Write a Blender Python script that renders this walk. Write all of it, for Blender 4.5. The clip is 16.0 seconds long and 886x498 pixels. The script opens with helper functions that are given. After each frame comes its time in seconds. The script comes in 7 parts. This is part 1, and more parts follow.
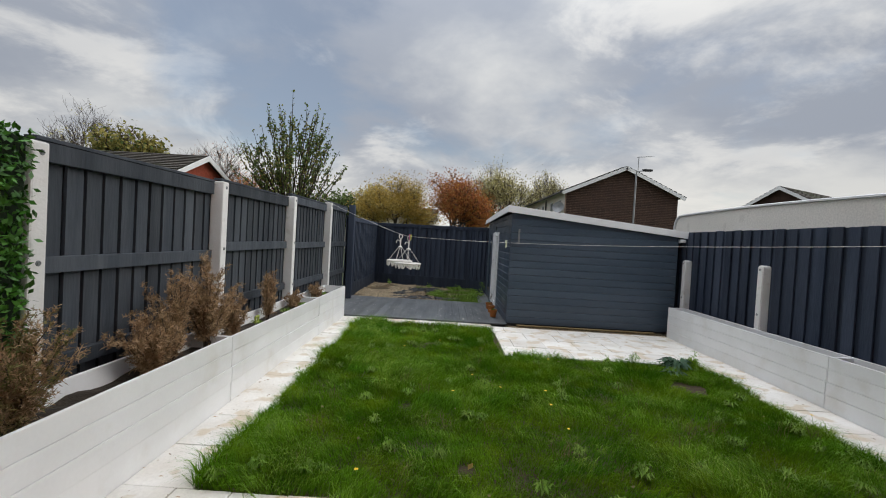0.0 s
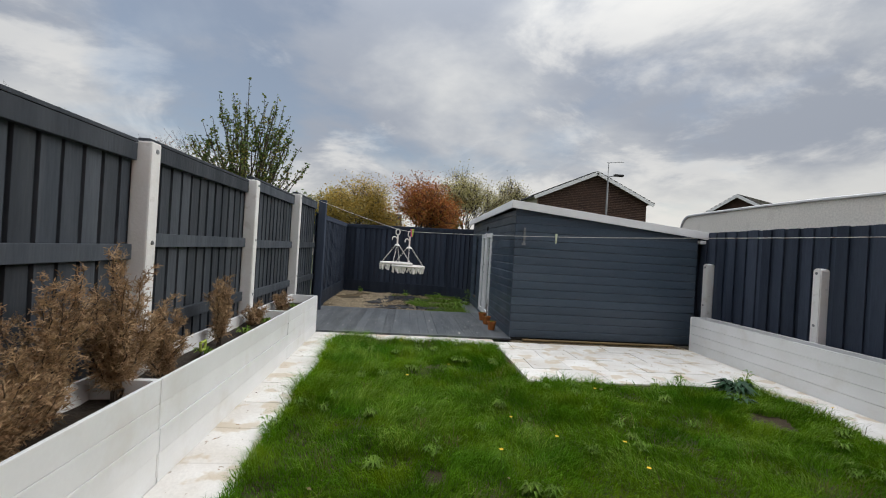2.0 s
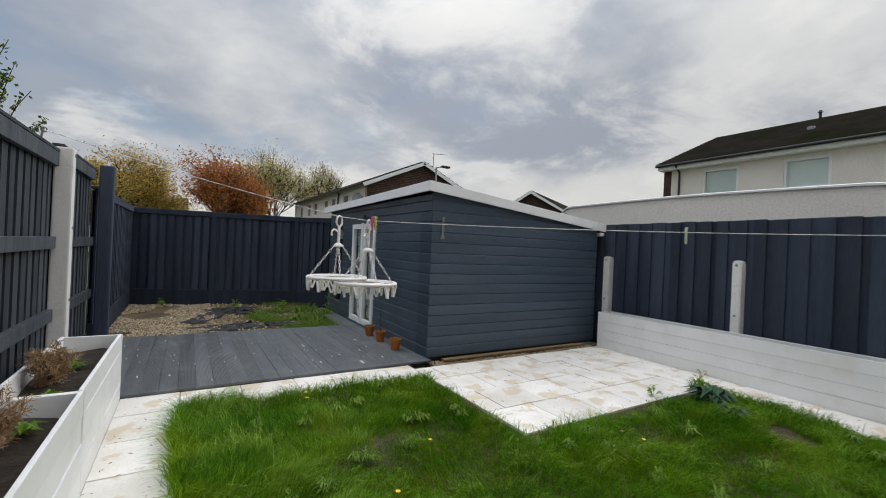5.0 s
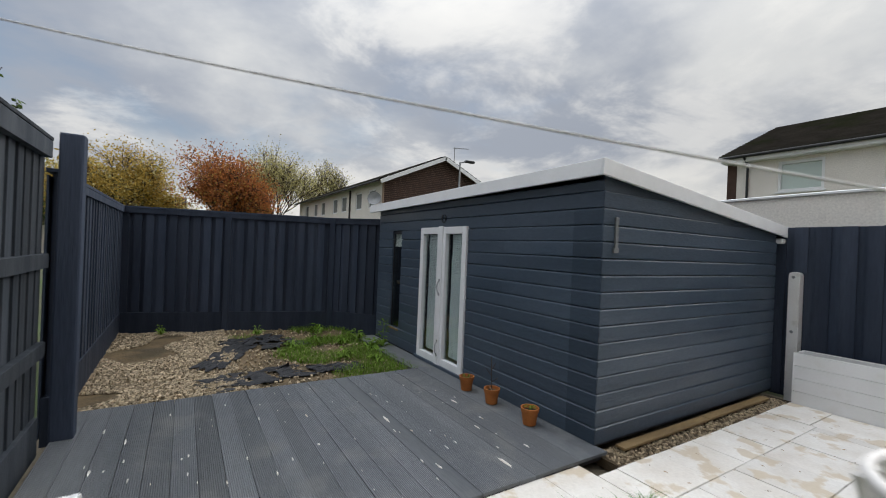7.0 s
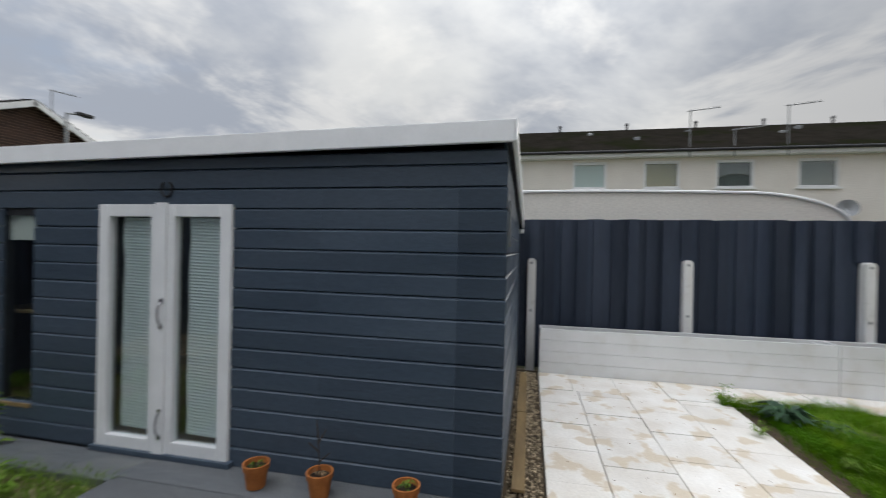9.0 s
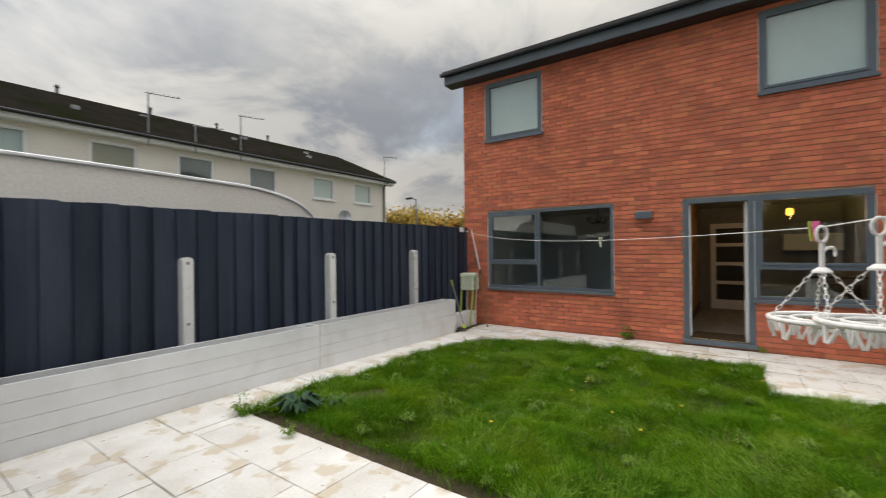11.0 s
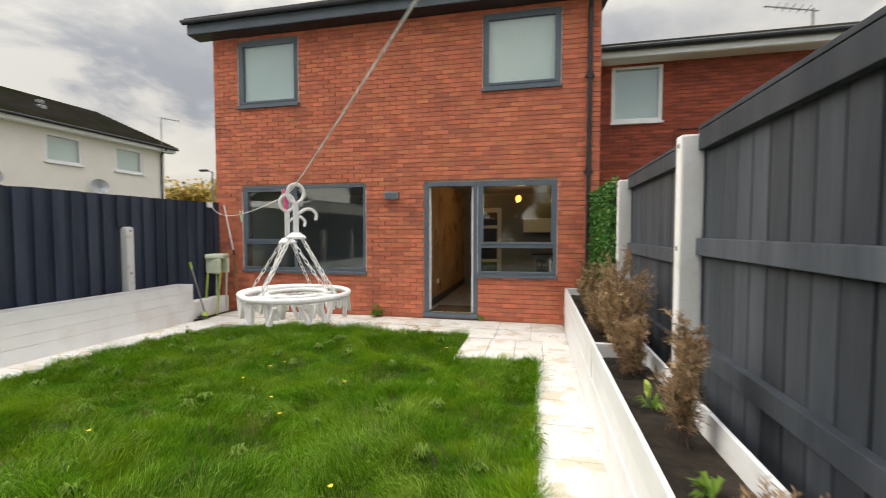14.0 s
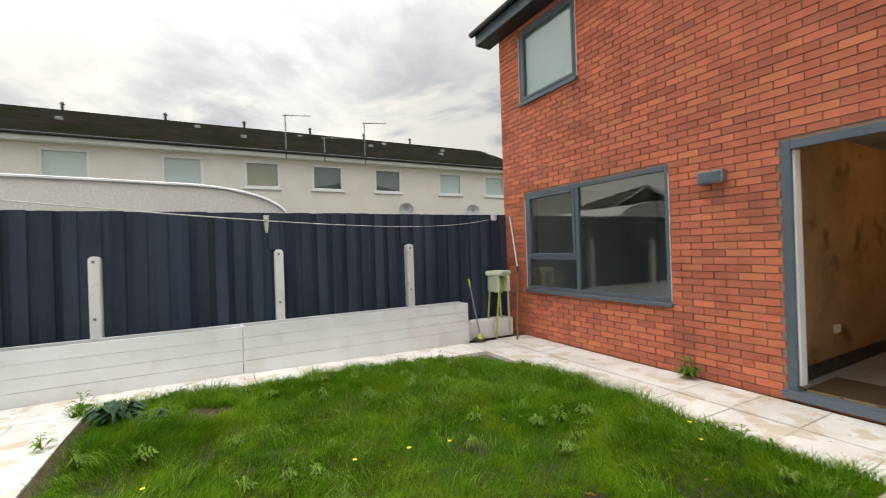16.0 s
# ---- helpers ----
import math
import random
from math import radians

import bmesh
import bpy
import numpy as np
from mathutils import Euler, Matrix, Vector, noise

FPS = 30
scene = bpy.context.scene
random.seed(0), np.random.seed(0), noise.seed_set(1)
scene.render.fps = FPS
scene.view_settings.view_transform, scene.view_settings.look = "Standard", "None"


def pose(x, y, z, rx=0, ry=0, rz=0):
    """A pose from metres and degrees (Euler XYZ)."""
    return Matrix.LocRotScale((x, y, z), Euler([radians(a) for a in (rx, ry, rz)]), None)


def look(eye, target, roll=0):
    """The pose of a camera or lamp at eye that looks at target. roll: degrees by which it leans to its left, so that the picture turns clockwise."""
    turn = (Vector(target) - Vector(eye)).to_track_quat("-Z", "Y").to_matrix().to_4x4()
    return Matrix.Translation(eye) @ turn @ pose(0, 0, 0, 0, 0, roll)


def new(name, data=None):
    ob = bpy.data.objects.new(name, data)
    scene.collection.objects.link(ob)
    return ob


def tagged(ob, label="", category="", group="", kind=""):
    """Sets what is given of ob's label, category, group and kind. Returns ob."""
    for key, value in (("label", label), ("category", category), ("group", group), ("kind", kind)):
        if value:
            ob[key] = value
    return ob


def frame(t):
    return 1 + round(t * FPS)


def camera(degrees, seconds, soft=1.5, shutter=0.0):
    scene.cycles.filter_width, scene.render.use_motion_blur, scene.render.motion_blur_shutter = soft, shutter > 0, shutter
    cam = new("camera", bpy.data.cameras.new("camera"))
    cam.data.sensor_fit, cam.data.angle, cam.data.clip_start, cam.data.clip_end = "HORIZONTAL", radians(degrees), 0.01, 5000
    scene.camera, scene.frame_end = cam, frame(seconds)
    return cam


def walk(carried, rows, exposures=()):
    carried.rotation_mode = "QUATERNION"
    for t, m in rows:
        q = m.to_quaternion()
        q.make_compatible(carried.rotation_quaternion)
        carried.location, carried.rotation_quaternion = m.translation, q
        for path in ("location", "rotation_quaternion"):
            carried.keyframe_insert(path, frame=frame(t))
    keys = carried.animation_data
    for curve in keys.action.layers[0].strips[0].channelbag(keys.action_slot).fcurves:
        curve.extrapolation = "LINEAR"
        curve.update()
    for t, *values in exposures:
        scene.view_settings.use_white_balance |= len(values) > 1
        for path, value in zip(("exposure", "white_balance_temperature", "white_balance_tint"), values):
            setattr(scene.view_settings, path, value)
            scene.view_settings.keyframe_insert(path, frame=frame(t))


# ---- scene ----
cam = camera(93.3, 16.0, soft=1.0, shutter=0.3)
PATH = [
    (0, (0.729, -0.209, 1.523), (0.704, 1.79, 1.478), 3.3),
    (0.5, (0.657, 0.018, 1.533), (0.655, 2.018, 1.505), 3.4),
    (1, (0.589, 0.325, 1.422), (0.604, 2.325, 1.403), 3.4),
    (1.5, (0.453, 0.647, 1.411), (0.517, 2.646, 1.403), 3.4),
    (2, (0.182, 1.019, 1.381), (0.349, 3.012, 1.38), 3.5),
    (2.5, (-0.144, 1.426, 1.395), (0.231, 3.391, 1.397), 3.4),
    (3, (-0.386, 1.836, 1.392), (0.287, 3.719, 1.395), 3.3),
    (3.5, (-0.592, 2.186, 1.392), (0.396, 3.925, 1.398), 3.2),
    (3.7, (-0.704, 2.313, 1.395), (0.393, 3.985, 1.402), 3.1),
    (5.8, (-0.703, 4.007, 1.395), (0.314, 5.729, 1.392), 2.4),
    (6, (-0.781, 4.309, 1.425), (0.242, 6.027, 1.422), 2.4),
    (6.5, (-0.848, 4.917, 1.494), (0.163, 6.642, 1.486), 2.3),
    (7, (-0.854, 5.544, 1.498), (0.2, 7.243, 1.496), 2.4),
    (7.5, (-0.863, 6.158, 1.496), (0.295, 7.788, 1.504), 2.5),
    (8, (-0.811, 6.74, 1.482), (0.537, 8.218, 1.495), 2.2),
    (8.5, (-0.684, 7.18, 1.485), (1.005, 8.251, 1.489), 1.9),
    (9, (-0.55, 7.502, 1.501), (1.408, 7.908, 1.499), 1.2),
    (9.5, (-0.354, 7.641, 1.455), (1.631, 7.4, 1.467), 0.2),
    (9.7, (-0.213, 7.679, 1.448), (1.726, 7.189, 1.469), -0.1),
    (11.8, (0.609, 7.589, 1.476), (1.051, 5.639, 1.436), -0.1),
    (12, (0.559, 7.628, 1.467), (0.823, 5.646, 1.414), -0.0),
    (12.5, (0.22, 7.703, 1.438), (0.161, 5.707, 1.339), -0.2),
    (13, (-0.166, 7.597, 1.416), (-0.339, 5.608, 1.298), 0.5),
    (13.5, (-0.472, 7.302, 1.433), (-0.488, 5.305, 1.33), 0.5),
    (14, (-0.718, 6.828, 1.407), (-0.283, 4.877, 1.321), 0.0),
    (14.5, (-0.823, 6.217, 1.408), (0.022, 4.406, 1.313), -1.0),
    (15, (-0.796, 5.593, 1.372), (0.441, 4.021, 1.315), -2.0),
    (15.5, (-0.663, 5.013, 1.341), (0.885, 3.747, 1.329), -1.2),
    (16, (-0.713, 4.419, 1.371), (1.048, 3.471, 1.373), -1.9),
]
walk(cam, [(t, look(eye, target, roll)) for t, eye, target, roll in PATH],
     exposures=[(0.0, 0.13, 6500, 10), (6.0, 0.13, 6500, 10), (7.5, 0.23, 6500, 10), (9.5, 0.28, 6500, 10), (12.0, 0.55, 7200, 10), (13.5, 0.80, 7050, 10), (14.5, 0.78, 7050, 10), (16.0, 0.78, 7050, 10)])

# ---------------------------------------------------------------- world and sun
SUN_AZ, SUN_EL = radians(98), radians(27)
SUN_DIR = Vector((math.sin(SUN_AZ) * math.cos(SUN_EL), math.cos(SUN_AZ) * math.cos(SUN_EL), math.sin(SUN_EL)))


def build_world():
    world = bpy.data.worlds.new("overcast_sky")
    scene.world = world
    world.use_nodes = True
    nt = world.node_tree
    nt.nodes.clear()
    N, L = nt.nodes.new, nt.links.new
    out = N("ShaderNodeOutputWorld")
    sky = N("ShaderNodeTexSky")
    sky.sky_type, sky.sun_disc = "NISHITA", False
    sky.sun_elevation, sky.sun_rotation = SUN_EL, SUN_AZ
    sky.dust_density = 2.0
    bg_sky = N("ShaderNodeBackground")
    bg_sky.inputs["Strength"].default_value = 0.12
    L(sky.outputs[0], bg_sky.inputs["Color"])
    co = N("ShaderNodeTexCoord")
    sep = N("ShaderNodeSeparateXYZ")
    L(co.outputs["Generated"], sep.inputs[0])

    def maths(op, a, b=None, clamp=False):
        n = N("ShaderNodeMath")
        n.operation, n.use_clamp = op, clamp
        for i, v in enumerate((a, b)):
            if v is None:
                continue
            if isinstance(v, (int, float)):
                n.inputs[i].default_value = v
            else:
                L(v, n.inputs[i])
        return n.outputs[0]

    up = maths("MAXIMUM", maths("ADD", sep.outputs[2], 0.24), 0.06)
    px, py = maths("DIVIDE", sep.outputs[0], up), maths("DIVIDE", sep.outputs[1], up)
    comb = N("ShaderNodeCombineXYZ")
    L(px, comb.inputs[0]), L(py, comb.inputs[1])
    comb.inputs[2].default_value = 5.2

    def cloud(scale, detail, distort, lo, hi, rough=0.55):
        n = N("ShaderNodeTexNoise")
        n.inputs["Scale"].default_value, n.inputs["Detail"].default_value = scale, detail
        n.inputs["Distortion"].default_value, n.inputs["Roughness"].default_value = distort, rough
        L(comb.outputs[0], n.inputs["Vector"])
        m = N("ShaderNodeMapRange")
        m.interpolation_type = "SMOOTHSTEP"
        m.inputs["From Min"].default_value, m.inputs["From Max"].default_value = lo, hi
        L(n.outputs["Fac"], m.inputs["Value"])
        return m.outputs["Result"]

    def mix(fac, a, b):
        n = N("ShaderNodeMix")
        n.data_type = "RGBA"
        for sock, v in ((n.inputs[0], fac), (n.inputs[6], a), (n.inputs[7], b)):
            if isinstance(v, tuple):
                sock.default_value = (*v, 1)
            elif isinstance(v, (int, float)):
                sock.default_value = v
            else:
                L(v, sock)
        return n.outputs[2]

    thick = cloud(0.62, 8, 0.3, 0.41, 0.60)
    wisps = cloud(1.5, 9, 0.4, 0.46, 0.62, 0.6)
    gaps = cloud(0.8, 8, 0.3, 0.53, 0.66)
    tone = mix(thick, (0.68, 0.69, 0.69), (0.36, 0.395, 0.46))
    tone = mix(maths("MULTIPLY", wisps, 0.62), tone, (0.86, 0.85, 0.82))
    low = N("ShaderNodeMapRange")
    low.interpolation_type = "SMOOTHSTEP"
    low.inputs["From Min"].default_value, low.inputs["From Max"].default_value = 0.02, 0.24
    low.inputs["To Min"].default_value, low.inputs["To Max"].default_value = 0.5, 0.0
    L(sep.outputs[2], low.inputs["Value"])
    tone = mix(low.outputs["Result"], tone, (0.86, 0.83, 0.75))
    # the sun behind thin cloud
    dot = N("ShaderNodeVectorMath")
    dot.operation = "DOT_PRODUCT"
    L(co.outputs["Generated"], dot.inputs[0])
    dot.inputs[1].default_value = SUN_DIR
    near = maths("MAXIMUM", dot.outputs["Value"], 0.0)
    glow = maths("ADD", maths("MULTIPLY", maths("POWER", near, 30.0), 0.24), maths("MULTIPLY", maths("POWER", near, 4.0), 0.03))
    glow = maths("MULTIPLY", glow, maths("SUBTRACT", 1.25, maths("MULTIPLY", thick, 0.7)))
    bg = N("ShaderNodeBackground")
    L(tone, bg.inputs["Color"])
    # an overcast sky is brightest overhead
    lift = maths("POWER", maths("MAXIMUM", sep.outputs[2], 0.0), 4.0)
    # the cloud is thicker and greyer on the house side of the garden
    thin = maths("ADD", 0.92, maths("MULTIPLY", sep.outputs[1], 0.24))
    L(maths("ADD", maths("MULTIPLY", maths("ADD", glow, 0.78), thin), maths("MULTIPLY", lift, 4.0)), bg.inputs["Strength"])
    ms = N("ShaderNodeMixShader")
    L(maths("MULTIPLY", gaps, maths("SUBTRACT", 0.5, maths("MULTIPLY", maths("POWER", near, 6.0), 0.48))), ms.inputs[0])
    L(bg.outputs[0], ms.inputs[1]), L(bg_sky.outputs[0], ms.inputs[2])
    L(ms.outputs[0], out.inputs["Surface"])


build_world()
sun = new("sun", bpy.data.lights.new("sun", "SUN"))
sun.data.energy, sun.data.angle, sun.data.color = 1.3, radians(40), (1.0, 0.96, 0.9)
sun.matrix_world = look(SUN_DIR * 60, (0, 0, 0))

# ---------------------------------------------------------------- materials


def mat(name, c1, c2=None, scale=6.0, rough=0.6, bump=0.15, fine=90.0, metal=0.0, spec=0.35, rnd=0.12, stretch=(1, 1, 1), stain=None, island=False, trans=0.0, gr=0.12, alt=()):
    """Two colours mixed by coarse noise, fine grain, a random shade for each piece, stains and relief."""
    m = bpy.data.materials.new(name)
    m.use_nodes = True
    nt = m.node_tree
    N, L = nt.nodes.new, nt.links.new
    p = nt.nodes["Principled BSDF"]
    c2 = c2 or tuple(v * 0.82 for v in c1)
    geo = N("ShaderNodeNewGeometry")
    info = N("ShaderNodeObjectInfo")
    mp = N("ShaderNodeVectorMath")
    mp.operation = "MULTIPLY"
    L(geo.outputs["Position"], mp.inputs[0])
    mp.inputs[1].default_value = stretch

    def nz(s, d=4, src=None):
        n = N("ShaderNodeTexNoise")
        n.inputs["Scale"].default_value, n.inputs["Detail"].default_value = s, d
        L(src or mp.outputs[0], n.inputs["Vector"])
        return n.outputs["Fac"]

    def rng(v, a, b, c=0.0, d=1.0):
        n = N("ShaderNodeMapRange")
        for k, x in zip(("From Min", "From Max", "To Min", "To Max"), (a, b, c, d)):
            n.inputs[k].default_value = x
        L(v, n.inputs["Value"])
        return n.outputs["Result"]

    def mixc(f, a, b, mode="MIX"):
        n = N("ShaderNodeMix")
        n.data_type, n.blend_type = "RGBA", mode
        for sock, v in ((n.inputs[0], f), (n.inputs[6], a), (n.inputs[7], b)):
            if isinstance(v, tuple):
                sock.default_value = (*v[:3], 1)
            elif isinstance(v, (int, float)):
                sock.default_value = v
            else:
                L(v, sock)
        return n.outputs[2]

    col = mixc(rng(nz(scale), 0.32, 0.68), c1, c2)
    grain = nz(fine, 3)
    shade = rng(grain, 0.25, 0.75, 1 - gr, 1 + gr)
    comb = N("ShaderNodeCombineXYZ")
    for i in range(3):
        L(shade, comb.inputs[i])
    col = mixc(1.0, col, comb.outputs[0], "MULTIPLY")
    if rnd:
        r = rng(geo.outputs["Random Per Island"] if island else info.outputs["Random"], 0, 1, 1 - rnd, 1 + rnd)
        comb2 = N("ShaderNodeCombineXYZ")
        for i in range(3):
            L(r, comb2.inputs[i])
        col = mixc(1.0, col, comb2.outputs[0], "MULTIPLY")
    for i, (colour, share) in enumerate(alt):  # odd pieces of another colour
        spread = N("ShaderNodeMath")
        spread.operation = "MULTIPLY"
        spread.inputs[1].default_value = 17.3 + 31.7 * i
        L(geo.outputs["Random Per Island"] if island else info.outputs["Random"], spread.inputs[0])
        part_of = N("ShaderNodeMath")
        part_of.operation = "FRACT"
        L(spread.outputs[0], part_of.inputs[0])
        n = N("ShaderNodeMapRange")
        n.inputs["From Min"].default_value, n.inputs["From Max"].default_value = 1 - share, 1 - share * 0.5
        n.inputs["To Min"].default_value, n.inputs["To Max"].default_value = 0.0, 0.42
        L(part_of.outputs[0], n.inputs["Value"])
        col = mixc(n.outputs["Result"], col, colour)
    if stain:
        sc, ss, lo, hi, amt = stain
        col = mixc(rng(nz(ss, 6, geo.outputs["Position"]), lo, hi, 0, amt), col, sc)
    L(col, p.inputs["Base Color"])
    L(rng(nz(scale * 2.3), 0.3, 0.7, max(rough - 0.1, 0.02), min(rough + 0.1, 1)), p.inputs["Roughness"])
    p.inputs["Metallic"].default_value, p.inputs["Specular IOR Level"].default_value = metal, spec
    if bump:
        b = N("ShaderNodeBump")
        b.inputs["Strength"].default_value, b.inputs["Distance"].default_value = bump, 0.01
        L(grain, b.inputs["Height"])
        L(b.outputs[0], p.inputs["Normal"])
    if trans:
        tl, ms = N("ShaderNodeBsdfTranslucent"), N("ShaderNodeMixShader")
        L(col, tl.inputs["Color"])
        ms.inputs[0].default_value = trans
        L(p.outputs[0], ms.inputs[1]), L(tl.outputs[0], ms.inputs[2])
        L(ms.outputs[0], nt.nodes["Material Output"].inputs["Surface"])
    return m


def glass_mat(name, tint=(0.92, 0.96, 0.95), base=0.10, rough=0.0):
    m = bpy.data.materials.new(name)
    m.use_nodes = True
    nt = m.node_tree
    nt.nodes.clear()
    N, L = nt.nodes.new, nt.links.new
    out, tr, gl, fr, mx = (N(k) for k in ("ShaderNodeOutputMaterial", "ShaderNodeBsdfTransparent", "ShaderNodeBsdfGlossy", "ShaderNodeLayerWeight", "ShaderNodeMixShader"))
    fr.inputs["Blend"].default_value = 0.5
    pw, ad = N("ShaderNodeMath"), N("ShaderNodeMath")
    pw.operation, ad.operation = "POWER", "MULTIPLY_ADD"
    pw.inputs[1].default_value = 3.5
    ad.inputs[1].default_value, ad.inputs[2].default_value = 0.8, base
    tr.inputs["Color"].default_value = (*tint, 1)
    gl.inputs["Roughness"].default_value = rough
    L(fr.outputs["Facing"], pw.inputs[0]), L(pw.outputs[0], ad.inputs[0])
    L(ad.outputs[0], mx.inputs[0]), L(tr.outputs[0], mx.inputs[1]), L(gl.outputs[0], mx.inputs[2])
    L(mx.outputs[0], out.inputs["Surface"])
    return m


def glow_mat(name, colour, strength):
    m = mat(name, colour)
    p = m.node_tree.nodes["Principled BSDF"]
    p.inputs["Emission Color"].default_value = (*colour, 1)
    p.inputs["Emission Strength"].default_value = strength
    return m


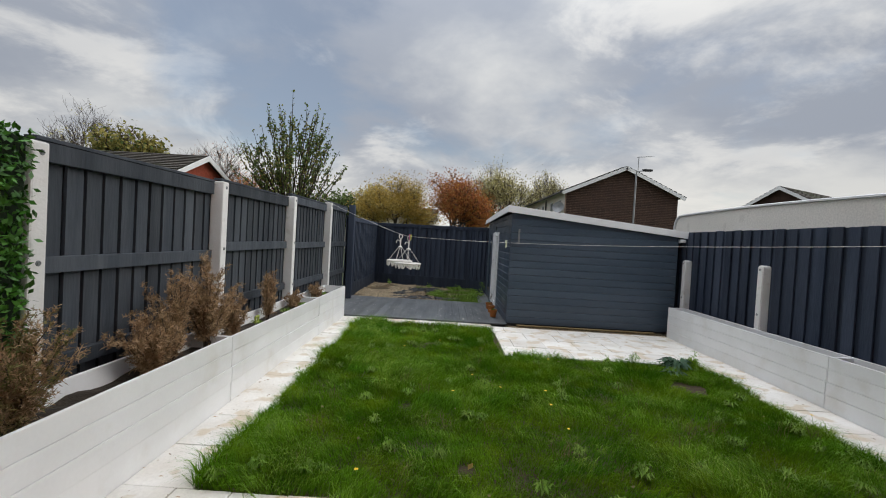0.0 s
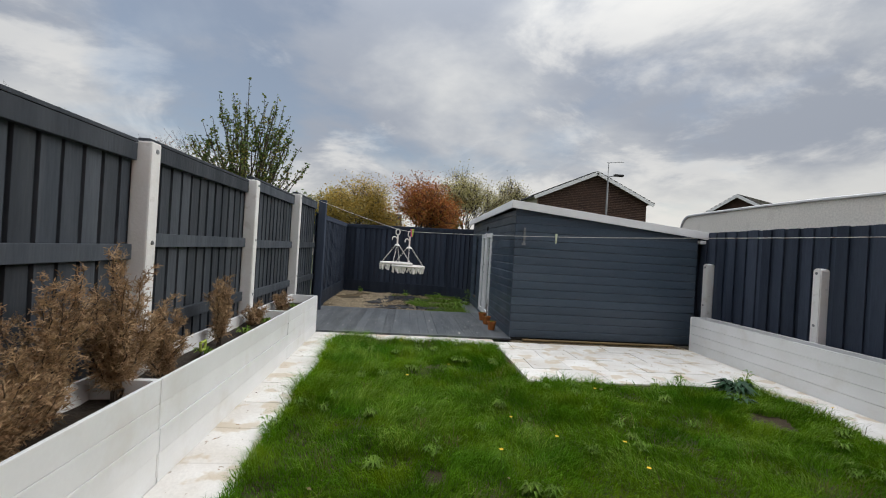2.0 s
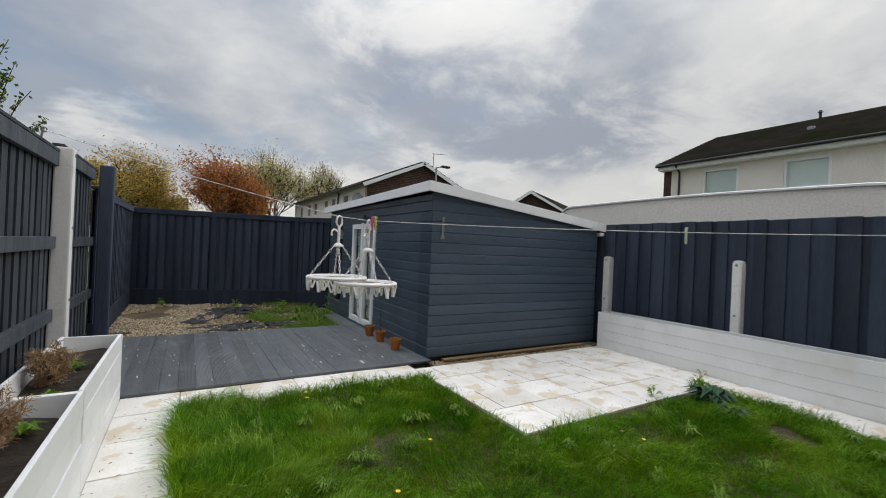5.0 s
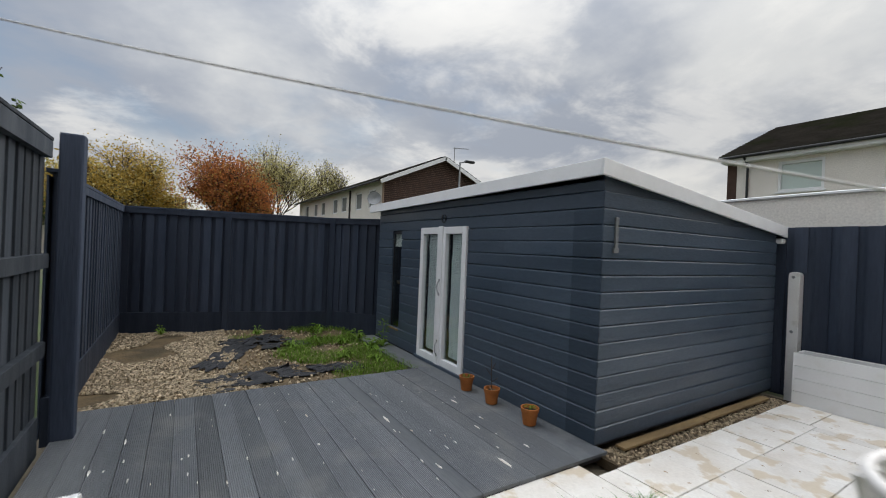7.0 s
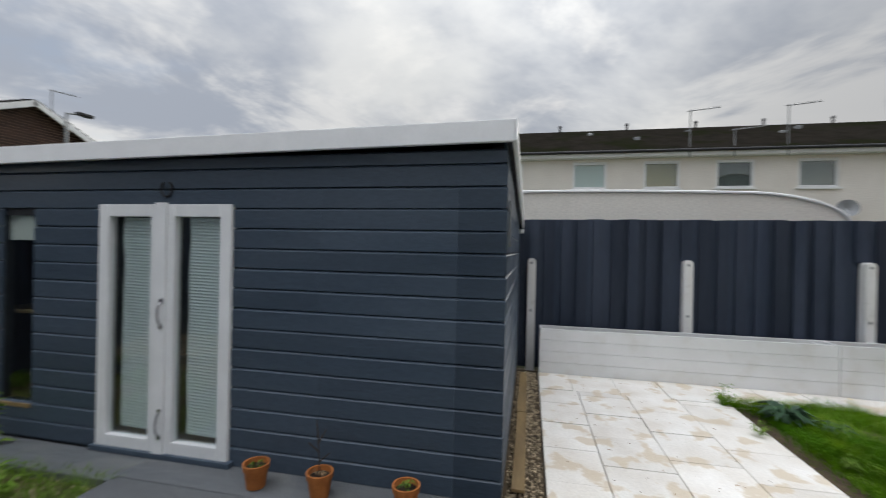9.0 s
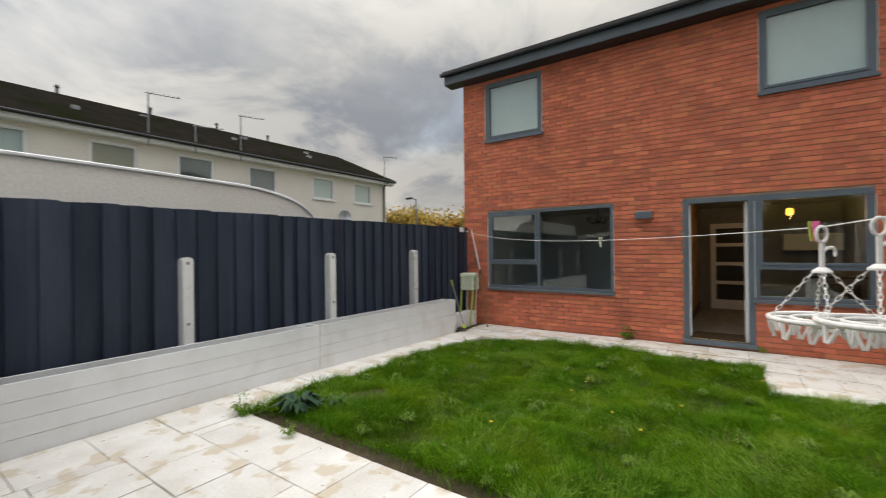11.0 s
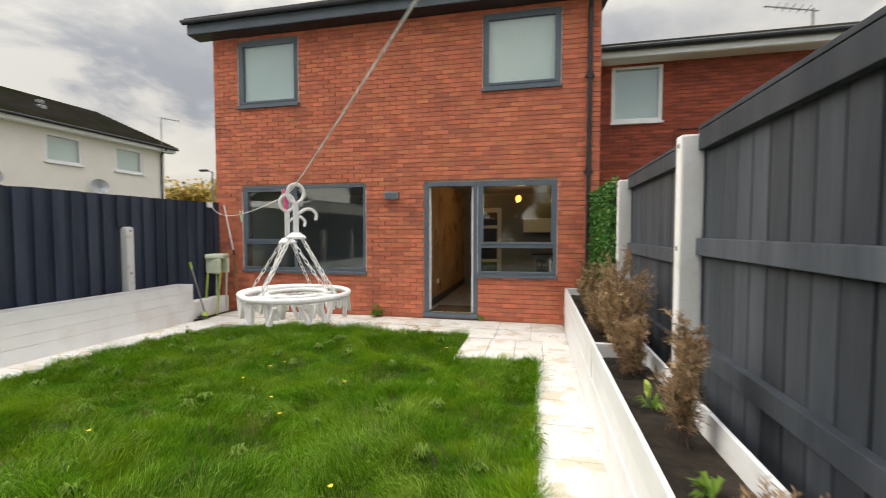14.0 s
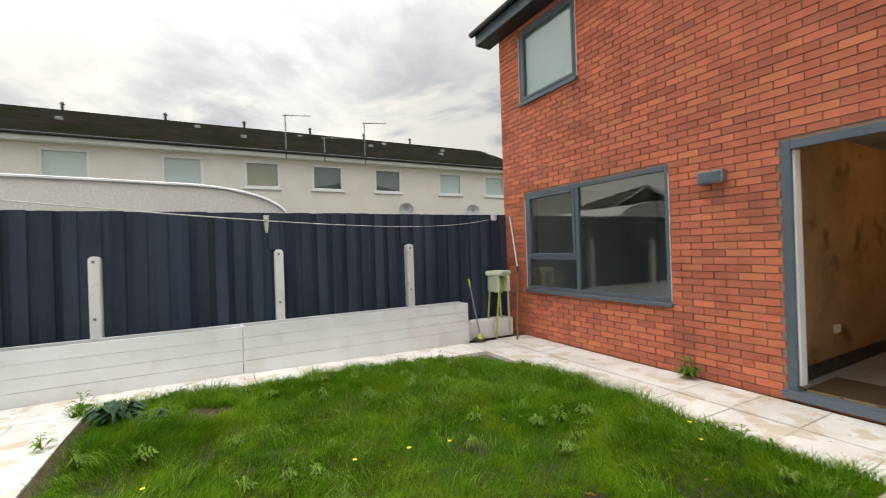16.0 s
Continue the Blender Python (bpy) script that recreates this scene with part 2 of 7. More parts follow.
M = dict(
    fence=mat("charcoal_fence_paint", (0.041, 0.049, 0.061), (0.073, 0.083, 0.097), 5.0, 0.62, 0.35, 60, spec=0.2, rnd=0.3, stretch=(1, 1, 0.12)),
    fence_navy=mat("navy_fence_paint", (0.028, 0.038, 0.060), (0.047, 0.059, 0.086), 5.0, 0.62, 0.35, 60, spec=0.2, rnd=0.3, stretch=(1, 1, 0.12)),
    shed=mat("slate_blue_shed_paint", (0.050, 0.072, 0.102), (0.070, 0.094, 0.127), 2.0, 0.38, 0.2, 70, rnd=0.1, stretch=(0.3, 0.3, 1)),
    post=mat("white_painted_concrete", (0.80, 0.80, 0.80), (0.74, 0.73, 0.71), 4.0, 0.75, 0.2, 60, gr=0.03, stain=((0.40, 0.38, 0.33), 9.0, 0.60, 0.75, 0.5)),
    pvc=mat("white_pvc_board", (0.82, 0.83, 0.84), (0.76, 0.77, 0.77), 2.5, 0.45, 0.03, 50, rnd=0.04, gr=0.015, stain=((0.58, 0.55, 0.48), 3.0, 0.55, 0.8, 0.5)),
    # a darker slate blue for the narrow boards at the shed corner
    shed_darker=mat("darker_slate_paint", (0.034, 0.050, 0.073), (0.045, 0.064, 0.090), 2.0, 0.38, 0.2, 70, rnd=0.1, stretch=(0.3, 0.3, 1)),
    slab=mat("whitewashed_paving", (0.78, 0.76, 0.72), (0.66, 0.62, 0.56), 3.0, 0.8, 0.3, 45, rnd=0.07, gr=0.06, stain=((0.55, 0.44, 0.29), 4.2, 0.545, 0.60, 0.6)),
    joint=mat("sandy_joint", (0.20, 0.17, 0.12), (0.13, 0.11, 0.08), 12, 0.95, 0.5, 80),
    deck=mat("grey_deck_board", (0.095, 0.104, 0.114), (0.135, 0.144, 0.153), 3.0, 0.46, 0.25, 60, rnd=0.14, stretch=(1, 0.15, 1), stain=((0.19, 0.19, 0.18), 2.6, 0.54, 0.72, 0.55), alt=(((0.06, 0.064, 0.066), 0.25),)),
    white_trim=mat("white_painted_trim", (0.83, 0.84, 0.85), (0.77, 0.78, 0.79), 5, 0.45, 0.05, 50, rnd=0.03, gr=0.02),
    brick=mat("orange_red_brick", (0.66, 0.205, 0.118), (0.53, 0.155, 0.092), 5.0, 0.85, 0.6, 110, spec=0.2, rnd=0.16, alt=(((0.33, 0.12, 0.085), 0.3), ((0.72, 0.27, 0.13), 0.2)), stain=((0.19, 0.07, 0.05), 1.6, 0.56, 0.72, 0.5)),
    brick_bulk=mat("orange_red_brick_field", (0.66, 0.205, 0.118), (0.53, 0.155, 0.092), 5.0, 0.85, 0.6, 110, spec=0.2, rnd=0.16, alt=(((0.33, 0.12, 0.085), 0.3), ((0.72, 0.27, 0.13), 0.2)), island=True, stain=((0.19, 0.07, 0.05), 1.6, 0.56, 0.72, 0.5)),
    mortar=mat("dark_mortar", (0.30, 0.195, 0.145), (0.40, 0.28, 0.21), 8, 0.95, 0.4, 90),
    red_brick=mat("plain_red_brick", (0.34, 0.075, 0.042), (0.26, 0.058, 0.034), 5, 0.85, 0.5, 90, rnd=0.3, island=True),
    brown_brick=mat("brown_brick", (0.070, 0.040, 0.030), (0.048, 0.029, 0.023), 3, 0.9, 0.4, 40, rnd=0.25, island=True),
    grey_frame=mat("blue_grey_window_frame", (0.125, 0.155, 0.185), (0.105, 0.13, 0.158), 4, 0.4, 0.05, 60, rnd=0.05),
    black=mat("black_plastic", (0.02, 0.021, 0.024), (0.03, 0.031, 0.034), 5, 0.4, 0.05, 60, rnd=0.08),
    render=mat("pale_house_render", (0.80, 0.76, 0.71), (0.74, 0.70, 0.65), 1.2, 0.9, 0.2, 30, rnd=0.02),
    roof=mat("brown_roof_tile", (0.085, 0.075, 0.063), (0.056, 0.050, 0.043), 2.0, 0.85, 0.5, 20, rnd=0.15, island=True, stain=((0.045, 0.058, 0.018), 0.6, 0.50, 0.66, 0.8)),
    caravan=mat("cream_caravan_shell", (0.80, 0.77, 0.71), (0.76, 0.73, 0.67), 1.5, 0.35, 0.02, 40, rnd=0),
    chrome=mat("metal", (0.5, 0.5, 0.52), (0.42, 0.42, 0.44), 8, 0.3, 0.02, 40, metal=1.0),
    soil=mat("dark_soil", (0.022, 0.016, 0.011), (0.045, 0.033, 0.022), 12, 0.95, 1.0, 50),
    earth=mat("bare_earth", (0.05, 0.036, 0.02), (0.085, 0.06, 0.034), 9, 0.95, 1.0, 45),
    bed_sand=mat("sandy_bed_soil", (0.17, 0.12, 0.065), (0.11, 0.08, 0.045), 7, 0.95, 1.0, 45, stain=((0.06, 0.05, 0.03), 2.0, 0.5, 0.62, 0.8)),
    far_ground=mat("rough_ground", (0.05, 0.08, 0.025), (0.08, 0.075, 0.05), 0.3, 0.95, 0.3, 5),
    blade=mat("grass_blade", (0.060, 0.175, 0.004), (0.125, 0.255, 0.007), 1.3, 0.75, 0, 30, spec=0.12, rnd=0.45, stain=((0.19, 0.29, 0.008), 2.2, 0.50, 0.66, 0.7), island=True, trans=0.35),
    blade_pale=mat("pale_grass_blade", (0.15, 0.29, 0.02), (0.22, 0.34, 0.035), 2, 0.75, 0, 30, rnd=0.35, island=True, trans=0.35),
    blade_dry=mat("dry_grass_blade", (0.24, 0.19, 0.08), (0.16, 0.14, 0.05), 2, 0.7, 0, 30, rnd=0.35, island=True, trans=0.3),
    weed=mat("weed_leaf", (0.12, 0.23, 0.025), (0.19, 0.29, 0.05), 6, 0.7, 0.1, 60, spec=0.15, rnd=0.35, island=True, trans=0.25),
    thistle=mat("blue_green_leaf", (0.035, 0.085, 0.045), (0.06, 0.12, 0.06), 6, 0.5, 0.1, 60, rnd=0.3, island=True, trans=0.2),
    petal=mat("yellow_petal", (0.75, 0.52, 0.03), (0.70, 0.44, 0.02), 20, 0.7, 0, 40, rnd=0.1),
    hedge=mat("artificial_hedge_leaf", (0.03, 0.12, 0.012), (0.08, 0.22, 0.03), 5, 0.45, 0.05, 40, rnd=0.45, island=True),
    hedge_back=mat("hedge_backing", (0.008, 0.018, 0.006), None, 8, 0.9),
    conifer=mat("dead_conifer_leaf", (0.42, 0.29, 0.165), (0.30, 0.195, 0.11), 4, 0.9, 0, 40, rnd=0.4, island=True, trans=0.2),
    conifer_green=mat("fading_conifer_leaf", (0.14, 0.16, 0.05), (0.22, 0.17, 0.07), 6, 0.9, 0, 40, rnd=0.4, island=True, trans=0.2),
    bark=mat("grey_brown_bark", (0.075, 0.058, 0.044), (0.05, 0.038, 0.03), 6, 0.95, 0.6, 40),
    leaf_green=mat("green_tree_leaf", (0.075, 0.12, 0.03), (0.12, 0.16, 0.045), 0.8, 0.7, 0, 10, rnd=0.4, island=True, trans=0.3),
    leaf_olive=mat("olive_autumn_leaf", (0.18, 0.18, 0.045), (0.27, 0.23, 0.06), 0.6, 0.7, 0, 10, rnd=0.4, island=True, trans=0.3),
    leaf_yellow=mat("yellow_autumn_leaf", (0.52, 0.36, 0.08), (0.40, 0.29, 0.07), 0.6, 0.7, 0, 10, rnd=0.4, island=True, trans=0.42),
    leaf_orange=mat("orange_autumn_leaf", (0.45, 0.17, 0.05), (0.33, 0.125, 0.04), 0.6, 0.7, 0, 10, rnd=0.4, island=True, trans=0.42),
    leaf_pale=mat("pale_autumn_leaf", (0.52, 0.46, 0.20), (0.40, 0.38, 0.17), 0.6, 0.7, 0, 10, rnd=0.4, island=True, trans=0.42),
    hanger=mat("white_plastic", (0.75, 0.73, 0.71), (0.70, 0.68, 0.66), 6, 0.4, 0.02, 40, rnd=0.04),
    pink=mat("pink_plastic", (0.75, 0.12, 0.32), None, 6, 0.4, 0.02),
    lime=mat("lime_plastic", (0.42, 0.52, 0.10), None, 6, 0.45, 0.02),
    pale_lime=mat("pale_green_plastic", (0.62, 0.66, 0.50), (0.55, 0.60, 0.46), 6, 0.5, 0.05),
    cord=mat("white_cord", (0.70, 0.69, 0.66), None, 20, 0.7, 0.1),
    terracotta=mat("orange_terracotta", (0.42, 0.15, 0.04), (0.34, 0.115, 0.03), 12, 0.8, 0.2, 80, rnd=0.1),
    timber=mat("weathered_timber", (0.26, 0.18, 0.085), (0.17, 0.115, 0.055), 6, 0.8, 0.4, 50, stretch=(0.2, 1, 1)),
    gravel=mat("mixed_gravel_stone", (0.46, 0.37, 0.25), (0.26, 0.21, 0.14), 30, 0.9, 0.3, 90, rnd=0.5, island=True),
    membrane=mat("black_weed_membrane", (0.020, 0.021, 0.024), (0.032, 0.033, 0.037), 10, 0.7, 0.4, 90),
    foil=mat("silver_bubble_foil", (0.88, 0.90, 0.92), (0.80, 0.83, 0.85), 10, 0.38, 0.5, 140, metal=0.1, rnd=0),
    plaster=mat("stained_bare_plaster", (0.37, 0.235, 0.12), (0.26, 0.155, 0.075), 2.5, 0.85, 0.2, 30, stain=((0.07, 0.035, 0.018), 2.2, 0.55, 0.68, 0.85)),
    inner_wall=mat("pale_inner_wall", (0.78, 0.78, 0.74), (0.72, 0.72, 0.69), 2, 0.9, 0.05, 30, rnd=0),
    inner_floor=mat("grey_laminate_floor", (0.25, 0.235, 0.22), (0.19, 0.175, 0.16), 3, 0.5, 0.1, 40, stretch=(1, 0.2, 1)),
    skirting=mat("dark_skirting", (0.035, 0.032, 0.03), None, 4, 0.5),
    mat_brown=mat("brown_coir", (0.10, 0.06, 0.028), (0.07, 0.042, 0.02), 20, 0.95, 0.8, 120),
    brass=mat("brass_strip", (0.75, 0.56, 0.24), None, 6, 0.3, 0.02, metal=1.0),
    grey_metal=mat("galvanised_metal", (0.30, 0.31, 0.32), (0.24, 0.25, 0.26), 4, 0.5, 0.05, 40, metal=0.6),
    blind=mat("pale_window_blind", (0.66, 0.72, 0.71), (0.72, 0.78, 0.76), 1.0, 0.8, 0.02, 30, rnd=0.05),
    blind_cream=mat("cream_window_blind", (0.52, 0.44, 0.29), None, 1.0, 0.8, 0.02, 30, rnd=0.05),
    # the dimness of unlit rooms, put straight into a grey colour
    painted_dimness=mat("painted_room_dimness", (0.24, 0.25, 0.25), (0.18, 0.19, 0.19), 1.0, 0.9, 0.02, 10),
    glass=glass_mat("window_glass"),
    bulb=glow_mat("warm_filament_glow", (1.0, 0.40, 0.05), 3.5),
)

# ---------------------------------------------------------------- building helpers


def bx(bm, x0, x1, y0, y1, z0, z1, bevel=0.0):
    """A box added to bm, with rounded edges if a bevel is given."""
    r = bmesh.ops.create_cube(bm, size=1.0, matrix=Matrix.Translation(((x0 + x1) / 2, (y0 + y1) / 2, (z0 + z1) / 2)) @ Matrix.Diagonal((x1 - x0, y1 - y0, z1 - z0, 1)))
    if bevel:
        edges = list({e for v in r["verts"] for e in v.link_edges})
        bmesh.ops.bevel(bm, geom=edges, offset=bevel, segments=2, affect="EDGES", profile=0.6)
    return bm


def rod(bm, a, b, r0, r1=None, seg=8):
    """A round bar from a to b."""
    a, b = Vector(a), Vector(b)
    m = (b - a).to_track_quat("Z", "Y").to_matrix().to_4x4()
    bmesh.ops.create_cone(bm, cap_ends=True, segments=seg, radius1=r0, radius2=r0 if r1 is None else r1, depth=(b - a).length, matrix=Matrix.Translation((a + b) / 2) @ m)
    return bm


def tube(bm, pts, r, sides=6):
    """One unbroken round tube through pts."""
    rows = []
    for k, p in enumerate(pts):
        d = (Vector(pts[min(k + 1, len(pts) - 1)]) - Vector(pts[max(k - 1, 0)])).normalized()
        m = d.to_track_quat("Z", "Y").to_matrix()
        rows.append([bm.verts.new(Vector(p) + m @ Vector((r * math.cos(t), r * math.sin(t), 0))) for t in (2 * math.pi * j / sides for j in range(sides))])
    for a, b in zip(rows, rows[1:]):
        for j in range(sides):
            bm.faces.new((a[j], a[(j + 1) % sides], b[(j + 1) % sides], b[j]))
    bm.faces.new(rows[0][::-1]), bm.faces.new(rows[-1])
    return bm


def ring(bm, c, radius, tube, seg=36, sides=8, m=Matrix()):
    """A torus round c."""
    rows = []
    for i in range(seg):
        a = 2 * math.pi * i / seg
        rows.append([bm.verts.new(m @ Vector((c[0] + (radius + tube * math.cos(t)) * math.cos(a), c[1] + (radius + tube * math.cos(t)) * math.sin(a), c[2] + tube * math.sin(t))))
                     for t in (2 * math.pi * j / sides for j in range(sides))])
    for i in range(seg):
        for j in range(sides):
            bm.faces.new((rows[i][j], rows[(i + 1) % seg][j], rows[(i + 1) % seg][(j + 1) % sides], rows[i][(j + 1) % sides]))
    return bm


def quad(bm, *pts):
    return bm.faces.new([bm.verts.new(p) for p in pts])


def mesh_of(name, bm, material, smooth=False):
    me = bpy.data.meshes.new(name)
    bm.normal_update()
    bm.to_mesh(me)
    bm.free()
    me.materials.append(material)
    if smooth:
        for f in me.polygons:
            f.use_smooth = True
    return me


def thing(name, loc, label, category, group="", kind="", rz=0.0):
    ob = new(name)
    ob.empty_display_size = 0.1
    ob.matrix_world = pose(*loc, 0, 0, rz)
    return tagged(ob, label, category, group, kind)


def part(name, bm, material, parent=None, label="", smooth=False, kind=""):
    ob = new(name, mesh_of(name, bm, material, smooth))
    ob.parent = parent
    return tagged(ob, label, kind=kind)


def solid(name, bm, material, label, category, kind="", smooth=False, group=""):
    return tagged(part(name, bm, material, smooth=smooth), label, category, group, kind)


def piece(name, me, parent, m):
    ob = new(name, me)
    ob.parent = parent
    ob.matrix_basis = m
    return ob


def soup(name, verts, faces, material):
    me = bpy.data.meshes.new(name)
    me.from_pydata([tuple(v) for v in verts], [], faces)
    me.materials.append(material)
    return me


def strip_mesh(name, quads, material):
    """Loose quads, an (n, 4, 3) array, as one mesh."""
    n = len(quads)
    me = bpy.data.meshes.new(name)
    me.vertices.add(4 * n), me.loops.add(4 * n), me.polygons.add(n)
    me.vertices.foreach_set("co", np.asarray(quads, dtype=np.float32).ravel())
    me.loops.foreach_set("vertex_index", np.arange(4 * n, dtype=np.int32))
    me.polygons.foreach_set("loop_start", np.arange(0, 4 * n, 4, dtype=np.int32))
    me.materials.append(material)
    me.update(calc_edges=True)
    me.validate()
    return me


def cells(x0, x1, z0, z1, holes):
    """The grid of rectangles that is left of x0..x1, z0..z1 when the holes (x0, x1, z0, z1) are cut out."""
    xs = sorted({x0, x1, *(v for h in holes for v in h[:2] if x0 < v < x1)})
    zs = sorted({z0, z1, *(v for h in holes for v in h[2:] if z0 < v < z1)})
    return [(a, b, c, d) for a, b in zip(xs, xs[1:]) for c, d in zip(zs, zs[1:])
            if not any(h[0] < (a + b) / 2 < h[1] and h[2] < (c + d) / 2 < h[3] for h in holes)]


def weld(bm):
    """Joins touching boxes into one body and drops the faces between them."""
    bmesh.ops.remove_doubles(bm, verts=bm.verts, dist=1e-4)
    seen = {}
    for f in bm.faces:
        seen.setdefault(tuple(round(c, 3) for c in f.calc_center_median()), []).append(f)
    bmesh.ops.delete(bm, geom=[f for fs in seen.values() if len(fs) > 1 for f in fs], context="FACES_ONLY")
    return bm


rnd = random.Random(7)
rng = np.random.default_rng(11)

# ---------------------------------------------------------------- ground
def gz(y):
    """The garden falls a little towards the house."""
    return -0.065 * min(1.0, max(0.0, (5.0 - y) / 4.0))


def in_grass(x, y):
    return (-0.69 < x < 4.13 and 1.17 < y < 5.49 and not (x < 0.2 and y < 2.23) and x - 3.3 < y - 1.15) or (-0.69 < x < 1.57 and 5.4 < y < 6.97)


def build_ground():
    bm = bmesh.new()
    bmesh.ops.create_grid(bm, x_segments=40, y_segments=40, size=900)
    for v in bm.verts:
        v.co.z = -0.12
    solid("ground", bm, M["far_ground"], "rough green and brown ground around the gardens", "ground", "structure")
    bm = bmesh.new()
    bx(bm, -1.8, 5.3, -0.02, 13.9, -0.13, -0.115)
    solid("garden_ground", bm, M["joint"], "sandy bedding under the garden paving", "ground", "structure")
    bm = bmesh.new()
    n = 70
    for i in range(n):
        for j in range(n):
            x0, y0 = -0.69 + 4.83 * i / n, 1.16 + 6.09 * j / n
            x1, y1 = x0 + 4.83 / n, y0 + 6.09 / n
            if in_grass((x0 + x1) / 2, (y0 + y1) / 2):
                bm.faces.new([bm.verts.new((x, y, gz(y) - 0.02 + 0.03 * noise.noise(Vector((x * 1.3, y * 1.3, 0))))) for x, y in ((x0, y0), (x1, y0), (x1, y1), (x0, y1))])
    bmesh.ops.remove_doubles(bm, verts=bm.verts, dist=1e-4)
    solid("lawn_soil", bm, M["earth"], "bare brown earth under the overgrown lawn", "soil", "structure")


build_ground()


def build_paving():
    """Whitewashed slabs on a half-metre grid, wherever the lawn, deck, beds and shed leave room."""
    paving = thing("pavement", (0, 0, 0), "whitewashed square paving slabs with worn sandy patches", "paving", kind="structure")
    g = 0.487
    meshes = {}

    def slab(x0, x1, y0, y1):
        w, d = round(x1 - x0, 3), round(y1 - y0, 3)
        if w < 0.06 or d < 0.06:
            return
        if (w, d) not in meshes:
            meshes[w, d] = mesh_of("slab", bx(bmesh.new(), -w / 2 + 0.003, w / 2 - 0.003, -d / 2 + 0.003, d / 2 - 0.003, -0.05, 0.0, 0.004), M["slab"])
        piece("slab", meshes[w, d], paving, pose((x0 + x1) / 2, (y0 + y1) / 2, gz((y0 + y1) / 2) + rnd.uniform(-0.003, 0.003), 0.93 if (y0 + y1) / 2 < 5 else 0, rnd.uniform(-0.25, 0.25), 0))

    y = 2.23
    while y < 7.4:  # path beside the long planter
        slab(-1.14, -0.705, y, min(y + g, 7.53))
        y += g
    for row in range(2):  # in front of the door
        for i in range(4):
            slab(-1.14 + 0.335 * i, -1.14 + 0.335 * (i + 1), 1.17 + 0.53 * row, 1.70 + 0.53 * row)
    for row in range(2):  # along the house
        for i in range(13):
            slab(-1.14 + g * i, min(-1.14 + g * (i + 1), 4.75), 0.02 + 0.575 * row, 0.595 + 0.575 * row)
    y = 1.17
    while y < 7.3:  # beside the second planter
        slab(4.145, 4.75, y, min(y + g, 7.37))
        y += g
    for i in range(5):  # strip before the deck
        slab(-0.705 + g * i, min(-0.705 + g * (i + 1), 1.59), 6.985, 7.53)
    for row in range(4):  # the patio before the shed
        y0 = 5.505 + g * row
        off = 0.2 if row % 2 else 0.0
        xs = [1.59] + [1.59 + off + g * k for k in range(0 if off else 1, 6) if 1.68 < 1.59 + off + g * k < 4.08] + [4.145]
        for a, b in zip(xs, xs[1:]):
            slab(a, b, y0, min(y0 + g, 7.37))
    return paving


build_paving()

# ---------------------------------------------------------------- deck and gravel bed


def build_deck():
    deck = thing("deck", (0, 0, 0), "dark grey ribbed decking boards with pale drips", "deck", kind="structure")
    bm = bx(bmesh.new(), -1.60, 1.86, 7.55, 9.98, -0.035, 0.006)
    part("joist_frame", bm, M["black"], deck)
    w = 0.146
    bm = bmesh.new()
    prof = []
    for k in range(25):
        x = -w / 2 + 0.0015 + (w - 0.003) * k / 24
        prof.append((x, 0.0 if k % 2 else -0.003))
    for y0, y1 in ((-1.245, 1.245),):
        top = [[bm.verts.new((x, y, z)) for x, z in prof] for y in (y0, y1)]
        bot = [[bm.verts.new((x, y, -0.024)) for x in (prof[0][0], prof[-1][0])] for y in (y0, y1)]
        for k in range(24):
            bm.faces.new((top[0][k], top[0][k + 1], top[1][k + 1], top[1][k]))
        for k, s in ((0, 0), (24, 1)):
            bm.faces.new((top[0][k], top[1][k], bot[1][s], bot[0][s]))
        for e in (0, 1):
            bm.faces.new([*top[e], bot[e][1], bot[e][0]])
    ribbed = mesh_of("deck_board", bm, M["deck"])
    plain = mesh_of("deck_board", bx(bmesh.new(), -w / 2 + 0.003, w / 2 - 0.003, -1.245, 1.245, -0.024, 0, 0.003), M["deck"])
    for i in range(24):
        piece("deck_board", plain if i == 15 else ribbed, deck, pose(-1.53 + w * i, 8.77, 0.032 + rnd.uniform(-0.0015, 0.0015), 0, 0, rnd.uniform(-0.08, 0.08)))
    bm = bx(bmesh.new(), 1.56, 1.87, 10.02, 12.0, -0.08, 0.026, 0.006)
    part("edge_board", bm, M["deck"], deck)


build_deck()


def build_gravel_bed():
    bm = bmesh.new()
    n = 60
    for i in range(n):
        for j in range(n):
            xs = [-1.72 + 3.36 * (i + a) / n for a in (0, 1)]
            ys = [10.0 + 4.0 * (j + a) / n for a in (0, 1)]
            bm.faces.new([bm.verts.new((x, y, -0.025 + 0.035 * noise.noise(Vector((x * 1.7, y * 1.7, 4))))) for x, y in ((xs[0], ys[0]), (xs[1], ys[0]), (xs[1], ys[1]), (xs[0], ys[1]))])
    bmesh.ops.remove_doubles(bm, verts=bm.verts, dist=1e-4)
    solid("bed_soil", bm, M["bed_sand"], "bare earth of the neglected gravel bed", "soil", "structure")


build_gravel_bed()

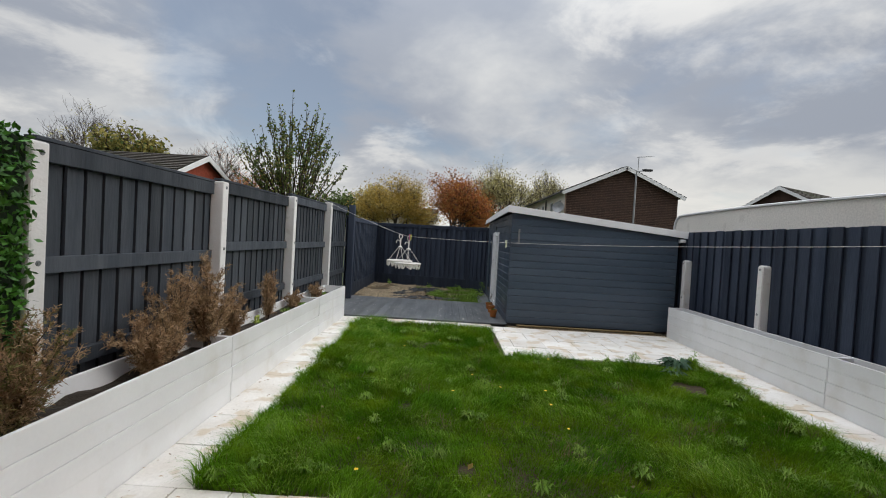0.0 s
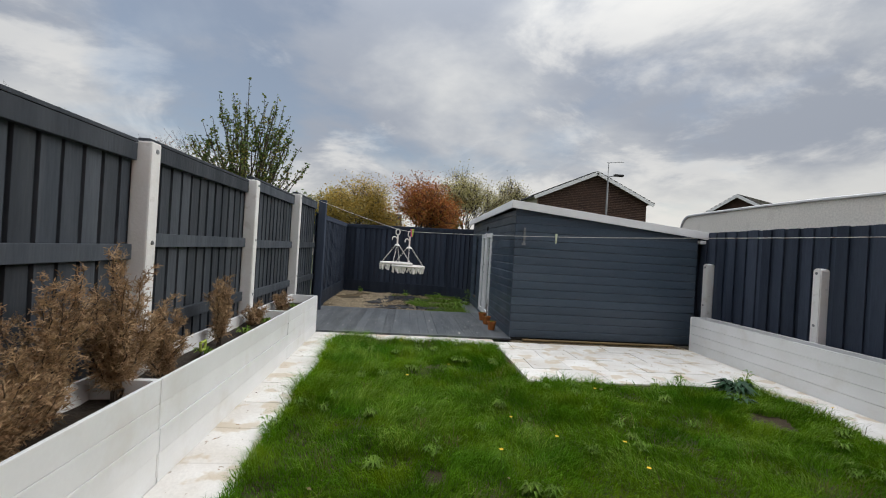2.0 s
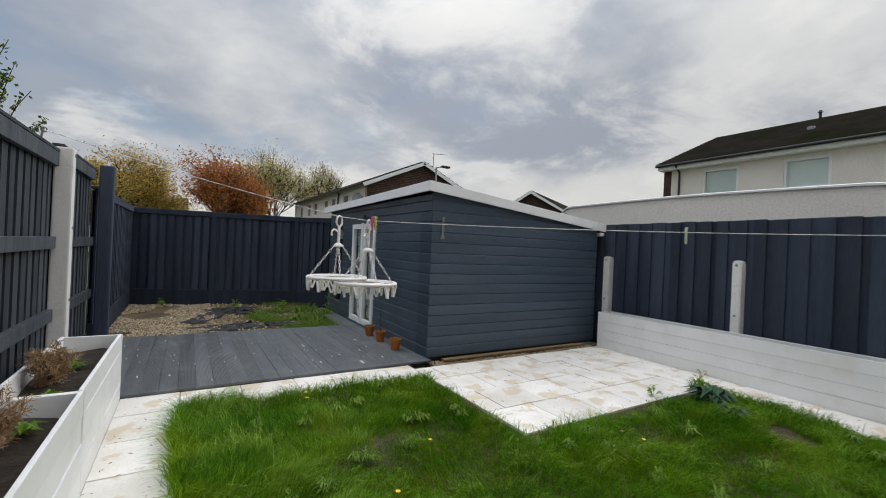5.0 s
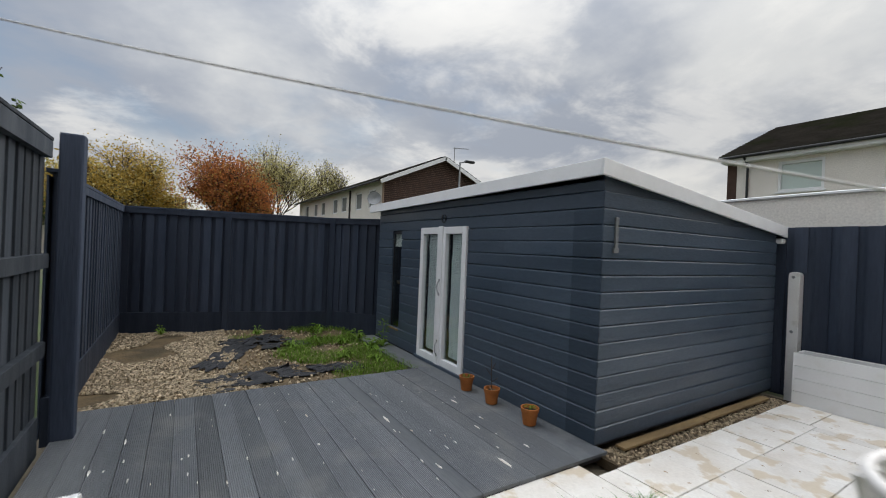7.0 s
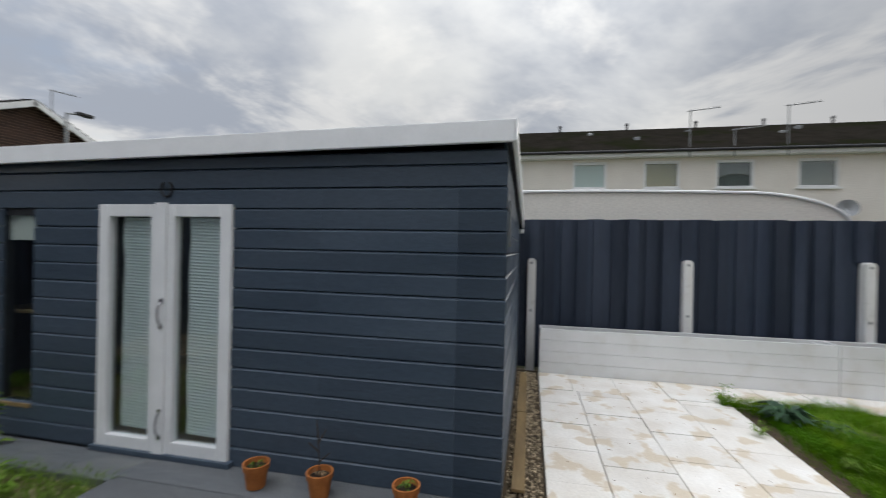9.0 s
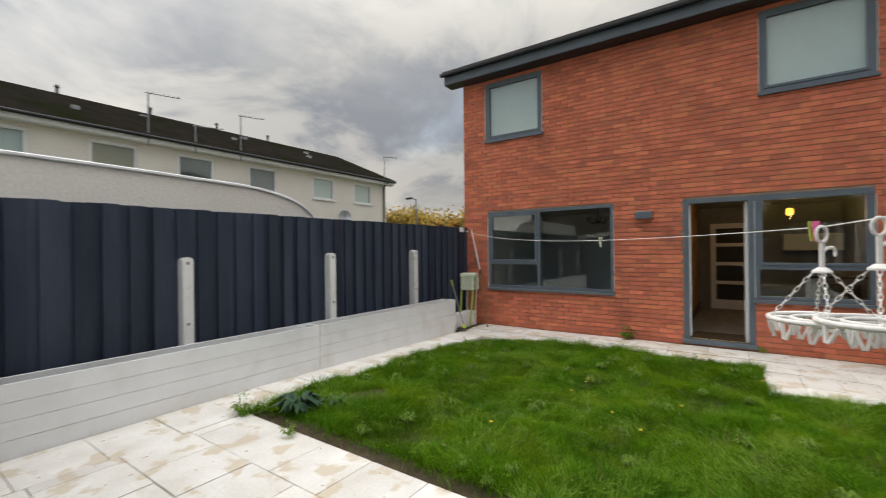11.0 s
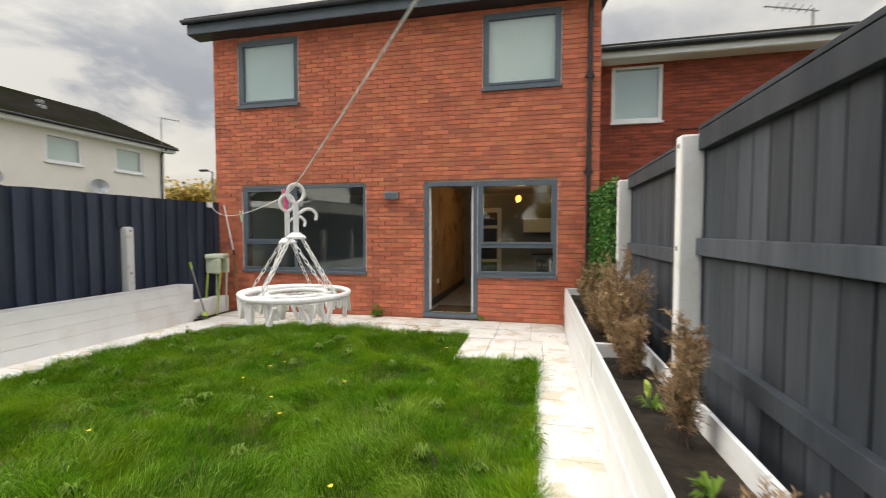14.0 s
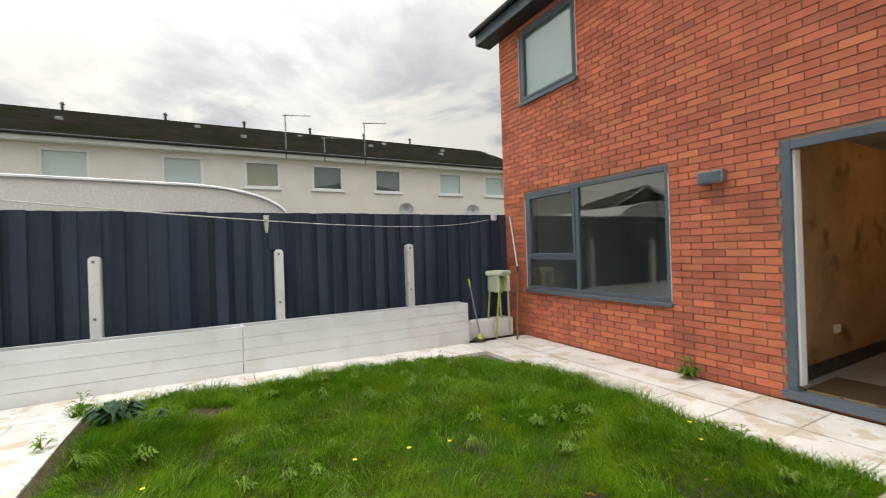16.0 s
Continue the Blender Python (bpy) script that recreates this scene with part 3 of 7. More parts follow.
# ---------------------------------------------------------------- fences


def board_mesh(name, w, h, t, material, taper=0.006):
    """A feather-edged board, standing on z 0, its broad face towards +x, its width along y."""
    bm = bmesh.new()
    v = [bm.verts.new(p) for p in ((0, -w / 2, 0), (t, -w / 2, 0), (t - taper, w / 2, 0), (0, w / 2, 0), (0, -w / 2, h), (t, -w / 2, h), (t - taper, w / 2, h), (0, w / 2, h))]
    for f in ((0, 3, 2, 1), (4, 5, 6, 7), (0, 1, 5, 4), (1, 2, 6, 5), (2, 3, 7, 6), (3, 0, 4, 7)):
        bm.faces.new([v[k] for k in f])
    return mesh_of(name, bm, material)


def post_mesh(h, w=0.105, d=0.13, material=None):
    bm = bmesh.new()
    bx(bm, -d / 2, d / 2, -w / 2, w / 2, -0.1, h, 0.014)
    return mesh_of("post_body", bm, material or M["post"])


def round_post_mesh(h, w=0.105, d=0.13):
    """A post whose head is a half round across its width."""
    bm = bmesh.new()
    r = w / 2
    prof = [(-r, -0.1)] + [(-r * math.cos(math.pi * k / 8), h - r * 0.8 + r * 0.8 * math.sin(math.pi * k / 8)) for k in range(9)] + [(r, -0.1)]
    ends = [[bm.verts.new((x, a, z)) for a, z in prof] for x in (-d / 2, d / 2)]
    for k in range(len(prof)):
        n = (k + 1) % len(prof)
        bm.faces.new((ends[0][k], ends[0][n], ends[1][n], ends[1][k]))
    bm.faces.new(ends[0][::-1]), bm.faces.new(ends[1])
    bmesh.ops.recalc_face_normals(bm, faces=bm.faces)
    bmesh.ops.bevel(bm, geom=[e for e in bm.edges if abs(e.verts[0].co.x - e.verts[1].co.x) < 1e-5], offset=0.01, segments=2, affect="EDGES")
    return mesh_of("post_body", bm, M["post"])


def concrete_post(x, y, h, side, label):
    """A painted concrete post with bolt recesses on the face towards side (+1 or -1 in x)."""
    p = thing("fence_post", (x, y, 0), label, "fence post", "fence posts")
    ob = new("post_body", post_mesh(h) if side > 0 else round_post_mesh(h))
    ob.parent = p
    z = h - 0.06
    while z > 0.5:
        bm = bmesh.new()
        ring(bm, (0, 0, 0), 0.013, 0.004, 14, 6)
        bmesh.ops.create_cone(bm, cap_ends=True, segments=12, radius1=0.009, radius2=0.007, depth=0.008)
        bmesh.ops.transform(bm, matrix=pose(side * 0.066, 0.005, z, 0, 90, 0), verts=bm.verts)
        part("bolt", bm, M["grey_metal"], p, "recessed steel bolt")
        z -= 0.62
    return p


L_POSTS = [(2.09, 1.94), (4.02, 1.98), (5.96, 2.03), (7.86, 2.11)]
R_POSTS = [(7.47, 1.40), (5.60, 1.42), (3.725, 1.442), (1.88, 1.47)]
for y, h in L_POSTS:
    concrete_post(-1.62, y, h, 1, "white-painted concrete fence post standing beside the long planter")
for y, h in R_POSTS:
    concrete_post(5.10, y, h, -1, "short white-painted concrete post against the navy fence")


def left_panel(y0, y1, top, low=0.69, mid=1.30):
    """A dark panel seen from its railed side: three rails before upright boards."""
    f = thing("fence_panel", (-1.685, (y0 + y1) / 2, 0), "charcoal-painted closeboard fence panel with three rails", "fence panel", "panels of the long fence", "structure")
    half = (y1 - y0) / 2
    hb = half + 0.065
    n = max(2, round(2 * hb / 0.150))
    w = 2 * hb / n
    me = board_mesh("fence_board", w - 0.022, top - 0.06, 0.024, M["fence"], 0.006)
    for i in range(n):
        piece("fence_board", me, f, pose(-0.027 + rnd.uniform(-0.002, 0.002), -hb + w * (i + 0.5), 0.02, 0, 0, rnd.uniform(-1.0, 1.0)))
    for z, h in ((top - 0.13, 0.115), (mid, 0.10), (low, 0.10)):
        part("rail", bx(bmesh.new(), -0.004, 0.042, -half, half, z - (0.0 if h > 0.11 else h / 2), z + (h if h > 0.11 else h / 2), 0.004), M["fence"], f)
    part("backing_board", bx(bmesh.new(), -0.045, -0.032, -hb, hb, 0.05, top - 0.03), M["fence"], f)
    part("capping", bx(bmesh.new(), -0.035, 0.045, -half, half, top - 0.012, top + 0.012, 0.004), M["fence"], f)
    part("gravel_board", bx(bmesh.new(), -0.02, 0.02, -half, half, -0.05, 0.22, 0.004), M["fence"], f)


left_panel(2.15, 3.96, 1.975, 0.62, 1.235)
left_panel(4.08, 5.90, 2.01, 0.71, 1.315)
left_panel(6.02, 7.80, 2.07)
left_panel(7.92, 9.44, 2.14)
p = thing("fence_post", (-1.545, 9.50, 0), "thick dark-painted end post on the deck", "fence post", "fence posts")
ob = new("post_body", post_mesh(2.20, 0.12, 0.14, M["fence_navy"]))
ob.parent = p


def board_fence(name, a, b, top, bottom, label, group, cap=True, base=True, posts=()):
    """A fence of upright boards from a to b, its broad faces to the left of that way."""
    a, b = Vector((*a, 0)), Vector((*b, 0))
    d = (b - a)
    length = d.length
    yaw = math.degrees(math.atan2(d.y, d.x)) - 90
    f = thing(name, a, label, "fence", group, "structure", yaw)
    n = round(length / 0.165)
    w = length / n
    front = board_mesh("fence_board", 0.105, top - bottom, 0.020, M["fence_navy"], 0.003)
    behind = board_mesh("fence_board", 0.105, top - bottom, 0.016, M["fence_navy"], 0.003)
    for i in range(n):
        piece("fence_board", front, f, pose(-0.014 + rnd.uniform(-0.002, 0.002), w * (i + 0.5) + rnd.uniform(-0.006, 0.006), bottom + rnd.uniform(-0.004, 0.004), 0, 0, 180 + rnd.uniform(-1, 1)))
        if i:
            piece("fence_board", behind, f, pose(0.012, w * i, bottom, 0, 0, 180 + rnd.uniform(-1, 1)))
    part("backing_board", bx(bmesh.new(), 0.014, 0.024, 0, length, 0.0, top - 0.03), M["fence_navy"], f)
    if cap:
        part("capping", bx(bmesh.new(), -0.055, 0.03, 0, length, top - 0.01, top + 0.02, 0.004), M["fence_navy"], f)
        part("top_rail", bx(bmesh.new(), -0.052, -0.037, 0, length, top - 0.085, top - 0.012, 0.002), M["fence_navy"], f)
    if base:
        part("gravel_board", bx(bmesh.new(), -0.045, 0.01, 0, length, -0.06, bottom + 0.02, 0.004), M["fence_navy"], f)
    for y in posts:
        part("batten", bx(bmesh.new(), -0.06, -0.02, y - 0.045, y + 0.045, -0.05, top - 0.012, 0.004), M["fence_navy"], f)
    return f


board_fence("fence_back", (1.45, 12.94), (-1.70, 13.7), 1.94, 0.28, "navy-painted closeboard fence across the back of the gravel bed", "back fences", posts=(0.05, 1.72))
board_fence("fence_back", (-1.70, 13.7), (-1.68, 9.60), 1.94, 0.28, "navy-painted closeboard fence beside the gravel bed", "back fences")
board_fence("fence_back", (2.35, 11.95), (1.45, 12.94), 1.94, 0.28, "short navy-painted closeboard fence behind the shed", "back fences")


p = thing("fence_post", (1.47, 12.98, 0), "navy-painted timber corner post of the back fence", "fence post", "fence posts")
ob = new("post_body", post_mesh(1.95, 0.11, 0.11, M["fence_navy"]))
ob.parent = p


def right_fence():
    f = thing("fence_side", (5.15, 0, 0), "navy-painted upright board fence behind the white posts", "fence", kind="structure")
    y, pitch = 0.1, 0.204
    tall = board_mesh("fence_board", 0.128, 1.93, 0.022, M["fence_navy"], 0.003)
    short = {}
    while y < 12.0:
        lift = next((h + 0.012 for py, h in R_POSTS if abs(y - py) < 0.122), 0.0)
        drop = rnd.uniform(-0.006, 0.004) - 0.002 * y
        if lift:
            if lift not in short:
                short[lift] = board_mesh("fence_board", 0.128, 1.93 - lift, 0.022, M["fence_navy"], 0.003)
            piece("fence_board", short[lift], f, pose(-0.014, y, lift + drop, 0, 0, 180))
        else:
            piece("fence_board", tall, f, pose(-0.014 + rnd.uniform(-0.003, 0.003), y + rnd.uniform(-0.008, 0.008), drop, 0, 0, 180 + rnd.uniform(-1.2, 1.2)))
        piece("fence_board", tall, f, pose(0.017, y + pitch / 2, drop, 0, 0, 180 + rnd.uniform(-1, 1)))
        y += pitch
    part("backing_board", bx(bmesh.new(), 0.018, 0.03, 0.05, 12.0, -0.05, 1.90), M["fence_navy"], f)
    for z in (0.5, 1.1, 1.75):
        part("rail", bx(bmesh.new(), 0.031, 0.07, 0.05, 12.0, z, z + 0.08), M["fence_navy"], f)


right_fence()

# ---------------------------------------------------------------- planters


def planter(name, x0, x1, y0, y1, h, face, joints, label):
    """A raised bed of white boards; face is the side (+1 or -1 in x) that looks at the lawn."""
    p = thing(name, ((x0 + x1) / 2, y0, 0), label, "planter", "raised beds")
    length, hw, t = y1 - y0, (x1 - x0) / 2, 0.022
    cuts = [0.0] + [j - y0 for j in joints] + [length]
    rows = 4
    bh = h / rows
    for a, b in zip(cuts, cuts[1:]):
        for r in range(rows):
            sway = rnd.uniform(-0.005, 0.005)
            x = face * hw
            bm = bx(bmesh.new(), min(x, x - face * t), max(x, x - face * t), a + 0.003, b - 0.003, r * bh + (0.0013 if r else -0.08), (r + 1) * bh - 0.0013, 0.004)
            bmesh.ops.translate(bm, verts=bm.verts, vec=(sway, 0, 0))
            part("board", bm, M["pvc"], p)
        part("joint_strip", bx(bmesh.new(), face * hw - 0.004, face * hw + 0.004, b - 0.012, b - 0.004, 0.01, h - 0.006, 0.001), M["pvc"], p)
    part("back_board", bx(bmesh.new(), min(-face * hw, -face * (hw - t)), max(-face * hw, -face * (hw - t)), 0, length, 0.05, h, 0.004), M["pvc"], p)
    for yy in (0.0, length - t):
        part("end_board", bx(bmesh.new(), -hw + t, hw - t, yy, yy + t, 0, h - 0.004, 0.004), M["pvc"], p)
    for yy in cuts[1:-1]:
        part("cross_board", bx(bmesh.new(), -hw + t, hw - t, yy - 0.02, yy + 0.02, h - 0.16, h - 0.008, 0.004), M["pvc"], p)
    for yy in cuts[:-1]:
        part("corner_block", bx(bmesh.new(), -face * (hw - t) - 0.025, -face * (hw - t) + 0.025, yy + 0.06, yy + 0.11, 0.1, h - 0.03, 0.004), M["pvc"], p)
    bm = bmesh.new()
    bmesh.ops.create_grid(bm, x_segments=6, y_segments=80, size=1, matrix=Matrix.Translation((0, length / 2, h - 0.115)) @ Matrix.Diagonal((hw - t - 0.002, length / 2 - t - 0.002, 1, 1)))
    for v in bm.verts:
        v.co.z += 0.035 * noise.noise(v.co * 6)
    part("soil", bm, M["soil"], p, "dark crumbly soil")
    return p


planter("raised_planter", -1.53, -1.14, 0.35, 7.51, 0.56, 1, (3.48, 5.99), "long white board raised bed with dead shrubs in dark soil")
planter("raised_planter", 4.755, 5.03, 1.07, 7.36, 0.54, -1, (4.19,), "long white board raised bed before the navy fence")
solid("edging_block", bx(bmesh.new(), 4.84, 5.06, 0.16, 1.03, -0.07, 0.22, 0.012), M["post"], "low white-painted block beside the raised bed", "block")

# ---------------------------------------------------------------- shed
SX, SY, SX2, SY2 = 1.885, 7.635, 5.0, 11.95
S_DOOR = (9.425, 10.495, 0.062, 1.764)
S_SLOT = (11.12, 11.43, 0.28, 1.69)


def roof_z(x):
    return 2.14 - 0.094 * (x - SX)


def build_shed():
    s = thing("shed", (0, 0, 0), "slate blue clad garden shed with white roof edge and double doors", "shed")
    # framed walls behind the cladding
    bm = bmesh.new()
    for a, b, c, d in cells(SY + 0.02, SY2, 0.0, 2.06, [S_DOOR, S_SLOT]):
        bx(bm, SX + 0.022, SX + 0.09, a, b, c, d)
    part("front_wall", bm, M["black"], s)
    for y0, y1 in ((SY + 0.022, SY + 0.09), (SY2 - 0.07, SY2)):
        bm = bmesh.new()
        v = [bm.verts.new(p) for p in ((SX + 0.03, y0, 0), (SX2, y0, 0), (SX2, y0, roof_z(SX2) - 0.02), (SX + 0.03, y0, roof_z(SX + 0.03) - 0.02),
                                       (SX + 0.03, y1, 0), (SX2, y1, 0), (SX2, y1, roof_z(SX2) - 0.02), (SX + 0.03, y1, roof_z(SX + 0.03) - 0.02))]
        for f in ((0, 1, 2, 3), (7, 6, 5, 4), (0, 4, 5, 1), (3, 2, 6, 7), (0, 3, 7, 4), (1, 5, 6, 2)):
            bm.faces.new([v[k] for k in f])
        part("end_wall", bm, M["black"], s)
    part("back_wall", bx(bmesh.new(), SX2 - 0.06, SX2, SY + 0.1, SY2 - 0.08, 0, roof_z(SX2) - 0.02), M["black"], s)
    part("floor_panel", bx(bmesh.new(), SX + 0.1, SX2 - 0.07, SY + 0.1, SY2 - 0.08, 0.02, 0.06), M["timber"], s)
    bh = 0.1315

    def cladding(length, axis, at, z, h, joint=None):
        """One cladding board with chamfered edges that meet in a V joint."""
        bm = bmesh.new()
        prof = ((0.0, 0.0), (-0.008, 0.0), (-0.0205, 0.003), (-0.0245, h - 0.017), (-0.0235, h - 0.0145), (-0.0075, h - 0.0015), (0.0, h - 0.0015))
        ends = []
        for e in (0.0, length):
            ends.append([bm.verts.new((o, e, zz) if axis == "y" else (e, o, zz)) for o, zz in prof])
        n = len(prof)
        for k in range(n):
            bm.faces.new((ends[0][k], ends[0][(k + 1) % n], ends[1][(k + 1) % n], ends[1][k]))
        bm.faces.new(ends[0]), bm.faces.new(ends[1][::-1])
        bmesh.ops.recalc_face_normals(bm, faces=bm.faces)
        return bm

    made = {}
    rows = 16
    for r in range(rows):
        z0 = 0.03 + bh * r
        if z0 + 0.04 > 2.08:
            break
        h = min(bh, 2.09 - z0)
        spans = [(SY, 7.92), (7.92, 8.80), (8.80, SY2)] if z0 < 1.78 else [(SY, SY2)]
        todo = []
        for a, b in spans:
            cuts = [(a, b)]
            for h0, h1, lo, hi in (S_DOOR, S_SLOT):
                if lo < z0 + h * 0.7 and z0 + h * 0.3 < hi:
                    cuts = [c for x, y in cuts for c in (((x, min(y, h0)), (max(x, h1), y)) if x < h1 and y > h0 else ((x, y),)) if c[1] - c[0] > 0.02]
            todo += cuts
        for a, b in todo:
            key = ("y", round(b - a, 3), round(h, 3), b < 7.95)
            if key not in made:
                made[key] = mesh_of("cladding_board", cladding(b - a - 0.0008, "y", 0, 0, h), M["shed_darker" if b < 7.95 else "shed"])
            piece("cladding_board", made[key], s, pose(SX + 0.02, a, z0) @ pose(0, 0, rnd.uniform(-0.001, 0.001)))
    for r in range(rows):
        z0 = 0.03 + bh * r
        xe = min(SX2, SX + (2.10 - z0 - bh) / 0.094)
        if xe < SX + 0.1:
            continue
        key = ("x", round(xe - SX, 3))
        if key not in made:
            made[key] = mesh_of("cladding_board", cladding(xe - SX - 0.004, "x", 0, 0, bh), M["shed"])
        piece("cladding_board", made[key], s, pose(SX + 0.004, SY + 0.02, z0))
    # wedge of cladding under the sloping edge
    bm = bmesh.new()
    v = [bm.verts.new(p) for p in ((SX + 0.01, SY + 0.006, roof_z(SX) - 0.30), (SX2, SY + 0.006, roof_z(SX2) - 0.30), (SX2, SY + 0.006, roof_z(SX2) - 0.02), (SX + 0.01, SY + 0.006, roof_z(SX) - 0.02))]
    g = bmesh.ops.extrude_face_region(bm, geom=[bm.faces.new(v)])
    bmesh.ops.translate(bm, verts=[e for e in g["geom"] if isinstance(e, bmesh.types.BMVert)], vec=(0, 0.015, 0))
    bmesh.ops.recalc_face_normals(bm, faces=bm.faces)
    part("gable_board", bm, M["shed"], s)
    # roof and its white edge
    ang = math.degrees(math.atan(0.094))
    bm = bx(bmesh.new(), -0.03, 3.35, 0, 4.55, 0, 0.05)
    bmesh.ops.transform(bm, matrix=pose(SX - 0.05, SY - 0.022, roof_z(SX) + 0.02, -0.78, ang, 0), verts=bm.verts)
    part("roof", bm, M["black"], s, "dark felt roof sheet")
    bm = bx(bmesh.new(), -0.06, -0.032, -0.025, 4.58, -0.04, 0.088, 0.006)
    bmesh.ops.transform(bm, matrix=pose(SX - 0.03, SY - 0.025, roof_z(SX), -0.78, ang, 0), verts=bm.verts)
    part("front_fascia", bm, M["white_trim"], s, "white fascia")
    bm = bx(bmesh.new(), -0.06, 3.36, -0.03, -0.002, -0.038, 0.088, 0.006)
    bmesh.ops.transform(bm, matrix=pose(SX - 0.03, SY - 0.025, roof_z(SX), -0.78, ang, 0), verts=bm.verts)
    part("side_fascia", bm, M["white_trim"], s, "white fascia")
    part("gutter", bx(bmesh.new(), SX2 + 0.02, SX2 + 0.12, SY - 0.05, SY + 0.12, 1.72, 1.78, 0.02), M["white_trim"], s, "white gutter end")
    # bracket on the corner and horseshoe over the door
    bm = bx(bmesh.new(), 2.02, 2.055, SY - 0.018, SY - 0.004, 1.55, 1.80, 0.003)
    bx(bm, 2.0, 2.06, SY - 0.022, SY - 0.004, 1.52, 1.56, 0.003)
    part("bracket", bm, M["grey_metal"], s, "grey metal bracket")
    bm = bmesh.new()
    pts = [(SX - 0.012, 9.95 + 0.045 * math.sin(a), 1.87 - 0.05 * math.cos(a)) for a in (radians(k) for k in range(-150, 151, 20))]
    for a, b in zip(pts, pts[1:]):
        rod(bm, a, b, 0.008, seg=6)
    part("horseshoe", bm, M["black"], s, "iron horseshoe over the doors")
    # doors
    mid = (S_DOOR[0] + S_DOOR[1]) / 2
    for k, (a, b) in enumerate(((S_DOOR[0], mid - 0.012), (mid + 0.012, S_DOOR[1]))):
        d = part("door", bmesh.new(), M["white_trim"], s, "white-framed glazed shed door")
        fw = 0.085
        z0, z1 = S_DOOR[2], S_DOOR[3]
        for nm, box in (("stile", (a, a + fw, z0, z1)), ("stile", (b - fw, b, z0, z1)), ("top_rail", (a + fw, b - fw, z1 - fw, z1)), ("bottom_rail", (a + fw, b - fw, z0, z0 + fw))):
            part(nm, bx(bmesh.new(), SX - 0.028, SX + 0.03, *box, 0.006), M["white_trim"], d)
        pane = part("pane", bx(bmesh.new(), SX + 0.008, SX + 0.012, a + fw - 0.005, b - fw + 0.005, z0 + fw - 0.005, z1 - fw + 0.005), M["glass"], d)
        pane.visible_shadow = False
        bm = bmesh.new()
        bmesh.ops.create_grid(bm, x_segments=4, y_segments=420, size=1)
        w = (b - a) / 2 - fw - 0.03
        for v in bm.verts:
            x, y = v.co.x, v.co.y
            v.co = Vector((SX + 0.035 + 0.006 * math.sin(y * 220) + 0.012 * noise.noise(Vector((x * 2, y * 3, k))), (a + b) / 2 - 0.035 + x * w * (1 - 0.05 * noise.noise(Vector((0, y * 2, k)))), 0.93 + y * 0.745 + 0.004 * x))
        part("foil_curtain", bm, M["foil"], d, "silver bubble-foil insulation", smooth=True)
    part("meeting_strip", bx(bmesh.new(), SX - 0.045, SX - 0.026, mid - 0.045, mid + 0.045, S_DOOR[2] - 0.02, S_DOOR[3] + 0.01, 0.004), M["white_trim"], s)
    for z in (1.02, 0.27):
        bm = bmesh.new()
        pts = [(SX - 0.048 - 0.03 * math.cos(a), mid - 0.02, z + 0.075 * math.sin(a)) for a in (radians(k) for k in range(-90, 91, 20))]
        for a, b in zip(pts, pts[1:]):
            rod(bm, a, b, 0.007, seg=8)
        for sgn in (-1, 1):
            rod(bm, (SX - 0.046, mid - 0.02, z + 0.09 * sgn), (SX - 0.054, mid - 0.02, z + 0.09 * sgn), 0.014, seg=10)
        part("handle", bm, M["chrome"], s, "curved metal pull handle")
    part("threshold", bx(bmesh.new(), SX - 0.05, SX + 0.06, S_DOOR[0] - 0.03, S_DOOR[1] + 0.03, 0.03, 0.066, 0.005), M["shed"], s)
    # narrow window with a shelf behind it
    pane = part("slot_pane", bx(bmesh.new(), SX + 0.03, SX + 0.034, S_SLOT[0] + 0.005, S_SLOT[1] - 0.005, S_SLOT[2], S_SLOT[3]), M["glass"], s)
    pane.visible_shadow = False
    part("slot_shelf", bx(bmesh.new(), SX + 0.1, SX + 0.4, 10.9, 11.7, 0.93, 0.955), M["timber"], s, "bare wooden shelf")
    part("slot_sill", bx(bmesh.new(), SX - 0.01, SX + 0.1, S_SLOT[0], S_SLOT[1], S_SLOT[2] - 0.03, S_SLOT[2]), M["timber"], s, "bare wooden sill")
    part("slot_blind", bx(bmesh.new(), SX + 0.05, SX + 0.06, S_SLOT[0], S_SLOT[1], 1.50, S_SLOT[3]), M["inner_wall"], s, "pale rolled blind")
    return s


build_shed()
solid("storage_pot", rod(rod(bmesh.new(), (2.22, 11.28, 0.40), (2.22, 11.28, 0.62), 0.09, 0.12, 20), (2.22, 11.28, 0.06), (2.22, 11.28, 0.398), 0.05, 0.06, 14), M["grey_metal"], "grey metal pot on a stand inside the shed", "pot")

# ---------------------------------------------------------------- the house
HX0, HX1, HTOP = -1.655, 5.20, 4.945
LOWWIN = (2.18, 4.63, 0.69, 2.228)
UPWIN_A = (3.445, 4.67, 3.69, 4.87)
UPWIN_B = (-1.07, 0.148, 3.69, 4.87)
DOORWAY = (0.22, 1.13, 0.02, 2.223)
SIDEWIN = (-1.036, 0.22, 0.69, 2.223)
OPENINGS = [LOWWIN, UPWIN_A, UPWIN_B, DOORWAY, SIDEWIN]


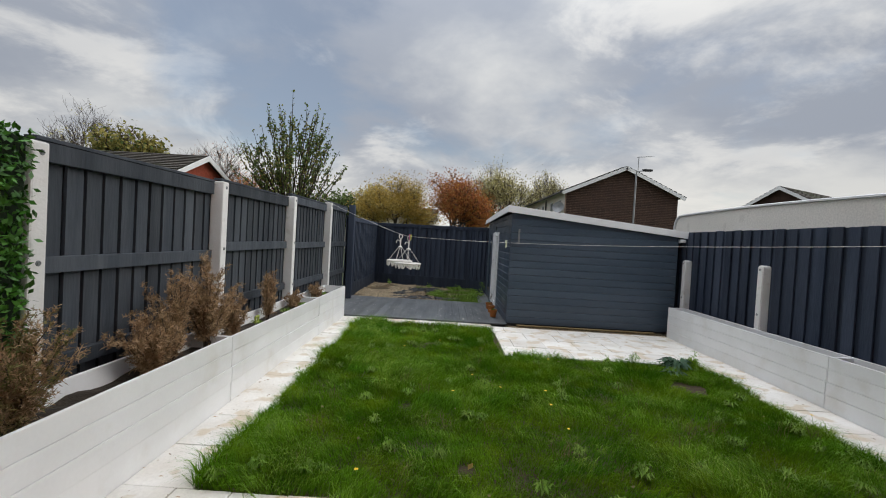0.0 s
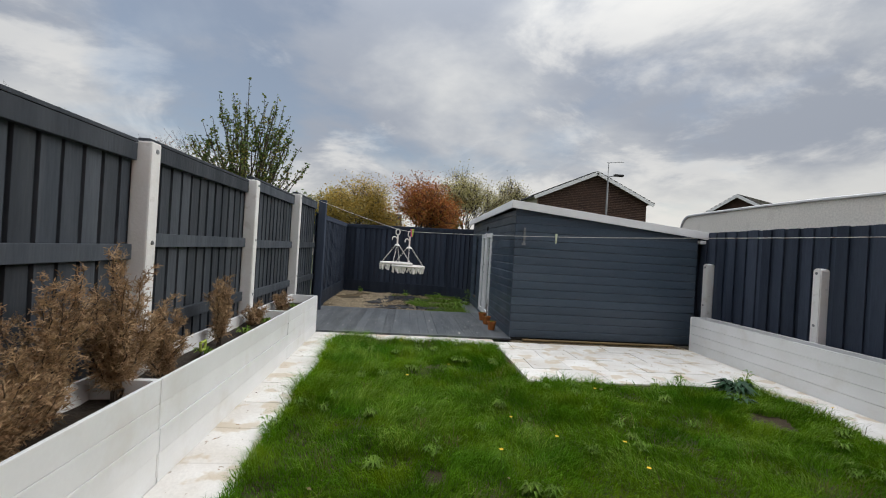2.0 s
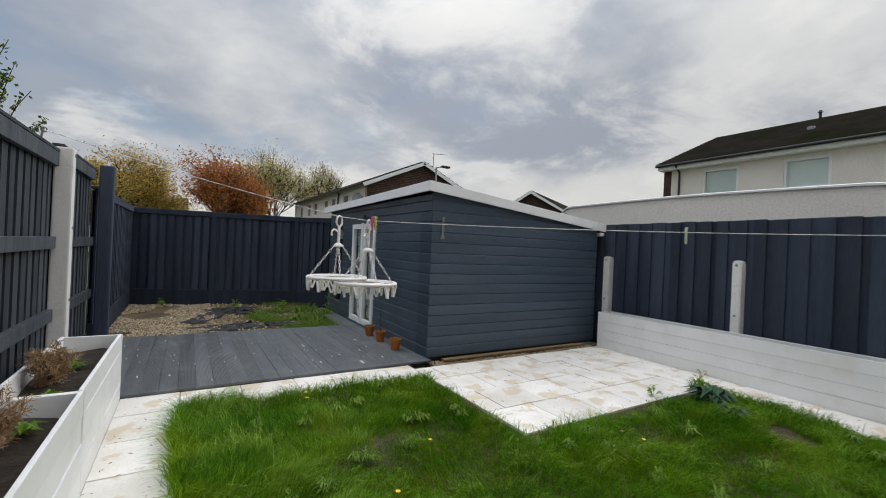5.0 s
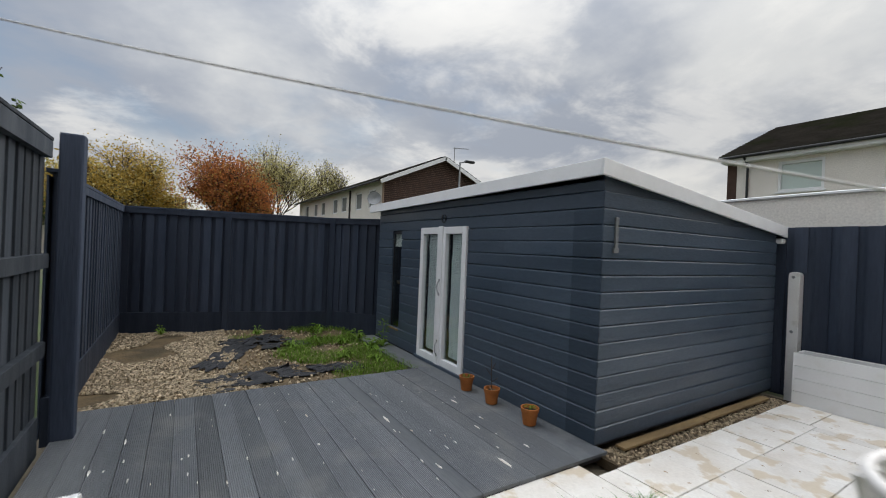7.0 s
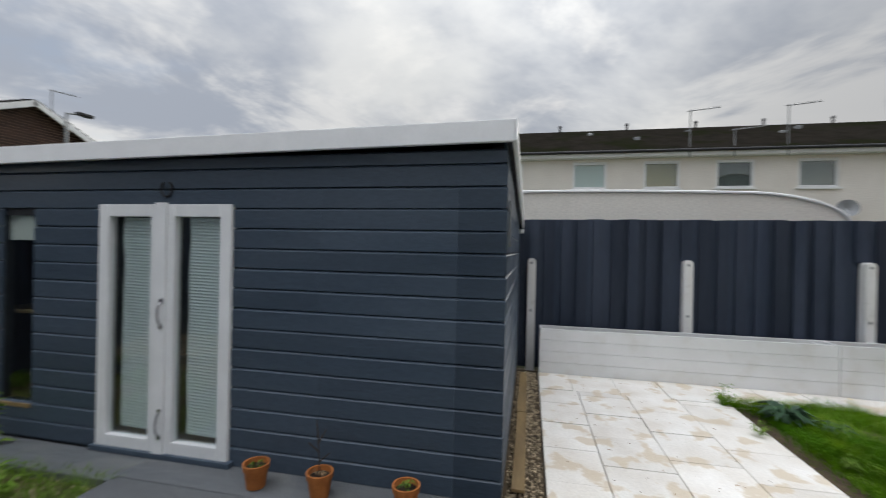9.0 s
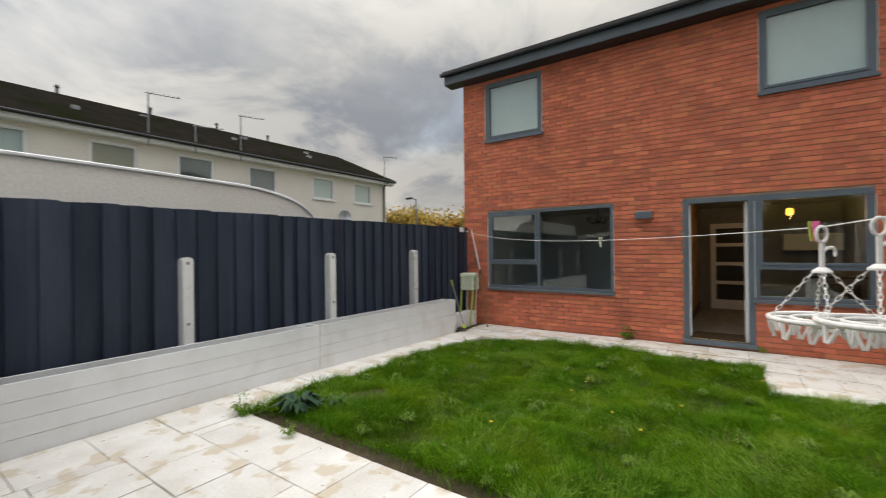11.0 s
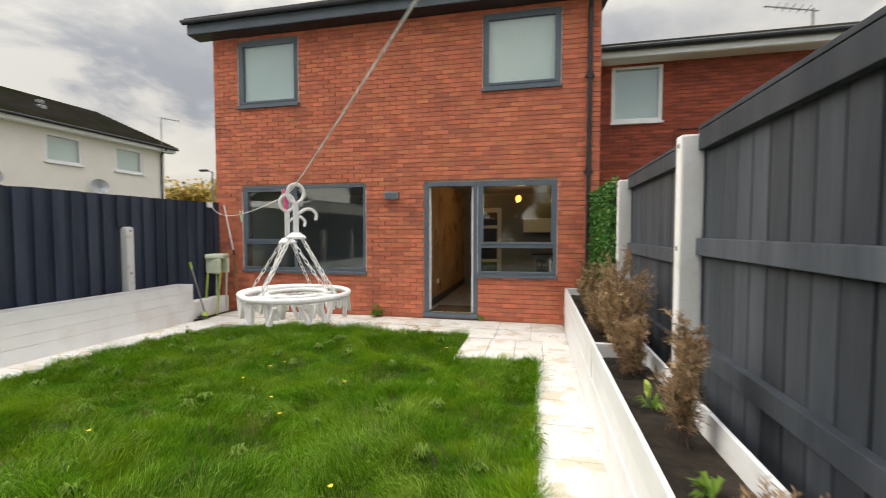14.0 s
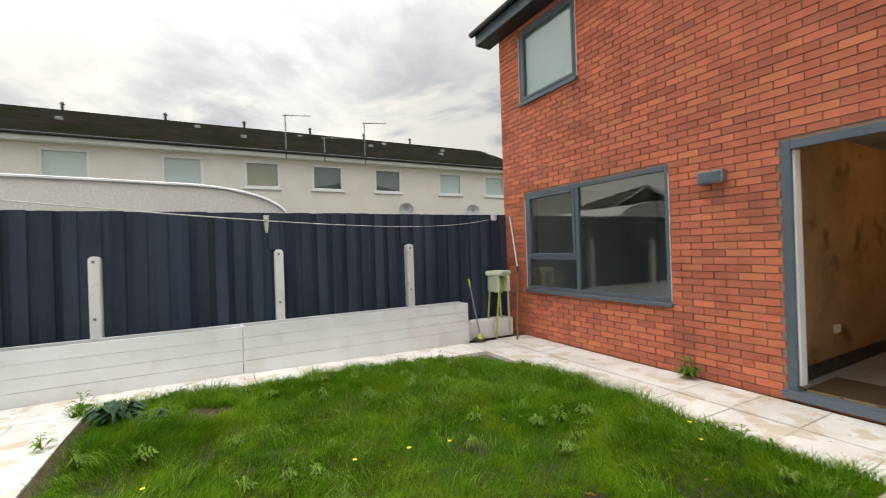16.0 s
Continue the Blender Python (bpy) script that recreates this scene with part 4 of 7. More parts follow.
def brick_rects(x0, x1, z0, z1, holes, course=0.075, length=0.225):
    out = []
    r, z = 0, z0
    while z < z1 - 0.02:
        x = x0 - (length / 2 if r % 2 else 0.0)
        spans = [(x0, x1)]
        for h in holes:
            if h[2] < z + course * 0.6 and z + course * 0.4 < h[3]:
                spans = [c for a, b in spans for c in (((a, min(b, h[0])), (max(a, h[1]), b)) if a < h[1] and b > h[0] else ((a, b),)) if c[1] - c[0] > 0.03]
        while x < x1:
            for a, b in spans:
                lo, hi = max(x, a), min(x + length, b)
                if hi - lo > 0.03:
                    out.append((lo, hi, z, min(z + course, z1)))
            x += length
        r, z = r + 1, z + course
    return out


def brick_soup(rects, depth, jitter, seed, gap=0.009, at=None):
    """Five-sided bricks proud of a wall: rects of (along, along, z, z); at(u, out, z) gives the place."""
    g = np.random.default_rng(seed)
    q = []
    for a, b, c, d in rects:
        o = depth + g.uniform(-jitter, jitter)
        a, b, c, d = a + gap / 2, b - gap / 2, c + gap / 2, d - gap / 2
        F = [at(a, o, c), at(b, o, c), at(b, o, d), at(a, o, d)]
        K = [at(a, 0, c), at(b, 0, c), at(b, 0, d), at(a, 0, d)]
        q.append(F)
        for k in range(4):
            q.append([F[k], K[k], K[(k + 1) % 4], F[(k + 1) % 4]])
    verts = np.array(q).reshape(-1, 3)
    n = len(rects)
    # share corners inside each brick so that every brick is one island
    faces, vs = [], []
    for i in range(n):
        block = verts[i * 20:(i + 1) * 20]
        F, K = block[:4], [block[4 + 4 * k + 1] for k in range(4)]
        base = len(vs)
        vs += [*F, *K]
        faces.append(tuple(base + k for k in range(4)))
        for k in range(4):
            faces.append((base + k, base + 4 + k, base + 4 + (k + 1) % 4, base + (k + 1) % 4))
    return vs, faces


def window(parent, name, rect, y, material, bars=(), label="", lights=(), blind=None, fw=0.055, sill=True, out=1, depth=0.07, back=0.085):
    """A window in a wall across y: frame, glazing bars (x0, x1, z0, z1), panes and sill."""
    x0, x1, z0, z1 = rect
    w = part(name, bmesh.new(), material, parent, label)
    ya, yb = y - out * depth, y - out * 0.012
    ya, yb = min(ya, yb), max(ya, yb)
    for box in ((x0, x0 + fw, z0, z1), (x1 - fw, x1, z0, z1), (x0 + fw, x1 - fw, z1 - fw, z1), (x0 + fw, x1 - fw, z0, z0 + fw)):
        part("window_frame", bx(bmesh.new(), box[0], box[1], ya, yb, box[2], box[3], 0.006), material, w)
    for b in bars:
        part("glazing_bar", bx(bmesh.new(), b[0], b[1], ya + 0.004, yb - 0.004, b[2], b[3], 0.005), material, w)
    for g in lights:  # opening sashes with their own inner frame
        for box in ((g[0], g[0] + 0.04, g[2], g[3]), (g[1] - 0.04, g[1], g[2], g[3]), (g[0] + 0.04, g[1] - 0.04, g[3] - 0.04, g[3]), (g[0] + 0.04, g[1] - 0.04, g[2], g[2] + 0.04)):
            part("sash", bx(bmesh.new(), box[0], box[1], ya + 0.01, yb + 0.008, box[2], box[3], 0.005), material, w)
    if sill and material is M["grey_frame"]:
        for xx in (x0 - 0.006, x1 + 0.001):
            part("sealant", bx(bmesh.new(), xx, xx + 0.005, -0.006, 0.004, z0 + 0.02, z1 - 0.1), M["white_trim"], w, "pale cracked sealant line")
    ym = (ya + yb) / 2
    pane = part("pane", bx(bmesh.new(), x0 + fw - 0.004, x1 - fw + 0.004, ym - 0.003, ym + 0.003, z0 + fw - 0.004, z1 - fw + 0.004), M["glass"], w)
    pane.visible_shadow = False
    if sill:
        part("window_sill", bx(bmesh.new(), x0 - 0.02, x1 + 0.02, min(y - out * 0.02, y + out * 0.045), max(y - out * 0.02, y + out * 0.045), z0 - 0.045, z0 - 0.004, 0.006), material, w)
    if blind:
        yo = y - out * back
        part("blind", bx(bmesh.new(), x0 + 0.01, x1 - 0.01, min(yo, yo - out * 0.01), max(yo, yo - out * 0.01), z0 + 0.01, z1 - 0.01), M[blind], w)
    return w


def build_house():
    h = thing("house", (0, 0, 0), "two-storey orange brick house with grey windows and an open back door", "house")
    bm = bmesh.new()
    for a, b, c, d in cells(HX0, HX1, -0.12, HTOP, OPENINGS):
        bx(bm, a, b, -0.25, -0.012, c, d)
    wall = part("wall", weld(bm), M["mortar"], h)
    part("side_wall", bx(bmesh.new(), HX1 - 0.25, HX1 - 0.01, -7.5, -0.252, -0.05, HTOP), M["mortar"], h)
    part("side_wall", bx(bmesh.new(), HX0 + 0.01, HX0 + 0.25, -7.5, -0.252, -0.05, HTOP), M["mortar"], h)
    part("front_wall", bx(bmesh.new(), HX0 + 0.01, HX1 - 0.01, -7.75, -7.502, -0.05, HTOP), M["mortar"], h)
    # roof, eaves and gutter
    bm = bmesh.new()
    for p in (((HX0 - 0.28, 0.33, 5.24), (HX1 + 0.32, 0.33, 5.24), (HX1 + 0.32, -3.9, 6.2), (HX0 - 0.28, -3.9, 6.2)), ((HX0 - 0.28, -3.9, 6.2), (HX1 + 0.32, -3.9, 6.2), (HX1 + 0.32, -8.1, 5.24), (HX0 - 0.28, -8.1, 5.24))):
        f = quad(bm, *p)
        g = bmesh.ops.extrude_face_region(bm, geom=[f])
        bmesh.ops.translate(bm, verts=[e for e in g["geom"] if isinstance(e, bmesh.types.BMVert)], vec=(0, 0, 0.06))
    part("roof", bm, M["roof"], h)
    part("fascia", bx(bmesh.new(), HX0 - 0.25, HX1 + 0.29, 0.26, 0.29, 5.03, 5.235, 0.004), M["grey_frame"], h, "dark grey fascia board")
    part("soffit", bx(bmesh.new(), HX0 - 0.25, HX1 + 0.29, -0.01, 0.262, 5.022, 5.04), M["black"], h)
    bm = bmesh.new()
    prof = [(0.35 + 0.058 * math.cos(a), 5.235 + 0.058 * math.sin(a)) for a in (radians(k) for k in range(180, 361, 20))]
    rows = [[bm.verts.new((x, y, z)) for y, z in prof] for x in (HX0 - 0.28, HX1 + 0.33)]
    for k in range(len(prof) - 1):
        bm.faces.new((rows[0][k], rows[1][k], rows[1][k + 1], rows[0][k + 1]))
    g = bmesh.ops.solidify(bm, geom=bm.faces[:], thickness=0.004)
    part("gutter", bm, M["black"], h, "black half-round gutter", smooth=True)
    bm = rod(bmesh.new(), (-1.49, 0.055, 0.02), (-1.49, 0.055, 4.85), 0.034, seg=14)
    rod(bm, (-1.49, 0.055, 4.84), (-1.49, 0.33, 5.16), 0.034, seg=14)
    for z in (0.9, 2.35, 3.8):
        rod(bm, (-1.49, 0.055, z), (-1.49, 0.055, z + 0.09), 0.044, seg=14)
        bx(bm, -1.56, -1.42, 0.0, 0.03, z + 0.02, z + 0.06)
    part("downpipe", bm, M["black"], h, "black rainwater pipe", smooth=False)
    for ob in h.children:
        if ob.name.split(".")[0] in ("roof", "fascia", "soffit", "gutter", "downpipe"):
            ob.location.z = -0.075
    # windows
    x0, x1, z0, z1 = LOWWIN
    window(h, "window", LOWWIN, 0.0, M["grey_frame"], bars=((3.52, 3.58, z0 + 0.055, z1 - 0.055), (3.58, x1 - 0.055, 1.165, 1.22)), lights=((3.585, x1 - 0.06, 1.22, z1 - 0.06),), label="wide blue-grey framed window with a small opening light")
    window(h, "window", UPWIN_A, 0.0, M["grey_frame"], lights=((UPWIN_A[0] + 0.055, UPWIN_A[1] - 0.055, UPWIN_A[2] + 0.055, UPWIN_A[3] - 0.055),), blind="blind", label="blue-grey framed bedroom window with a pale blind")
    window(h, "window", UPWIN_B, 0.0, M["grey_frame"], lights=((UPWIN_B[0] + 0.055, UPWIN_B[1] - 0.055, UPWIN_B[2] + 0.055, UPWIN_B[3] - 0.055),), blind="blind", label="blue-grey framed bedroom window with a pale blind")
    window(h, "window", SIDEWIN, 0.0, M["grey_frame"], bars=((SIDEWIN[0] + 0.055, SIDEWIN[1] - 0.055, 1.13, 1.19),), lights=((SIDEWIN[0] + 0.05, SIDEWIN[1] - 0.05, 1.19, SIDEWIN[3] - 0.05),), label="blue-grey framed kitchen window beside the door")
    # door frame and the leaf that stands open inwards
    a, b, c, d = DOORWAY
    fr = part("door_frame", bmesh.new(), M["grey_frame"], h, "blue-grey door frame")
    for box in ((a, a + 0.075, c, d), (b - 0.075, b, c, d), (a + 0.075, b - 0.075, d - 0.075, d)):
        part("jamb", bx(bmesh.new(), box[0], box[1], -0.075, -0.008, box[2], box[3], 0.006), M["grey_frame"], fr)
    part("inner_jamb", bx(bmesh.new(), b - 0.095, b - 0.077, -0.14, -0.04, c + 0.05, d - 0.08), M["white_trim"], fr, "white inner jamb")
    part("sill", bx(bmesh.new(), a - 0.02, b + 0.02, -0.10, 0.05, c - 0.06, c + 0.004, 0.006), M["grey_frame"], fr)
    part("brass_strip", bx(bmesh.new(), a + 0.08, b - 0.08, -0.125, -0.102, c, c + 0.012, 0.002), M["brass"], fr, "brass threshold strip")
    leaf = part("open_door", bx(bmesh.new(), a + 0.078, a + 0.118, -0.93, -0.09, c + 0.02, d - 0.08, 0.004), M["white_trim"], h, "white back door standing open inwards")
    bm = bx(bmesh.new(), a + 0.119, a + 0.128, -0.90, -0.84, 1.02, 1.22, 0.003)
    rod(bm, (a + 0.128, -0.87, 1.15), (a + 0.17, -0.87, 1.15), 0.009)
    rod(bm, (a + 0.165, -0.87, 1.15), (a + 0.165, -0.75, 1.15), 0.009)
    part("door_handle", bm, M["chrome"], leaf, "chrome lever handle")
    # the wall light box
    lb = part("light_box", bx(bmesh.new(), 1.565, 1.815, 0.0, 0.085, 1.94, 2.07, 0.012), M["grey_metal"], h, "weathered grey bulkhead light box")
    part("light_cover", bx(bmesh.new(), 1.585, 1.795, 0.083, 0.095, 1.955, 2.055, 0.006), M["grey_frame"], lb)
    # bricks: single ones about the door, the rest joined
    rects = brick_rects(HX0, HX1, -0.07, HTOP, OPENINGS)
    near = [r for r in rects if (1.1 < r[0] < 2.2 and r[2] < 2.4) or (r[0] > -1.2 and r[1] < 0.3 and r[2] < 0.75)]
    if len(near) > 295:
        near = near[:295]
    keep = set(near)
    far = [r for r in rects if r not in keep]
    vs, fs = brick_soup(far, 0.012, 0.0025, 3, at=lambda u, o, z: (u, -0.012 + o, z))
    ob = new("brick_field", soup("brick_field", vs, fs, M["brick_bulk"]))
    ob.parent = wall
    tagged(ob, kind="stuff")
    made = {}
    for r in near:
        w, hh = round(r[1] - r[0], 3), round(r[3] - r[2], 3)
        if (w, hh) not in made:
            made[w, hh] = mesh_of("brick", bx(bmesh.new(), -w / 2 + 0.0045, w / 2 - 0.0045, -0.02, 0.012, -hh / 2 + 0.0045, hh / 2 - 0.0045), M["brick"])
        piece("brick", made[w, hh], wall, pose((r[0] + r[1]) / 2, -0.012 + rnd.uniform(-0.0025, 0.0025), (r[2] + r[3]) / 2))
    return h


build_house()


def build_rooms():
    """What shows through the door and the windows."""
    bm = bx(bmesh.new(), -1.40, 4.94, -7.4, -0.255, 0.02, 0.085)
    solid("floor", bm, M["inner_floor"], "grey laminate floor of the back rooms", "floor", "structure")
    # kitchen ceiling: its colour is darkened so that the room looks dim
    solid("ceiling", bx(bmesh.new(), -1.40, 1.17, -7.4, -0.255, 2.46, 2.56), M["painted_dimness"], "plain kitchen ceiling, coloured dim", "ceiling", "structure")
    solid("ceiling", bx(bmesh.new(), 1.172, 4.94, -7.4, -0.255, 2.46, 2.56), M["inner_wall"], "pale plain ceiling", "ceiling", "structure")
    solid("wall_plaster", bx(bmesh.new(), 1.17, 1.27, -4.2, -0.255, 0.086, 2.458), M["plaster"], "bare plaster wall with brown stains", "wall", "structure")
    # kitchen wall in the same darkened grey, in place of real shade
    solid("wall_inner_back", bx(bmesh.new(), -1.40, 1.27, -4.32, -4.21, 0.086, 2.458), M["painted_dimness"], "pale inner wall", "wall", "structure")
    solid("wall_inner_back", bx(bmesh.new(), 1.28, 4.94, -3.9, -3.8, 0.086, 2.458), M["inner_wall"], "pale inner wall of the living room", "wall", "structure")
    solid("wall_lining", bx(bmesh.new(), 1.272, 1.29, -3.79, -0.256, 0.086, 2.458), M["inner_wall"], "pale inner wall", "wall", "structure")
    solid("wall_lining", bx(bmesh.new(), 4.92, 4.945, -3.79, -0.256, 0.086, 2.458), M["inner_wall"], "pale inner wall", "wall", "structure")
    # side wall, dimness in the colour too
    solid("wall_lining", bx(bmesh.new(), -1.408, -1.39, -4.2, -0.256, 0.086, 2.458), M["painted_dimness"], "inner wall coloured dim", "wall", "structure")
    solid("baseboard", bx(bmesh.new(), 1.15, 1.168, -4.2, -0.26, 0.086, 0.22, 0.004), M["skirting"], "dark skirting board", "skirting", "structure")
    sk = thing("wall_socket", (1.168, -1.15, 0.5), "white double wall socket on the stained plaster", "socket")
    part("plate", bx(bmesh.new(), -0.012, 0, -0.07, 0.07, -0.042, 0.042, 0.004), M["white_trim"], sk)
    for y in (-0.032, 0.032):
        part("switch", bx(bmesh.new(), -0.016, -0.012, y - 0.008, y + 0.008, 0.006, 0.026, 0.001), M["white_trim"], sk)
    solid("door_mat", bx(bmesh.new(), 0.32, 1.05, -0.75, -0.17, 0.087, 0.105, 0.006), M["mat_brown"], "brown coir mat inside the back door", "mat")
    dr = thing("inner_door", (0.55, -4.2, 0.087), "white inner door with four dark glass panes", "door")
    for box in ((-0.38, -0.27, 0, 2.0), (0.27, 0.38, 0, 2.0), (-0.27, 0.27, 0, 0.22), (-0.27, 0.27, 1.88, 2.0), (-0.27, 0.27, 0.58, 0.66), (-0.27, 0.27, 1.02, 1.10), (-0.27, 0.27, 1.46, 1.54)):
        part("rail" if box[1] - box[0] > 0.3 else "stile", bx(bmesh.new(), box[0], box[1], 0.0, 0.04, box[2], box[3], 0.004), M["white_trim"], dr)
    for z in (0.22, 0.66, 1.10, 1.54):
        part("pane", bx(bmesh.new(), -0.27, 0.27, 0.012, 0.02, z, z + 0.36), M["black"], dr, "dark glass pane")
    # kitchen units behind the side window
    cu = thing("kitchen_unit", (-1.0, -2.6, 0.087), "grey kitchen base unit with a dark oven", "cabinet")
    part("body", bx(bmesh.new(), -0.38, 0.35, -0.3, 0.3, 0.1, 0.88, 0.004), M["grey_metal"], cu)
    part("worktop", bx(bmesh.new(), -0.38, 0.38, -0.32, 0.34, 0.881, 0.92, 0.004), M["black"], cu)
    part("oven_door", bx(bmesh.new(), -0.30, 0.28, 0.301, 0.33, 0.2, 0.78, 0.006), M["black"], cu, "dark oven door")
    wu = thing("wall_cabinet", (-1.05, -3.95, 1.45), "pale wall cabinet over the worktop", "cabinet")
    part("body", bx(bmesh.new(), -0.30, 0.65, -0.25, 0.1, 0.0, 0.35, 0.004), M["blind"], wu)
    lp = thing("pendant_lamp", (-0.35, -2.0, 2.455), "pendant lamp with a glowing amber bulb", "lamp")
    part("flex", rod(bmesh.new(), (0, 0, 0), (0, 0, -0.2), 0.004), M["black"], lp)
    part("holder", rod(bmesh.new(), (0, 0, -0.19), (0, 0, -0.24), 0.02, 0.025, 12), M["black"], lp)
    bm = bmesh.new()
    bmesh.ops.create_uvsphere(bm, u_segments=16, v_segments=10, radius=0.055, matrix=Matrix.Translation((0, 0, -0.30)) @ Matrix.Diagonal((1, 1, 1.25, 1)))
    part("bulb", bm, M["bulb"], lp, "glowing amber bulb", smooth=True)
    ch = thing("chandelier", (3.0, -2.2, 2.455), "dark metal chandelier hanging from the living room ceiling", "lamp")
    bm = rod(bmesh.new(), (0, 0, 0), (0, 0, -0.35), 0.012)
    for k in range(6):
        a = k * math.pi / 3
        pts = [(0.03 * math.cos(a), 0.03 * math.sin(a), -0.30), (0.14 * math.cos(a), 0.14 * math.sin(a), -0.36), (0.22 * math.cos(a), 0.22 * math.sin(a), -0.28)]
        for p, q in zip(pts, pts[1:]):
            rod(bm, p, q, 0.008, seg=6)
        rod(bm, pts[-1], (pts[-1][0], pts[-1][1], -0.20), 0.014, seg=8)
    part("arms", bm, M["black"], ch)
    lamp = new("bulb_light", bpy.data.lights.new("bulb_light", "POINT"))
    lamp.data.energy, lamp.data.color, lamp.data.shadow_soft_size = 11.0, (1.0, 0.62, 0.28), 0.06
    lamp.location = (-0.35, -2.0, 2.05)


before = set(scene.objects)
build_rooms()
for ob in set(scene.objects) - before:
    if ob.parent is None:
        ob.location.z -= 0.075

# ---------------------------------------------------------------- houses round about


def tiled_roof(parent, a, b, c, d, rows=14, label=""):
    """A roof slope of overlapping courses: eave a-b, ridge d-c."""
    a, b, c, d = (Vector(p) for p in (a, b, c, d))
    n = (b - a).cross(d - a).normalized()
    if n.z < 0:
        n = -n
    bm = bmesh.new()
    chain = []
    for r in range(rows):
        for f, lift in ((r / rows, 0.075), ((r + 1) / rows, 0.03)):
            chain.append((a.lerp(d, f) + n * lift, b.lerp(c, f) + n * lift))
    chain = [(a, b), *chain, (d, c)]
    vs = [(bm.verts.new(p), bm.verts.new(q)) for p, q in chain]
    for (p, q), (r, s) in zip(vs, vs[1:]):
        bm.faces.new((p, q, s, r))
    bm.faces.new((vs[0][1], vs[0][0], vs[-1][0], vs[-1][1]))
    return part("roof", bm, M["roof"], parent, label)


def aerial(parent, x, y, z, h, along=(1, 0), bars=6):
    bm = rod(bmesh.new(), (x, y, z), (x, y, z + h), 0.022, seg=6)
    dx, dy = along
    rod(bm, (x - 0.1 * dx, y - 0.1 * dy, z + h - 0.05), (x + 0.95 * dx, y + 0.95 * dy, z + h + 0.05), 0.014, seg=5)
    for k in range(bars):
        cx, cy, cz = x + dx * (0.1 + 0.15 * k), y + dy * (0.1 + 0.15 * k), z + h - 0.02 + 0.015 * k
        rod(bm, (cx - dy * 0.16, cy - dx * 0.16, cz), (cx + dy * 0.16, cy + dx * 0.16, cz), 0.008, seg=4)
    return part("aerial", bm, M["grey_metal"], parent, "television aerial on a mast")


def dish(parent, at, face, r=0.3):
    bm = bmesh.new()
    bmesh.ops.create_cone(bm, cap_ends=False, segments=20, radius1=0.02, radius2=r, depth=r * 0.3)
    bmesh.ops.solidify(bm, geom=bm.faces[:], thickness=0.01)
    bmesh.ops.transform(bm, matrix=Matrix.Translation(at) @ Vector(face).to_track_quat("Z", "Y").to_matrix().to_4x4(), verts=bm.verts)
    f = Vector(face).normalized()
    rod(bm, at, Vector(at) + f * r * 1.1 + Vector((0, 0, -r * 0.5)), 0.012, seg=6)
    rod(bm, at, Vector(at) - f * 0.3 + Vector((0, 0, -0.1)), 0.02, seg=6)
    return part("satellite_dish", bm, M["grey_metal"], parent, "grey satellite dish")


